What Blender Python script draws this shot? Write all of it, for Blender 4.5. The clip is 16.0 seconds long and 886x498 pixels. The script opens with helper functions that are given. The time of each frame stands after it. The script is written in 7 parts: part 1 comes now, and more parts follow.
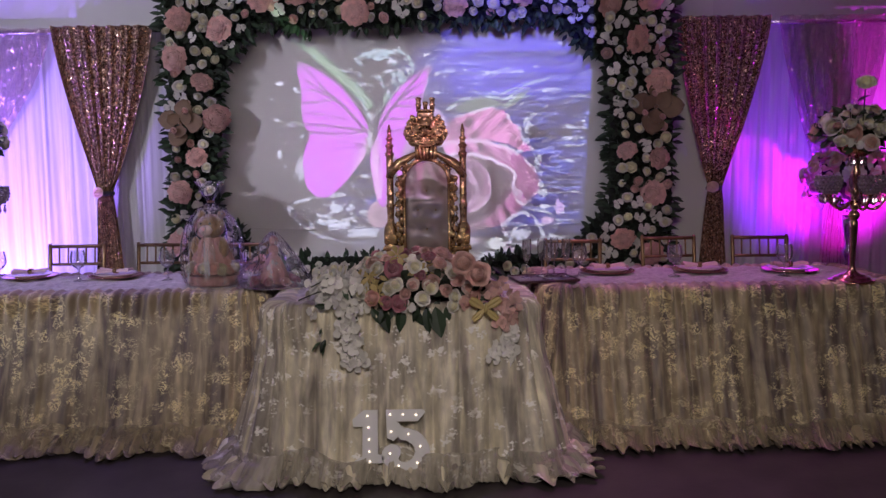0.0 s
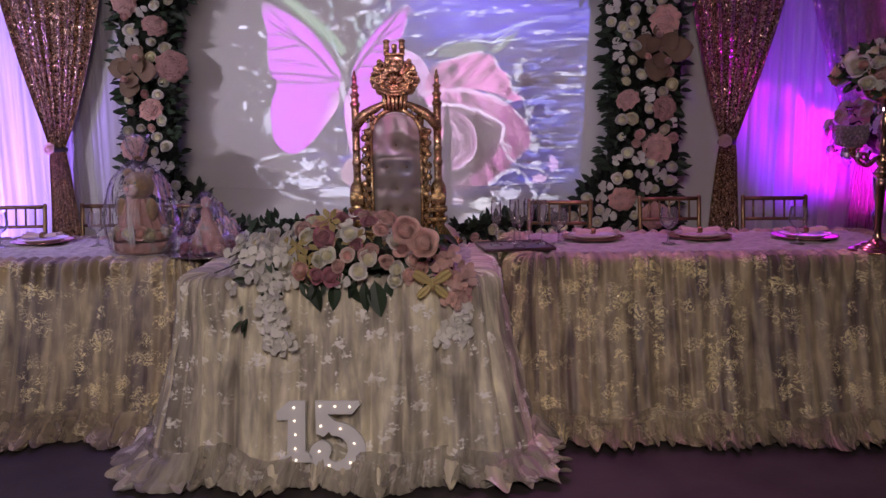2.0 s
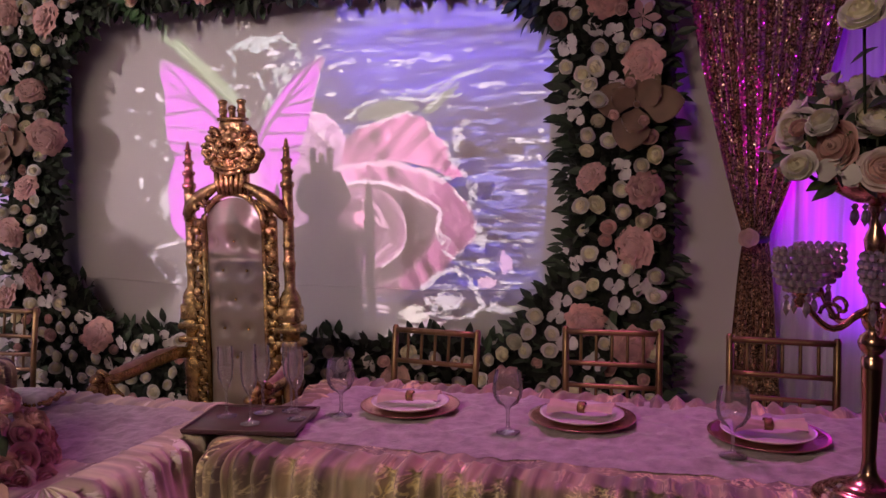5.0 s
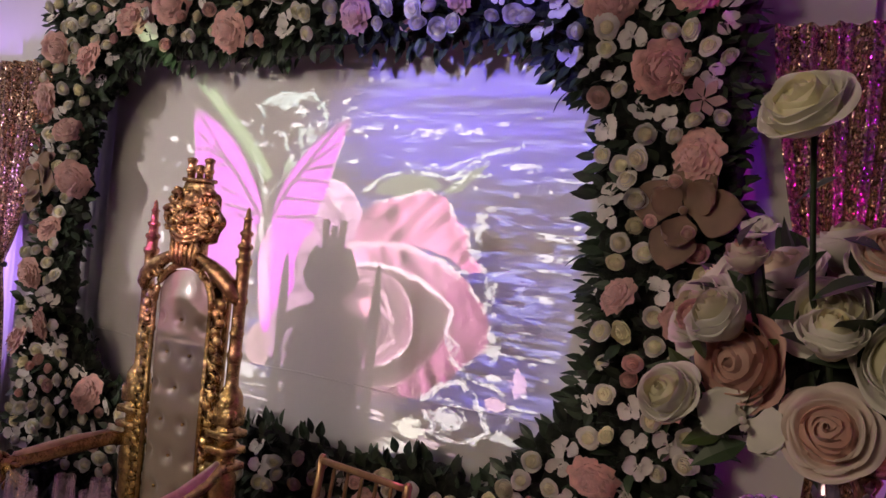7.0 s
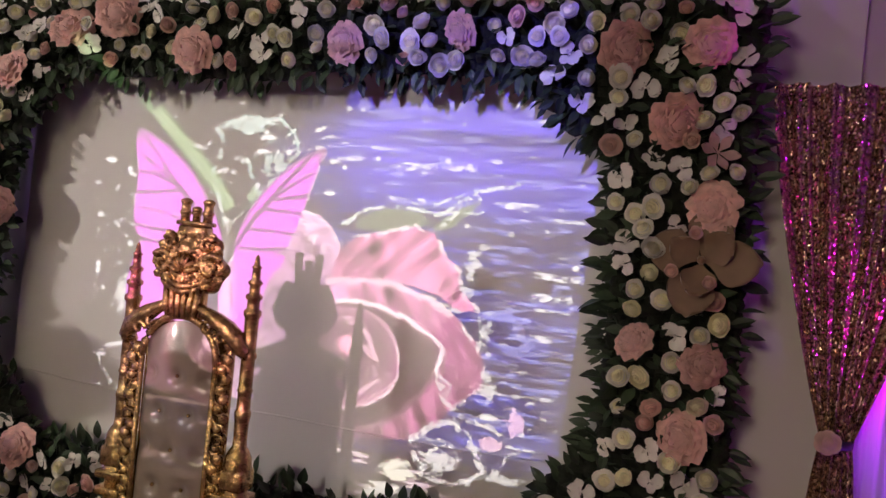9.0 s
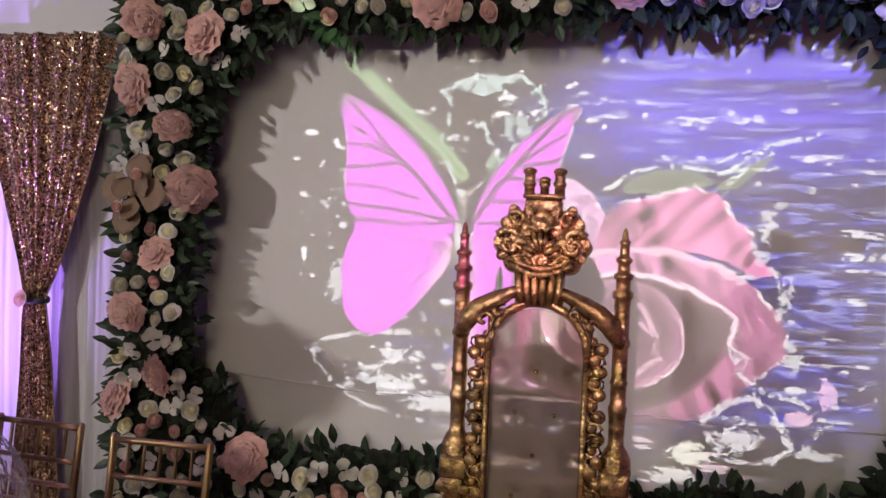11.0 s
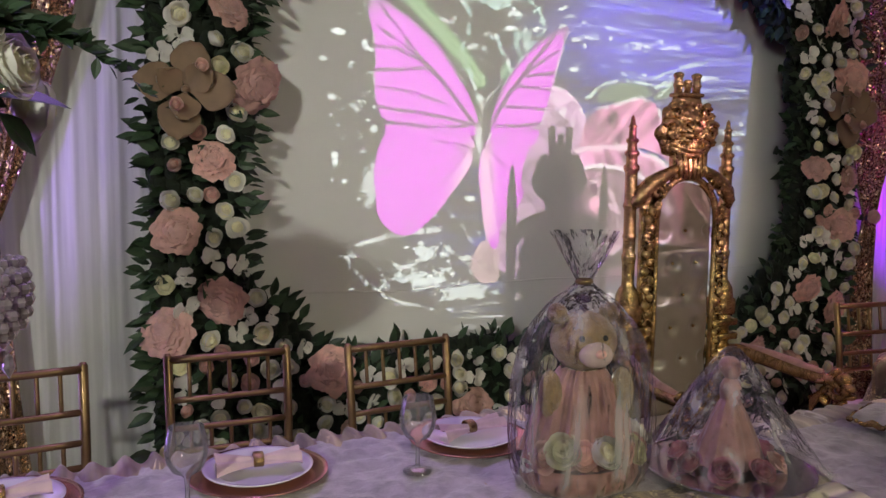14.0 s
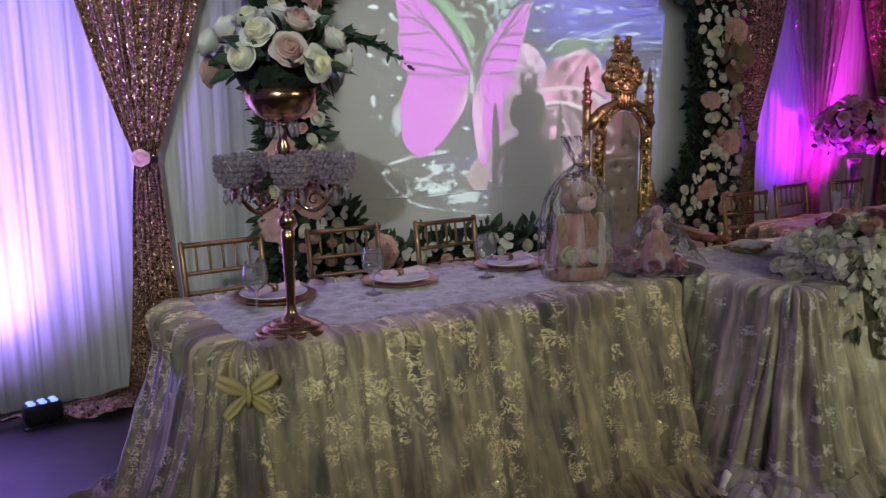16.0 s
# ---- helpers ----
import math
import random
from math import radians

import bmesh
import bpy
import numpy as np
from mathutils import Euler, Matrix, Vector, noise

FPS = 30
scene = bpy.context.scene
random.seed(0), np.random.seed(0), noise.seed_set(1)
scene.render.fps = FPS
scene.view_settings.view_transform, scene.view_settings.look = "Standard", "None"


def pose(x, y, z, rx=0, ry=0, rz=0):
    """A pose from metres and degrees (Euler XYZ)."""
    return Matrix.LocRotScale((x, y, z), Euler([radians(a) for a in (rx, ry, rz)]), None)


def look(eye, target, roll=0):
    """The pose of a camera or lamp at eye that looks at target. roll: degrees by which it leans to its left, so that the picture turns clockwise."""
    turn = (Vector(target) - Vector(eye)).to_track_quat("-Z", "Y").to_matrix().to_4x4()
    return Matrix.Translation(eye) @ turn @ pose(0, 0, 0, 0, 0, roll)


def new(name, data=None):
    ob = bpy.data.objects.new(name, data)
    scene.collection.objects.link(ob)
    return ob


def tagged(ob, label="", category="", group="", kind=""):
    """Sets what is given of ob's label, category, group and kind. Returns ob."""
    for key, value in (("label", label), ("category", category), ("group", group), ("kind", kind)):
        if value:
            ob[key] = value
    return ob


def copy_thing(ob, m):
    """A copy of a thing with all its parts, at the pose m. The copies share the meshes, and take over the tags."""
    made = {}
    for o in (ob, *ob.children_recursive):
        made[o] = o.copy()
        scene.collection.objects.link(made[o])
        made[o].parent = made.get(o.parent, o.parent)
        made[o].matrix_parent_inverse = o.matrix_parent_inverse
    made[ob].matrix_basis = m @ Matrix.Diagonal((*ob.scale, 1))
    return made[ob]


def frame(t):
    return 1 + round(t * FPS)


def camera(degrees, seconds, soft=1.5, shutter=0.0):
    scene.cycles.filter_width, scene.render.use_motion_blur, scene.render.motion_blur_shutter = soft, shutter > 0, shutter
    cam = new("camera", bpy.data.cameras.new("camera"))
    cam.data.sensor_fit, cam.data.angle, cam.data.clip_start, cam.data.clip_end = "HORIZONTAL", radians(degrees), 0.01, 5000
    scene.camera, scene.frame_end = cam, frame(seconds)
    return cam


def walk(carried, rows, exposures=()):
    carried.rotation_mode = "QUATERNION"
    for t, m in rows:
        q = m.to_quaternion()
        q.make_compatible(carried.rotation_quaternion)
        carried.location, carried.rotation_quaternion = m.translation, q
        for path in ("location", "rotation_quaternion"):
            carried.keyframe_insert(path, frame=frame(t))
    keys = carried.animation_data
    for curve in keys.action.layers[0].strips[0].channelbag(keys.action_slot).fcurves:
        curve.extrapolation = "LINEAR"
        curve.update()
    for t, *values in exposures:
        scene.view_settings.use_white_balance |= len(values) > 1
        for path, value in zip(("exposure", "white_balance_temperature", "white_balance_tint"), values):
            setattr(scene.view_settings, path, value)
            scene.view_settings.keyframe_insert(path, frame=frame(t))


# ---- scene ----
cam = camera(59.21, 16.0)
METRES, EYE, TILT, LEAN, TURN = 10.062, 1.378, -5.78, 0.85, -0.11
ROWS = [
    (0, 0.0017, 0.0017, 0.0014, 0.1482, -0.0415, -0.084),
    (0.5, 0.0044, 0.0016, -0.0011, 0.4645, -0.965, 0.035),
    (1, 0.008, 0.0111, -0.0036, 0.7463, -1.8489, 0.0229),
    (1.5, 0.0195, 0.0347, -0.001, 1.5277, -2.5076, -0.0331),
    (2, 0.0367, 0.0571, 0.0039, 2.3756, -3.1423, -0.1358),
    (2.5, 0.0607, 0.0805, 0.0095, 4.1538, -2.9264, -0.8108),
    (3, 0.0787, 0.1067, 0.0134, 5.8017, -1.9942, -1.0468),
    (3.5, 0.1018, 0.1354, 0.0203, 7.014, -0.6975, -0.9936),
    (4, 0.1326, 0.1636, 0.0256, 9.8233, 0.0192, -1.2733),
    (6.5, 0.2078, 0.2968, 0.0518, 26.4705, 3.25, -6.6935),
    (7, 0.2151, 0.3091, 0.0595, 28.2416, 4.5148, -9.2794),
    (7.5, 0.2163, 0.3107, 0.0667, 26.067, 5.3102, -10.3322),
    (8, 0.2041, 0.3028, 0.0763, 22.6945, 6.4236, -10.5339),
    (10.5, 0.0528, 0.282, 0.062, 12.7953, 2.8427, -4.9168),
    (11, 0.0157, 0.2854, 0.0614, 13.4755, 3.3032, -4.4761),
    (11.5, -0.0267, 0.2875, 0.0532, 12.8163, 4.9672, -4.1402),
    (12, -0.067, 0.2887, 0.0484, 7.8923, 4.7219, -3.038),
    (12.5, -0.1088, 0.2969, 0.042, -4.7198, 4.2719, -0.5115),
    (13, -0.1518, 0.289, 0.0363, -15.1284, 2.2561, 0.6051),
    (13.5, -0.1912, 0.2909, 0.0334, -21.5581, 0.7668, 0.857),
    (14, -0.2313, 0.2858, 0.0351, -25.4783, -0.0702, 1.1413),
    (14.5, -0.2659, 0.2644, 0.0316, -27.3021, -1.4949, 1.6342),
    (15, -0.2839, 0.2389, 0.024, -29.3701, -3.8461, 1.4887),
    (15.5, -0.3121, 0.2132, 0.0218, -30.7017, -4.2797, 2.5959),
    (16, -0.3388, 0.1884, 0.0199, -31.2768, -4.3673, 3.1864),
]
walk(cam, [(t, pose(0, 0, EYE, TILT, LEAN, TURN) @ pose(METRES * x, METRES * y, METRES * z, 90 + pitch, roll, yaw)) for t, x, y, z, yaw, pitch, roll in ROWS],
     exposures=[(0.0, -0.20, 5550, 30), (2.0, -0.15, 5700, 38), (4.0, -0.15, 6800, 50), (6.5, 0.18, 6800, 26), (8.2, 0.28, 6900, 20), (10.5, 0.16, 6700, 15), (11.5, 0.06, 6400, 20), (12.5, 0.02, 6800, 3), (13.5, 0.08, 6500, 0), (14.5, 0.0, 6400, 2), (16.0, -0.22, 5800, -4)])

# ---- lights ----
def lamp(name, kind, place, target, energy, colour, size=0.05, angle=60.0, blend=0.4):
    data = bpy.data.lights.new(name, kind)
    data.energy, data.color = energy, colour
    if kind == "AREA":
        data.size, data.spread = size, radians(angle)
    else:
        data.shadow_soft_size = size
    if kind == "SPOT":
        data.spot_size, data.spot_blend = radians(angle), blend
    ob = new(name, data)
    ob.matrix_world = look(place, target)
    return ob


world = bpy.data.worlds.new("room")
scene.world = world
world.use_nodes = True
world.node_tree.nodes["Background"].inputs[0].default_value = (0.012, 0.011, 0.014, 1)

SCREEN_Y = 6.19
PROJECTOR = Vector((-0.12, -2.1, 3.3))
lamp("projector_beam", "SPOT", PROJECTOR, (-0.12, SCREEN_Y, 1.6), 3100, (1.0, 0.98, 1.0), 0.0, 24, 0.0)
lamp("side_lamp_beam", "SPOT", (-5.2, -0.3, 3.1), (-1.75, 6.0, 1.95), 640, (1.0, 0.96, 0.88), 0.10, 50, 1.0)
# unseen area lamp added as fill to brighten the table fronts
lamp("ceiling_wash", "AREA", (0.1, -0.6, 3.3), (-0.1, 3.9, 0.45), 33, (1.0, 0.87, 0.62), 1.4, 100)
lamp("violet_uplight", "SPOT", (-3.20, 5.80, 0.15), (-3.48, 6.12, 0.9), 150, (0.34, 0.17, 1.0), 0.05, 86, 1.0)
# extra violet lamp, added out of view to brighten the west drape
lamp("violet_uplight", "SPOT", (-4.30, 4.40, 0.15), (-3.72, 6.2, 1.15), 980, (0.42, 0.22, 1.0), 0.06, 63, 0.8)
lamp("blue_uplight", "SPOT", (2.62, 5.68, 0.15), (2.68, 5.96, 1.3), 230, (0.30, 0.01, 1.0), 0.06, 64, 0.9)
lamp("magenta_uplight", "SPOT", (3.42, 5.25, 0.15), (3.05, 6.1, 1.6), 500, (0.90, 0.02, 0.78), 0.06, 60, 0.8)
lamp("violet_downlight", "SPOT", (-1.9, 5.2, 3.4), (-1.9, 4.5, 0.75), 95, (0.52, 0.28, 1.0), 0.15, 62, 0.8)
lamp("pink_downlight", "SPOT", (1.3, 5.2, 3.4), (1.3, 4.5, 0.75), 120, (0.95, 0.23, 0.66), 0.15, 62, 0.8)


# ---- materials ----
def material(name, colour, rough=0.6, metal=0.0, vary=0.15, scale=8.0, bump=0.0, bump_scale=60.0, sheen=0.0, through_light=0.0,
             per_thing=0.0, per_piece=0.0, stretch=(1, 1, 1), coat=0.0):
    m = bpy.data.materials.new(name)
    m.use_nodes = True
    t = m.node_tree
    b = t.nodes["Principled BSDF"]
    b.inputs["Roughness"].default_value = rough
    b.inputs["Metallic"].default_value = metal
    b.inputs["Sheen Weight"].default_value = sheen
    b.inputs["Coat Weight"].default_value = coat
    coord = t.nodes.new("ShaderNodeTexCoord")
    mapping = t.nodes.new("ShaderNodeMapping")
    mapping.inputs["Scale"].default_value = stretch
    t.links.new(coord.outputs["Object"], mapping.inputs[0])
    n1 = t.nodes.new("ShaderNodeTexNoise")
    n1.inputs["Scale"].default_value, n1.inputs["Detail"].default_value = scale, 6
    t.links.new(mapping.outputs[0], n1.inputs["Vector"])
    value = n1.outputs["Fac"]
    hsv = t.nodes.new("ShaderNodeHueSaturation")
    hsv.inputs["Color"].default_value = (*colour, 1)
    ramp = t.nodes.new("ShaderNodeMapRange")
    ramp.inputs["From Min"].default_value, ramp.inputs["From Max"].default_value = 0.3, 0.7
    ramp.inputs["To Min"].default_value, ramp.inputs["To Max"].default_value = 1 - vary, 1 + vary
    t.links.new(value, ramp.inputs["Value"])
    out = ramp.outputs[0]
    for amount, node, socket in ((per_thing, "ShaderNodeObjectInfo", "Random"), (per_piece, "ShaderNodeNewGeometry", "Random Per Island")):
        if amount:
            info = t.nodes.new(node)
            r = t.nodes.new("ShaderNodeMapRange")
            r.inputs["To Min"].default_value, r.inputs["To Max"].default_value = 1 - amount, 1 + amount
            t.links.new(info.outputs[socket], r.inputs["Value"])
            mul = t.nodes.new("ShaderNodeMath")
            mul.operation = "MULTIPLY"
            t.links.new(out, mul.inputs[0])
            t.links.new(r.outputs[0], mul.inputs[1])
            out = mul.outputs[0]
    t.links.new(out, hsv.inputs["Value"])
    t.links.new(hsv.outputs[0], b.inputs["Base Color"])
    if bump:
        n2 = t.nodes.new("ShaderNodeTexNoise")
        n2.inputs["Scale"].default_value, n2.inputs["Detail"].default_value = bump_scale, 5
        t.links.new(mapping.outputs[0], n2.inputs["Vector"])
        bm_node = t.nodes.new("ShaderNodeBump")
        bm_node.inputs["Strength"].default_value, bm_node.inputs["Distance"].default_value = bump, 0.01
        t.links.new(n2.outputs["Fac"], bm_node.inputs["Height"])
        t.links.new(bm_node.outputs[0], b.inputs["Normal"])
    if through_light:
        tr = t.nodes.new("ShaderNodeBsdfTranslucent")
        mix = t.nodes.new("ShaderNodeMixShader")
        mix.inputs[0].default_value = through_light
        t.links.new(hsv.outputs[0], tr.inputs[0])
        t.links.new(b.outputs[0], mix.inputs[1])
        t.links.new(tr.outputs[0], mix.inputs[2])
        t.links.new(mix.outputs[0], t.nodes["Material Output"].inputs[0])
    return m


def sequin_material(name, colour, cell, ground, open_net=0.0):
    """Cloth sewn over with small metal discs, each tilted its own way."""
    m = bpy.data.materials.new(name)
    m.use_nodes = True
    t = m.node_tree
    b = t.nodes["Principled BSDF"]
    coord = t.nodes.new("ShaderNodeTexCoord")
    vor = t.nodes.new("ShaderNodeTexVoronoi")
    vor.inputs["Scale"].default_value = cell
    t.links.new(coord.outputs["Object"], vor.inputs["Vector"])
    sub = t.nodes.new("ShaderNodeVectorMath")
    sub.operation = "SUBTRACT"
    sub.inputs[1].default_value = (0.5, 0.5, 0.5)
    t.links.new(vor.outputs["Color"], sub.inputs[0])
    scl = t.nodes.new("ShaderNodeVectorMath")
    scl.operation = "SCALE"
    scl.inputs["Scale"].default_value = 1.4
    t.links.new(sub.outputs[0], scl.inputs[0])
    geo = t.nodes.new("ShaderNodeNewGeometry")
    add = t.nodes.new("ShaderNodeVectorMath")
    t.links.new(geo.outputs["Normal"], add.inputs[0])
    t.links.new(scl.outputs[0], add.inputs[1])
    nrm = t.nodes.new("ShaderNodeVectorMath")
    nrm.operation = "NORMALIZE"
    t.links.new(add.outputs[0], nrm.inputs[0])
    t.links.new(nrm.outputs[0], b.inputs["Normal"])
    ramp = t.nodes.new("ShaderNodeMapRange")
    ramp.inputs["From Min"].default_value, ramp.inputs["From Max"].default_value = 0.0, 1.0
    sep = t.nodes.new("ShaderNodeSeparateColor")
    t.links.new(vor.outputs["Color"], sep.inputs[0])
    mix = t.nodes.new("ShaderNodeMix")
    mix.data_type = "RGBA"
    mix.inputs["A"].default_value, mix.inputs["B"].default_value = (*ground, 1), (*colour, 1)
    t.links.new(sep.outputs[0], mix.inputs["Factor"])
    t.links.new(mix.outputs["Result"], b.inputs["Base Color"])
    b.inputs["Metallic"].default_value, b.inputs["Roughness"].default_value = 0.85, 0.24
    if open_net:
        clear = t.nodes.new("ShaderNodeBsdfTransparent")
        holes = t.nodes.new("ShaderNodeMixShader")
        holes.inputs[0].default_value = open_net
        t.links.new(b.outputs[0], holes.inputs[1])
        t.links.new(clear.outputs[0], holes.inputs[2])
        t.links.new(holes.outputs[0], t.nodes["Material Output"].inputs[0])
    return m


def embroidered(name, colour, single, thread, spots=False, sheer=0.0):
    """Net cloth with raised metal-thread embroidery: curling sprigs all over, or scattered small flowers."""
    m = bpy.data.materials.new(name)
    m.use_nodes = True
    t = m.node_tree
    b = t.nodes["Principled BSDF"]
    coord = t.nodes.new("ShaderNodeTexCoord")

    def tex(scale, detail, distortion=0.0, stretch=(1, 1, 1)):
        mp = t.nodes.new("ShaderNodeMapping")
        mp.inputs["Scale"].default_value = stretch
        t.links.new(coord.outputs["UV"], mp.inputs[0])
        n = t.nodes.new("ShaderNodeTexNoise")
        n.inputs["Scale"].default_value, n.inputs["Detail"].default_value, n.inputs["Distortion"].default_value = scale, detail, distortion
        t.links.new(mp.outputs[0], n.inputs["Vector"])
        return n.outputs["Fac"]

    def span(value, lo, hi, to0=0.0, to1=1.0):
        r = t.nodes.new("ShaderNodeMapRange")
        for key, v in (("From Min", lo), ("From Max", hi), ("To Min", to0), ("To Max", to1)):
            r.inputs[key].default_value = v
        t.links.new(value, r.inputs["Value"])
        return r.outputs[0]

    def calc(op, a, c):
        n = t.nodes.new("ShaderNodeMath")
        n.operation = op
        for k, v in enumerate((a, c)):
            if isinstance(v, (int, float)):
                n.inputs[k].default_value = v
            else:
                t.links.new(v, n.inputs[k])
        return n.outputs[0]
    if spots:
        vor = t.nodes.new("ShaderNodeTexVoronoi")
        vor.inputs["Scale"].default_value, vor.inputs["Randomness"].default_value = 12.5, 0.95
        t.links.new(coord.outputs["UV"], vor.inputs["Vector"])
        ragged = calc("ADD", vor.outputs["Distance"], span(tex(62, 1), 0.3, 0.7, -0.20, 0.20))
        fac = span(ragged, 0.31, 0.20)
        faint = span(tex(11, 2), 0.36, 0.52, 0.25, 1.0)
        fac = calc("MULTIPLY", fac, faint)
    else:
        # leaf-and-scroll motifs, each about a hand wide, in loose columns
        vor = t.nodes.new("ShaderNodeTexVoronoi")
        vor.inputs["Scale"].default_value, vor.inputs["Randomness"].default_value = 13.0, 1.0
        t.links.new(coord.outputs["UV"], vor.inputs["Vector"])
        line = calc("ABSOLUTE", calc("SUBTRACT", tex(23, 0.8, 2.3), 0.5), 0.0)
        fac = span(line, 0.13, 0.06)
        where = span(calc("ADD", vor.outputs["Distance"], span(tex(34, 2), 0.3, 0.7, -0.2, 0.2)), 0.62, 0.38)
        pick = t.nodes.new("ShaderNodeSeparateColor")
        t.links.new(vor.outputs["Color"], pick.inputs[0])
        bold = calc("MULTIPLY", span(pick.outputs[0], 0.1, 0.55, 0.2, 1.0), span(tex(1.0, 2, 0.5, (8, 1.2, 1)), 0.40, 0.56, 0.25, 1.0))
        fac = calc("MULTIPLY", calc("MULTIPLY", fac, where), bold)
        grain = span(tex(110, 1), 0.40, 0.52, 0.4, 1.0)
        fac = span(calc("MULTIPLY", fac, grain), 0.08, 0.75)
    # net lies in one, two or three layers, in upright bands
    layers = calc("ADD", span(tex(1.0, 3, 0.9, (9, 1.3, 1)), 0.43, 0.55, 0.0, 0.55), span(tex(1.0, 3, 0.6, (24, 3.0, 1)), 0.40, 0.62, 0.0, 0.45))
    # light and dark of the folds are painted into this tone as well
    tone = calc("ADD", calc("ADD", calc("MULTIPLY", layers, 0.42), 0.66), span(tex(1.0, 5, 0.6, (34, 9, 1)), 0.3, 0.7, -0.10, 0.22))
    tone = calc("MULTIPLY", tone, span(tex(7, 4, 0.5), 0.3, 0.7, 0.82, 1.16))
    sheet = t.nodes.new("ShaderNodeMix")
    sheet.data_type = "RGBA"
    sheet.inputs["A"].default_value, sheet.inputs["B"].default_value = (*single, 1), (*colour, 1)
    t.links.new(layers, sheet.inputs["Factor"])
    hsv = t.nodes.new("ShaderNodeHueSaturation")
    t.links.new(sheet.outputs["Result"], hsv.inputs["Color"])
    t.links.new(tone, hsv.inputs["Value"])
    mix = t.nodes.new("ShaderNodeMix")
    mix.data_type = "RGBA"
    mix.inputs["B"].default_value = (*thread, 1)
    t.links.new(fac, mix.inputs["Factor"])
    t.links.new(hsv.outputs[0], mix.inputs["A"])
    t.links.new(mix.outputs["Result"], b.inputs["Base Color"])
    t.links.new(calc("MULTIPLY", fac, 0.0 if spots else 0.2), b.inputs["Metallic"])
    t.links.new(span(fac, 0, 1, 0.5, 0.28), b.inputs["Roughness"])
    b.inputs["Sheen Weight"].default_value = 0.25
    bump = t.nodes.new("ShaderNodeBump")
    bump.inputs["Strength"].default_value, bump.inputs["Distance"].default_value = 0.25, 0.008
    t.links.new(fac, bump.inputs["Height"])
    if sheer:
        clear = t.nodes.new("ShaderNodeBsdfTransparent")
        veil = t.nodes.new("ShaderNodeMixShader")
        t.links.new(span(layers, 0.0, 1.0, sheer + 0.15, sheer - 0.25), veil.inputs[0])
        t.links.new(b.outputs[0], veil.inputs[1])
        t.links.new(clear.outputs[0], veil.inputs[2])
        t.links.new(veil.outputs[0], t.nodes["Material Output"].inputs[0])
    if spots:
        t.links.new(bump.outputs[0], b.inputs["Normal"])
        return m
    # each stitch of the metal thread lies at its own angle
    cells = t.nodes.new("ShaderNodeTexVoronoi")
    cells.inputs["Scale"].default_value = 170
    t.links.new(coord.outputs["UV"], cells.inputs["Vector"])
    sub = t.nodes.new("ShaderNodeVectorMath")
    sub.operation = "SUBTRACT"
    sub.inputs[1].default_value = (0.5, 0.5, 0.5)
    t.links.new(cells.outputs["Color"], sub.inputs[0])
    scl = t.nodes.new("ShaderNodeVectorMath")
    scl.operation = "SCALE"
    t.links.new(sub.outputs[0], scl.inputs[0])
    t.links.new(calc("MULTIPLY", fac, 0.9), scl.inputs["Scale"])
    add = t.nodes.new("ShaderNodeVectorMath")
    t.links.new(bump.outputs[0], add.inputs[0])
    t.links.new(scl.outputs[0], add.inputs[1])
    nrm = t.nodes.new("ShaderNodeVectorMath")
    nrm.operation = "NORMALIZE"
    t.links.new(add.outputs[0], nrm.inputs[0])
    t.links.new(nrm.outputs[0], b.inputs["Normal"])
    return m


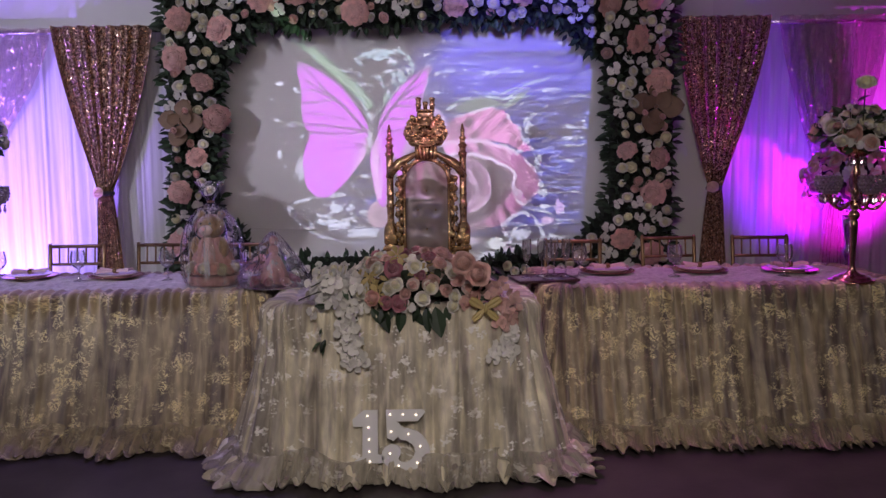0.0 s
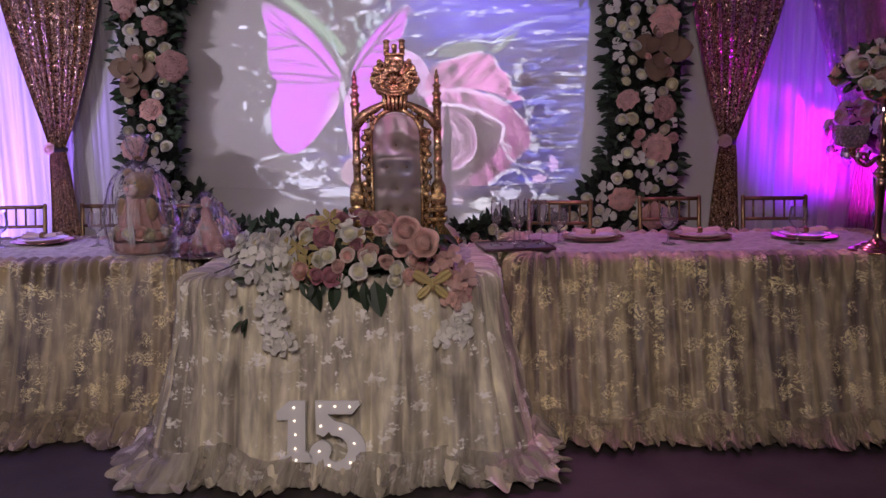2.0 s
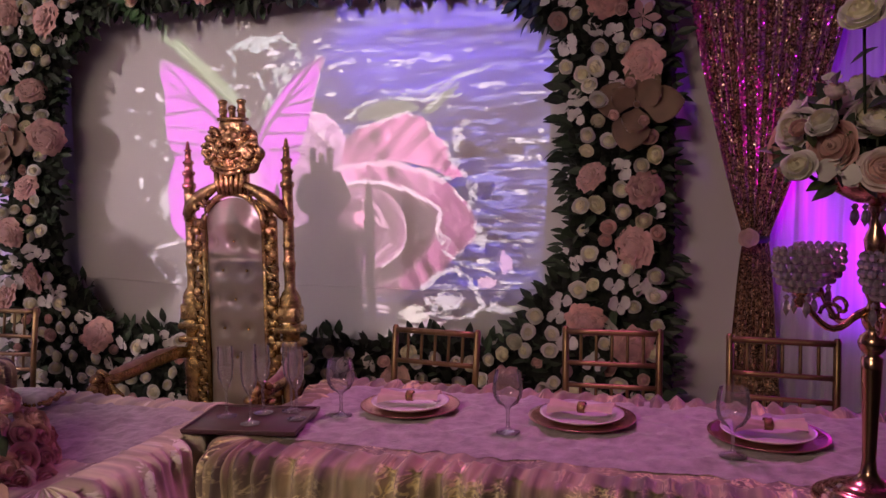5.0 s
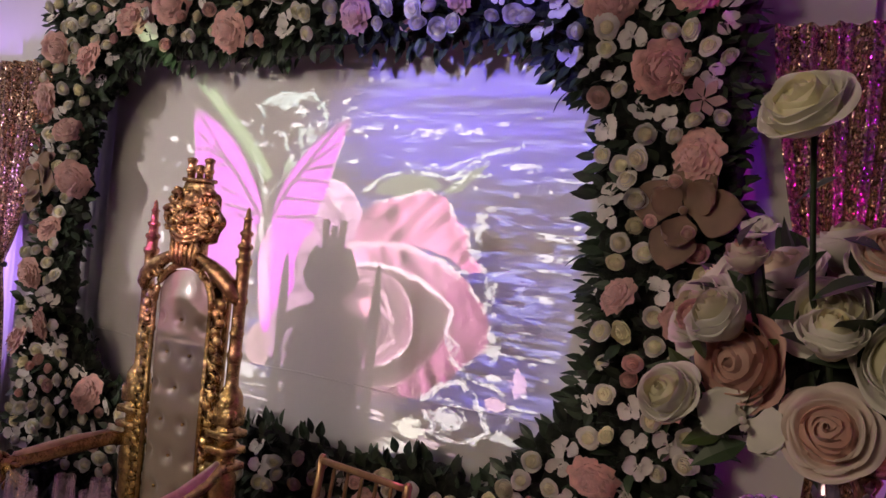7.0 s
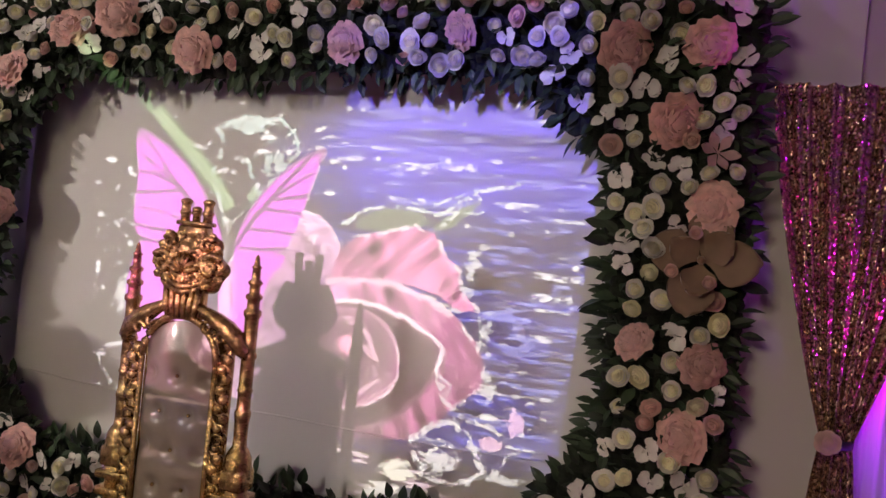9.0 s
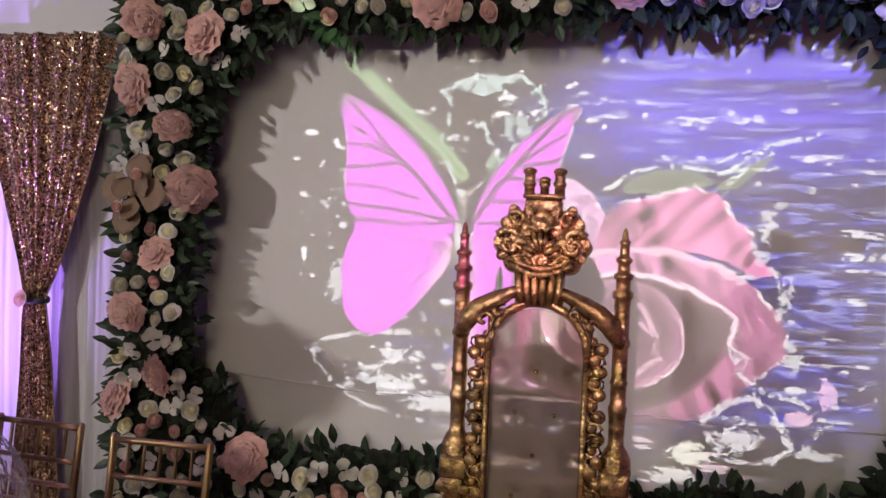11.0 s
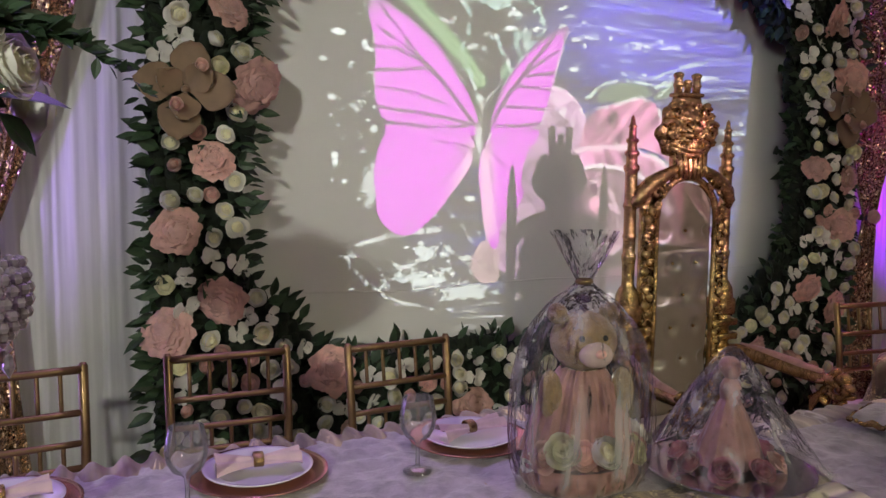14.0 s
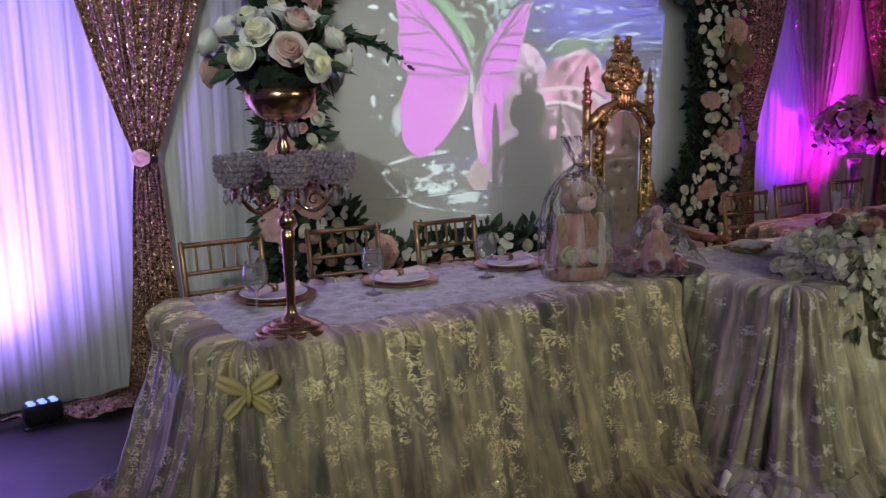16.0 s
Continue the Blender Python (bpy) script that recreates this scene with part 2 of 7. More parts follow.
def clear_film(name, tint, gloss, rough, wrinkle, ior=1.12, glare=0.0):
    m = bpy.data.materials.new(name)
    m.use_nodes = True
    t = m.node_tree
    t.nodes.remove(t.nodes["Principled BSDF"])
    clear = t.nodes.new("ShaderNodeBsdfTransparent")
    clear.inputs[0].default_value = (*tint, 1)
    shine = t.nodes.new("ShaderNodeBsdfGlossy")
    shine.inputs["Roughness"].default_value = rough
    fres = t.nodes.new("ShaderNodeFresnel")
    fres.inputs["IOR"].default_value = ior
    add = t.nodes.new("ShaderNodeMath")
    add.inputs[1].default_value = gloss
    t.links.new(fres.outputs[0], add.inputs[0])
    mix = t.nodes.new("ShaderNodeMixShader")
    t.links.new(add.outputs[0], mix.inputs[0])
    t.links.new(clear.outputs[0], mix.inputs[1])
    t.links.new(shine.outputs[0], mix.inputs[2])
    t.links.new(mix.outputs[0], t.nodes["Material Output"].inputs[0])
    if glare:
        # even white diffuse painted in for the bright reflections of glass
        glare_bsdf = t.nodes.new("ShaderNodeBsdfDiffuse")
        glare_bsdf.inputs[0].default_value = (0.9, 0.9, 0.9, 1)
        veil = t.nodes.new("ShaderNodeMixShader")
        veil.inputs[0].default_value = glare
        t.links.new(mix.outputs[0], veil.inputs[1])
        t.links.new(glare_bsdf.outputs[0], veil.inputs[2])
        t.links.new(veil.outputs[0], t.nodes["Material Output"].inputs[0])
    if wrinkle:
        coord = t.nodes.new("ShaderNodeTexCoord")
        mp = t.nodes.new("ShaderNodeMapping")
        mp.inputs["Scale"].default_value = (1, 1, 0.14)
        t.links.new(coord.outputs["Object"], mp.inputs[0])
        n = t.nodes.new("ShaderNodeTexNoise")
        n.inputs["Scale"].default_value, n.inputs["Detail"].default_value = 24, 3
        t.links.new(mp.outputs[0], n.inputs["Vector"])
        bump = t.nodes.new("ShaderNodeBump")
        bump.inputs["Strength"].default_value, bump.inputs["Distance"].default_value = 1.0, wrinkle
        t.links.new(n.outputs["Fac"], bump.inputs["Height"])
        # creases whitened, flat parts hardly: crinkle haze, plus highlights painted as diffuse
        haze_glint = t.nodes.new("ShaderNodeBsdfDiffuse")
        haze_glint.inputs[0].default_value = (0.9, 0.9, 0.9, 1)
        crease = t.nodes.new("ShaderNodeMapRange")
        for key, val in (("From Min", 0.54), ("From Max", 0.68), ("To Min", 0.010), ("To Max", 0.30)):
            crease.inputs[key].default_value = val
        t.links.new(n.outputs["Fac"], crease.inputs["Value"])
        milky = t.nodes.new("ShaderNodeMixShader")
        t.links.new(crease.outputs[0], milky.inputs[0])
        t.links.new(mix.outputs[0], milky.inputs[1])
        t.links.new(haze_glint.outputs[0], milky.inputs[2])
        t.links.new(milky.outputs[0], t.nodes["Material Output"].inputs[0])
        t.links.new(bump.outputs[0], shine.inputs["Normal"])
        t.links.new(bump.outputs[0], fres.inputs["Normal"])
    return m


def bulb_material(name, colour, strength):
    m = bpy.data.materials.new(name)
    m.use_nodes = True
    b = m.node_tree.nodes["Principled BSDF"]
    b.inputs["Emission Color"].default_value = (*colour, 1)
    b.inputs["Emission Strength"].default_value = strength
    return m


WALL = material("white_wall_paint", (0.74, 0.73, 0.72), 0.75, vary=0.04, scale=2.0, bump=0.06, bump_scale=90)
SCREEN = material("screen_cloth", (0.80, 0.79, 0.77), 0.85, vary=0.03, scale=1.5, bump=0.05, bump_scale=14)
FLOOR = material("dark_floor", (0.060, 0.050, 0.050), 0.42, vary=0.35, scale=4, bump=0.08, bump_scale=40)
CEILING = material("ceiling_paint", (0.6, 0.6, 0.6), 0.9, vary=0.05)
SHEER = material("white_sheer", (0.78, 0.77, 0.76), 0.6, vary=0.10, scale=5, stretch=(8, 1, 0.4), through_light=0.3, sheen=0.4)
SEQUIN = sequin_material("rose_gold_sequins", (0.95, 0.70, 0.46), 115, (0.15, 0.085, 0.06))
NET = sequin_material("pink_sequin_net", (0.88, 0.62, 0.64), 95, (0.50, 0.32, 0.34), 0.45)
GOLD = material("gold_leaf", (0.46, 0.315, 0.13), 0.24, 0.90, vary=0.55, scale=34, bump=0.5, bump_scale=95)
GOLD_PAINT = material("gold_paint", (0.27, 0.18, 0.085), 0.36, 0.85, vary=0.2, scale=20)
ROSE_GOLD = material("rose_gold_metal", (0.62, 0.39, 0.235), 0.2, 1.0, vary=0.12, scale=15)
SILVER = material("silver_metal", (0.72, 0.72, 0.74), 0.18, 1.0, vary=0.1, scale=15)
SEAT_PAD = material("pale_seat_leather", (0.52, 0.46, 0.41), 0.4, vary=0.08, scale=10, bump=0.1, bump_scale=100)
UPHOLSTERY = material("cream_leather", (0.235, 0.19, 0.15), 0.30, vary=0.08, scale=12, bump=0.1, bump_scale=120, coat=0.2)
GOLD_LACE = embroidered("gold_embroidered_net", (0.46, 0.375, 0.225), (0.215, 0.162, 0.14), (1.0, 0.87, 0.5))
FLORAL_NET = embroidered("floral_applique_net", (0.72, 0.66, 0.47), (0.42, 0.37, 0.30), (1.0, 0.97, 0.88), True)
GOLD_FRILL = embroidered("gold_organza_frill", (0.44, 0.36, 0.22), (0.33, 0.265, 0.20), (1.0, 0.88, 0.54), False, 0.50)
PALE_FRILL = embroidered("pale_organza_frill", (0.50, 0.46, 0.35), (0.40, 0.36, 0.285), (0.9, 0.87, 0.77), True, 0.45)
TULLE = material("lavender_tulle", (0.41, 0.37, 0.385), 0.7, vary=0.30, scale=22, bump=0.9, bump_scale=38, sheen=0.5)
UNDER = material("grey_table_under", (0.10, 0.09, 0.08), 0.9)
LEAF = material("silk_leaf", (0.030, 0.055, 0.027), 0.5, vary=0.3, scale=20, per_piece=0.55)
# near-black colour of all that fills the gaps between blooms and leaves
DARK_FILL = material("dark_foliage_mat", (0.012, 0.018, 0.010), 0.95, vary=0.5, scale=30, bump=0.9, bump_scale=60)
CREAM = material("cream_petal", (0.86, 0.82, 0.58), 0.5, vary=0.12, scale=25, per_thing=0.2, per_piece=0.10, sheen=0.3, through_light=0.15)
WHITE = material("white_petal", (0.88, 0.86, 0.79), 0.55, vary=0.08, scale=25, per_thing=0.10, per_piece=0.10, sheen=0.3, through_light=0.15)
ROSE_WHITE = material("rose_white_petal", (0.88, 0.76, 0.70), 0.55, vary=0.10, scale=25, per_thing=0.10, per_piece=0.10, sheen=0.3, through_light=0.3)
PINK = material("dusty_pink_petal", (0.70, 0.43, 0.37), 0.55, vary=0.18, scale=25, per_thing=0.2, per_piece=0.22, sheen=0.3, through_light=0.15)
BLUSH = material("blush_petal", (0.80, 0.54, 0.47), 0.55, vary=0.12, scale=25, per_thing=0.15, per_piece=0.15, sheen=0.3, through_light=0.3)
PLUM = material("plum_petal", (0.40, 0.15, 0.19), 0.55, vary=0.18, scale=25, per_piece=0.2, sheen=0.3)
TAN = material("tan_velvet_petal", (0.24, 0.15, 0.085), 0.6, vary=0.2, scale=12, per_piece=0.2, sheen=0.5)
YELLOW = material("yellow_organza", (0.64, 0.53, 0.22), 0.45, vary=0.12, scale=18, per_piece=0.12, through_light=0.3)
POLLEN = material("flower_centre", (0.45, 0.36, 0.12), 0.8, vary=0.3, scale=60)
FRESH = material("light_green_leaf", (0.055, 0.095, 0.025), 0.45, vary=0.25, scale=20, per_piece=0.4, through_light=0.25)
STEM = material("green_stem", (0.02, 0.035, 0.014), 0.6)
CHINA = material("white_china", (0.80, 0.79, 0.77), 0.12, vary=0.02, coat=0.4)
CHARGER = material("rose_gold_charger", (0.62, 0.34, 0.26), 0.22, 0.9, vary=0.1)
NAPKIN = material("blush_napkin", (0.68, 0.52, 0.46), 0.75, vary=0.12, scale=20, bump=0.25, bump_scale=150, sheen=0.3)
BOARD = material("white_board", (0.80, 0.80, 0.78), 0.4, vary=0.03)
BULB = bulb_material("warm_bulb", (1.0, 0.80, 0.45), 2.5)
BLACK = material("black_plastic", (0.02, 0.02, 0.022), 0.4, vary=0.2)
TRAY = material("dark_red_lacquer", (0.085, 0.042, 0.045), 0.3, vary=0.25, scale=12)
CELLO = clear_film("cellophane", (0.995, 0.99, 0.995), 0.03, 0.14, 0.09)
GLASS = clear_film("drinking_glass", (0.96, 0.96, 0.97), 0.15, 0.06, 0.0, 1.30, 0.07)
CRYSTAL = material("crystal_beads", (0.62, 0.53, 0.60), 0.10, 0.7, vary=0.35, scale=90)
FUR = material("tan_plush", (0.40, 0.26, 0.11), 0.95, vary=0.25, scale=60, bump=0.9, bump_scale=220, sheen=0.6)
DRESS = material("pink_tulle_dress", (0.42, 0.23, 0.20), 0.7, vary=0.2, scale=30, bump=0.4, bump_scale=60, sheen=0.4)
RIBBON = material("dark_ribbon", (0.03, 0.025, 0.03), 0.5)
LENS_BLUE = bulb_material("blue_led", (0.25, 0.35, 1.0), 1.6)


# ---- mesh helpers ----
def mesh_of(name, verts, faces, mats, smooth=True, which=None, uv=None):
    me = bpy.data.meshes.new(name)
    me.from_pydata([tuple(v) for v in verts], [], faces)
    for m in (mats if isinstance(mats, (list, tuple)) else [mats]):
        me.materials.append(m)
    me.polygons.foreach_set("use_smooth", [smooth] * len(me.polygons))
    if which is not None:
        me.polygons.foreach_set("material_index", which)
    if uv is not None:
        layer = me.uv_layers.new(name="map")
        idx = np.zeros(len(me.loops), dtype=np.int32)
        me.loops.foreach_get("vertex_index", idx)
        layer.data.foreach_set("uv", np.asarray(uv, dtype=np.float32)[idx].ravel())
    me.update()
    return me


def piece(name, me, parent=None, m=None, label=""):
    ob = new(name, me)
    if m is not None:
        ob.matrix_basis = m
    if parent is not None:
        ob.parent = parent
    return tagged(ob, label)


def part(name, bm, mat, parent=None, label="", smooth=True, m=None):
    me = bpy.data.meshes.new(name)
    bm.to_mesh(me)
    bm.free()
    me.materials.append(mat)
    me.polygons.foreach_set("use_smooth", [smooth] * len(me.polygons))
    return piece(name, me, parent, m, label)


def thing(name, place, label, category, group="", turn=0.0, kind=""):
    ob = new(name)
    ob.matrix_basis = pose(*place, 0, 0, turn)
    return tagged(ob, label, category, group, kind)


def box(size, at=(0, 0, 0), bevel=0.004, bm=None):
    bm = bm or bmesh.new()
    made = bmesh.ops.create_cube(bm, size=1.0)["verts"]
    for v in made:
        v.co = Vector((v.co.x * size[0] + at[0], v.co.y * size[1] + at[1], v.co.z * size[2] + at[2]))
    if bevel:
        edges = list({e for v in made for e in v.link_edges})
        bmesh.ops.bevel(bm, geom=edges, offset=bevel, segments=2, affect="EDGES", profile=0.5)
    return bm


def grid(nu, nv, f, closed=False):
    """A sheet of nu by nv cells; f(i / nu, j / nv) gives each point."""
    verts, faces, uv = [], [], []
    wide = nu if closed else nu + 1
    for j in range(nv + 1):
        for i in range(wide):
            verts.append(f(i / nu, j / nv))
            uv.append((i / nu, j / nv))
    for j in range(nv):
        for i in range(nu):
            a, b = j * wide + i, j * wide + (i + 1) % wide
            faces.append((a, b, b + wide, a + wide))
    return verts, faces, uv


def lathe(profile, seg=24, ripple=0.0, count=0):
    def f(u, v):
        k = v * (len(profile) - 1)
        i = min(int(round(k)), len(profile) - 1)
        r, z = profile[i]
        a = 2 * math.pi * u
        r *= 1 + ripple * math.sin(count * a)
        return (r * math.cos(a), r * math.sin(a), z)
    v, fc, _ = grid(seg, len(profile) - 1, f, True)
    return v, fc


def tube(path, radius, seg=8):
    """A round bar along a path; radius may be a function of 0..1."""
    pts = [Vector(p) for p in path]
    n = len(pts)

    def f(u, v):
        i = min(int(round(v * (n - 1))), n - 1)
        d = (pts[min(i + 1, n - 1)] - pts[max(i - 1, 0)]).normalized()
        side = d.cross(Vector((0, 0, 1)) if abs(d.z) < 0.9 else Vector((1, 0, 0))).normalized()
        up = side.cross(d)
        r = radius(v) if callable(radius) else radius
        a = 2 * math.pi * u
        return pts[i] + side * (r * math.cos(a)) + up * (r * math.sin(a))
    v, fc, _ = grid(seg, n - 1, f, True)
    fc.append(tuple(range(seg))[::-1])
    fc.append(tuple(range((n - 1) * seg, n * seg)))
    return v, fc


def join(*meshes):
    verts, faces = [], []
    for v, f in meshes:
        k = len(verts)
        verts += [Vector(p) for p in v]
        faces += [tuple(i + k for i in q) for q in f]
    return verts, faces


def moved(mesh, m):
    return [m @ Vector(p) for p in mesh[0]], mesh[1]


def ball(r, at, seg=10, rings=6, squash=(1, 1, 1)):
    prof = [(max(r * math.sin(math.pi * k / rings), 1e-4), -r * math.cos(math.pi * k / rings)) for k in range(rings + 1)]
    v, f = lathe(prof, seg)
    return [Vector((p[0] * squash[0] + at[0], p[1] * squash[1] + at[1], p[2] * squash[2] + at[2])) for p in v], f


def slab(name, size, at, mat, label, kind="structure", category=""):
    ob = part(name, box(size, (0, 0, 0), 0), mat, None, label, False, pose(*at))
    return tagged(ob, label, category, "", kind)


# ---- the room ----
slab("floor", (14, 14, 0.1), (0, 1.5, -0.05), FLOOR, "dark brown smooth hall floor")
slab("ceiling", (14, 14, 0.1), (0, 1.5, 3.75), CEILING, "plain pale hall ceiling")
slab("wall_north", (14, 0.2, 3.7), (0, 6.37, 1.85), WALL, "white painted back wall behind the drapes")
slab("wall_south", (14, 0.2, 3.7), (0, -5.4, 1.85), WALL, "plain white wall at the far end of the hall")
slab("wall_west", (0.2, 12, 3.7), (-6.6, 0.5, 1.85), WALL, "plain white side wall of the hall")
slab("wall_east", (0.2, 12, 3.7), (6.6, 0.5, 1.85), WALL, "plain white side wall of the hall")
panel = part("backdrop_screen", box((3.86, 0.10, 3.5), (0, 0, 0), 0.004), SCREEN, None, "", False, pose(0.18, SCREEN_Y + 0.05, 1.75))
tagged(panel, "pale grey smooth cloth screen behind the flower frame", "screen", "", "structure")
seam, _f = tube([(-1.75, 0, 0.96), (-1.0, 0, 0.925), (-0.2, 0, 0.945), (0.5, 0, 0.93), (1.3, 0, 0.955)], 0.004, 6)
piece("seam", mesh_of("seam", seam, _f, SCREEN), panel, pose(-0.18, -0.052, -1.75))


# ---- the projected picture: a coloured slide in front of the projector's lamp ----
def seg_dist(X, Z, pts):
    d = np.full(X.shape, 9.0)
    for (x0, z0), (x1, z1) in zip(pts[:-1], pts[1:]):
        lx, lz = x1 - x0, z1 - z0
        k = np.clip(((X - x0) * lx + (Z - z0) * lz) / (lx * lx + lz * lz), 0, 1)
        d = np.minimum(d, np.hypot(X - x0 - k * lx, Z - z0 - k * lz))
    return d


def inside(X, Z, pts):
    """1 inside a smooth closed outline, 0 outside."""
    n, c = len(pts), np.zeros(X.shape, bool)
    for i in range(n):
        (x0, z0), (x1, z1) = pts[i], pts[(i + 1) % n]
        if z0 != z1:
            c ^= ((z0 > Z) != (z1 > Z)) & (X < (x1 - x0) * (Z - z0) / (z1 - z0) + x0)
    return c.astype(float)


def rounded(pts, rounds=3):
    for _ in range(rounds):
        out = []
        for (x0, z0), (x1, z1) in zip(pts, pts[1:] + pts[:1]):
            out += [(0.75 * x0 + 0.25 * x1, 0.75 * z0 + 0.25 * z1), (0.25 * x0 + 0.75 * x1, 0.25 * z0 + 0.75 * z1)]
        pts = out
    return pts


def field(X, Z, sx, sz, seed):
    """Smooth noise 0..1 with its own grain along and across."""
    rng = np.random.RandomState(seed)
    tab = rng.rand(256, 256)
    total, amp, norm = 0, 1.0, 0.0
    for o in range(4):
        u, v = X * sx * 2 ** o + 57.3, Z * sz * 2 ** o + 31.7
        i, j = np.floor(u).astype(int), np.floor(v).astype(int)
        a, b = u - i, v - j
        a, b = a * a * (3 - 2 * a), b * b * (3 - 2 * b)
        t = lambda p, q: tab[p % 256, q % 256]
        total = total + amp * ((t(i, j) * (1 - a) + t(i + 1, j) * a) * (1 - b) + (t(i, j + 1) * (1 - a) + t(i + 1, j + 1) * a) * b)
        norm += amp
        amp *= 0.55
    return total / norm


def step(v, lo, hi):
    k = np.clip((v - lo) / (hi - lo), 0, 1)
    return k * k * (3 - 2 * k)


def paint(X, Z):
    """The projected picture: a pink rose and a butterfly over blue water."""
    C = np.zeros(X.shape + (3,))
    xs, zs = X[0], Z[:, 0]
    rough, ragged = field(X, Z, 6, 6, 3), field(X, Z, 20, 20, 37)
    speck, grit = field(X, Z, 40, 60, 39), field(X, Z, 60, 70, 19)
    fine, breaks = field(X, Z, 9, 60, 7), field(X, Z, 22, 26, 33)
    dust = field(X, Z, 90, 110, 83)
    everywhere = np.s_[:, :]

    def window(points, pad=0.06):
        a = np.array(points)
        i = np.searchsorted(xs, (a[:, 0].min() - pad, a[:, 0].max() + pad))
        j = np.searchsorted(zs, (a[:, 1].min() - pad, a[:, 1].max() + pad))
        return np.s_[j[0]:j[1], i[0]:i[1]]

    def over(mask, colour, w=everywhere):
        for k in range(3):
            C[w][..., k] = C[w][..., k] * (1 - mask) + mask * colour[k]

    def stroke(points, width, colour, amount=0.9, broken=0.0, wobble=0.035):
        """A drawn line, uneven in width and frayed."""
        w = window(points, 0.10)
        d = seg_dist(X[w] + wobble * (ragged[w] - 0.5), Z[w] + wobble * (breaks[w] - 0.5), points)
        m = step(width * 1.5 * dust[w] - d, -0.004, 0.003)
        if broken:
            cut = 0.36 + 0.34 * broken
            m = m * step(0.5 * dust[w] + 0.5 * breaks[w], cut - 0.03, cut + 0.05)
        over(m * amount, colour, w)

    def petal(outline_at, colour, core, rim, soft, grain, fray=0.02, light=None):
        """A petal that brightens towards its rim; light: a direction in which it grows brighter."""
        w = window(outline_at)
        x, z = X[w] + fray * (ragged[w] - 0.5), Z[w] + fray * (breaks[w] - 0.5)
        m, d = inside(x, z, outline_at), seg_dist(x, z, outline_at + outline_at[:1])
        k = core + (rim - core) * np.exp(-d / soft) + grain[w] + 0.20 * (grit[w] - 0.5)
        if light:
            a = np.array(outline_at)
            k = k * np.clip(1 + light[0] * (X[w] - a[:, 0].mean()) + light[1] * (Z[w] - a[:, 1].mean()), 0.1, 2)
        k = np.clip(k, 0, 1.15)
        over(m, [np.clip(c * k, 0, 1) for c in colour], w)

    def scatter(cx, cz, rx, rz, amount, colour, scale=(24, 40), seed=41, fill=0.52):
        """A patch of foam: broken flecks, thick in the middle."""
        w = window([(cx - 2 * rx, cz - 2 * rz), (cx + 2 * rx, cz + 2 * rz)], 0.0)
        close = np.exp(-((X[w] - cx) / rx) ** 2 - ((Z[w] - cz) / rz) ** 2)
        f = field(X[w], Z[w], scale[0], scale[1], seed)
        over(step(close * (0.35 + f) + 0.55 * (dust[w] - 0.5), fill - 0.03, fill + 0.10) * amount, colour, w)

    # water: broad streaks above, thin dashes with dark gaps below
    water = step(X + 0.35 * (rough - 0.5) - 0.55 * (Z - 2.2), -0.42, 0.30)
    stripe, thin = field(X, Z, 1.1, 26, 5), field(X, Z, 4.0, 62, 6)
    dash = field(X, Z, 11, 58, 8)
    high = step(Z + 0.10 * (rough - 0.5), 1.86, 2.12)
    upper = np.clip(0.48 + 1.3 * (stripe - 0.45) + 0.5 * (thin - 0.5) + 0.5 * (dash - 0.5), 0.05, 1.1)
    lower = np.clip(0.05 + 0.58 * step(dash, 0.54, 0.66) * (0.1 + 0.9 * stripe) + 0.40 * (stripe - 0.50), 0.0, 0.62)
    tone = (upper * high + lower * (1 - high)) * (0.75 + 0.5 * field(X, Z, 1.2, 3, 11)) * step(Z, 0.70, 1.05)
    over(water, [tone * (0.10 + 0.04 * high), tone * 0.10, tone * 1.05])
    over(step(fine, 0.56, 0.68) * water * (0.25 + 0.25 * high), (0.38, 0.42, 0.98))
    over(step(dash, 0.62, 0.70) * water * (1 - high) * step(X, 0.55, 0.8) * step(Z, 0.90, 1.1) * 0.42, (0.40, 0.48, 0.85))
    # glints on the water: bars of bright flecks
    for x0, x1, z0, h in ((0.27, 0.49, 2.135, 0.020), (0.51, 0.66, 2.136, 0.016), (0.93, 1.15, 1.71, 0.020), (0.935, 1.13, 1.622, 0.015), (0.96, 1.13, 1.566, 0.012),
                          (0.945, 1.06, 1.45, 0.017), (1.0, 1.16, 1.944, 0.012), (0.22, 0.46, 1.99, 0.010), (0.70, 0.95, 2.00, 0.007), (0.75, 0.98, 1.30, 0.006), (0.80, 1.08, 1.20, 0.006),
                          (-0.02, 0.14, 2.15, 0.012), (0.02, 0.25, 2.21, 0.008), (0.85, 1.05, 0.98, 0.006)):
        w = window([(x0, z0 - h), (x1, z0 + h)], 0.03)
        bar = step(x1 - X[w] + 0.06 * (ragged[w] - 0.5), 0, 0.03) * step(X[w] - x0 + 0.06 * (breaks[w] - 0.5), 0, 0.03) * step(h - np.abs(Z[w] - z0) + 0.03 * (fine[w] - 0.5), 0, 0.006)
        over(bar * step(field(X[w], Z[w], 46, 110, 29), 0.40, 0.54) * 0.9, (0.76, 0.82, 0.88), w)
    # spray
    rng = np.random.RandomState(4)
    for _ in range(800):
        pick = rng.rand()
        if pick < 0.45:
            x, z = -0.9 + 0.22 * rng.randn(), 1.75 + 0.28 * rng.randn()
        elif pick < 0.62:
            x, z = -0.35 + 0.2 * rng.randn(), 2.15 + 0.12 * rng.randn()
        elif pick < 0.8:
            x, z = -0.75 + 0.3 * rng.randn(), 1.0 + 0.12 * rng.randn()
        else:
            x, z = rng.uniform(-0.1, 1.12), rng.uniform(0.8, 2.5)
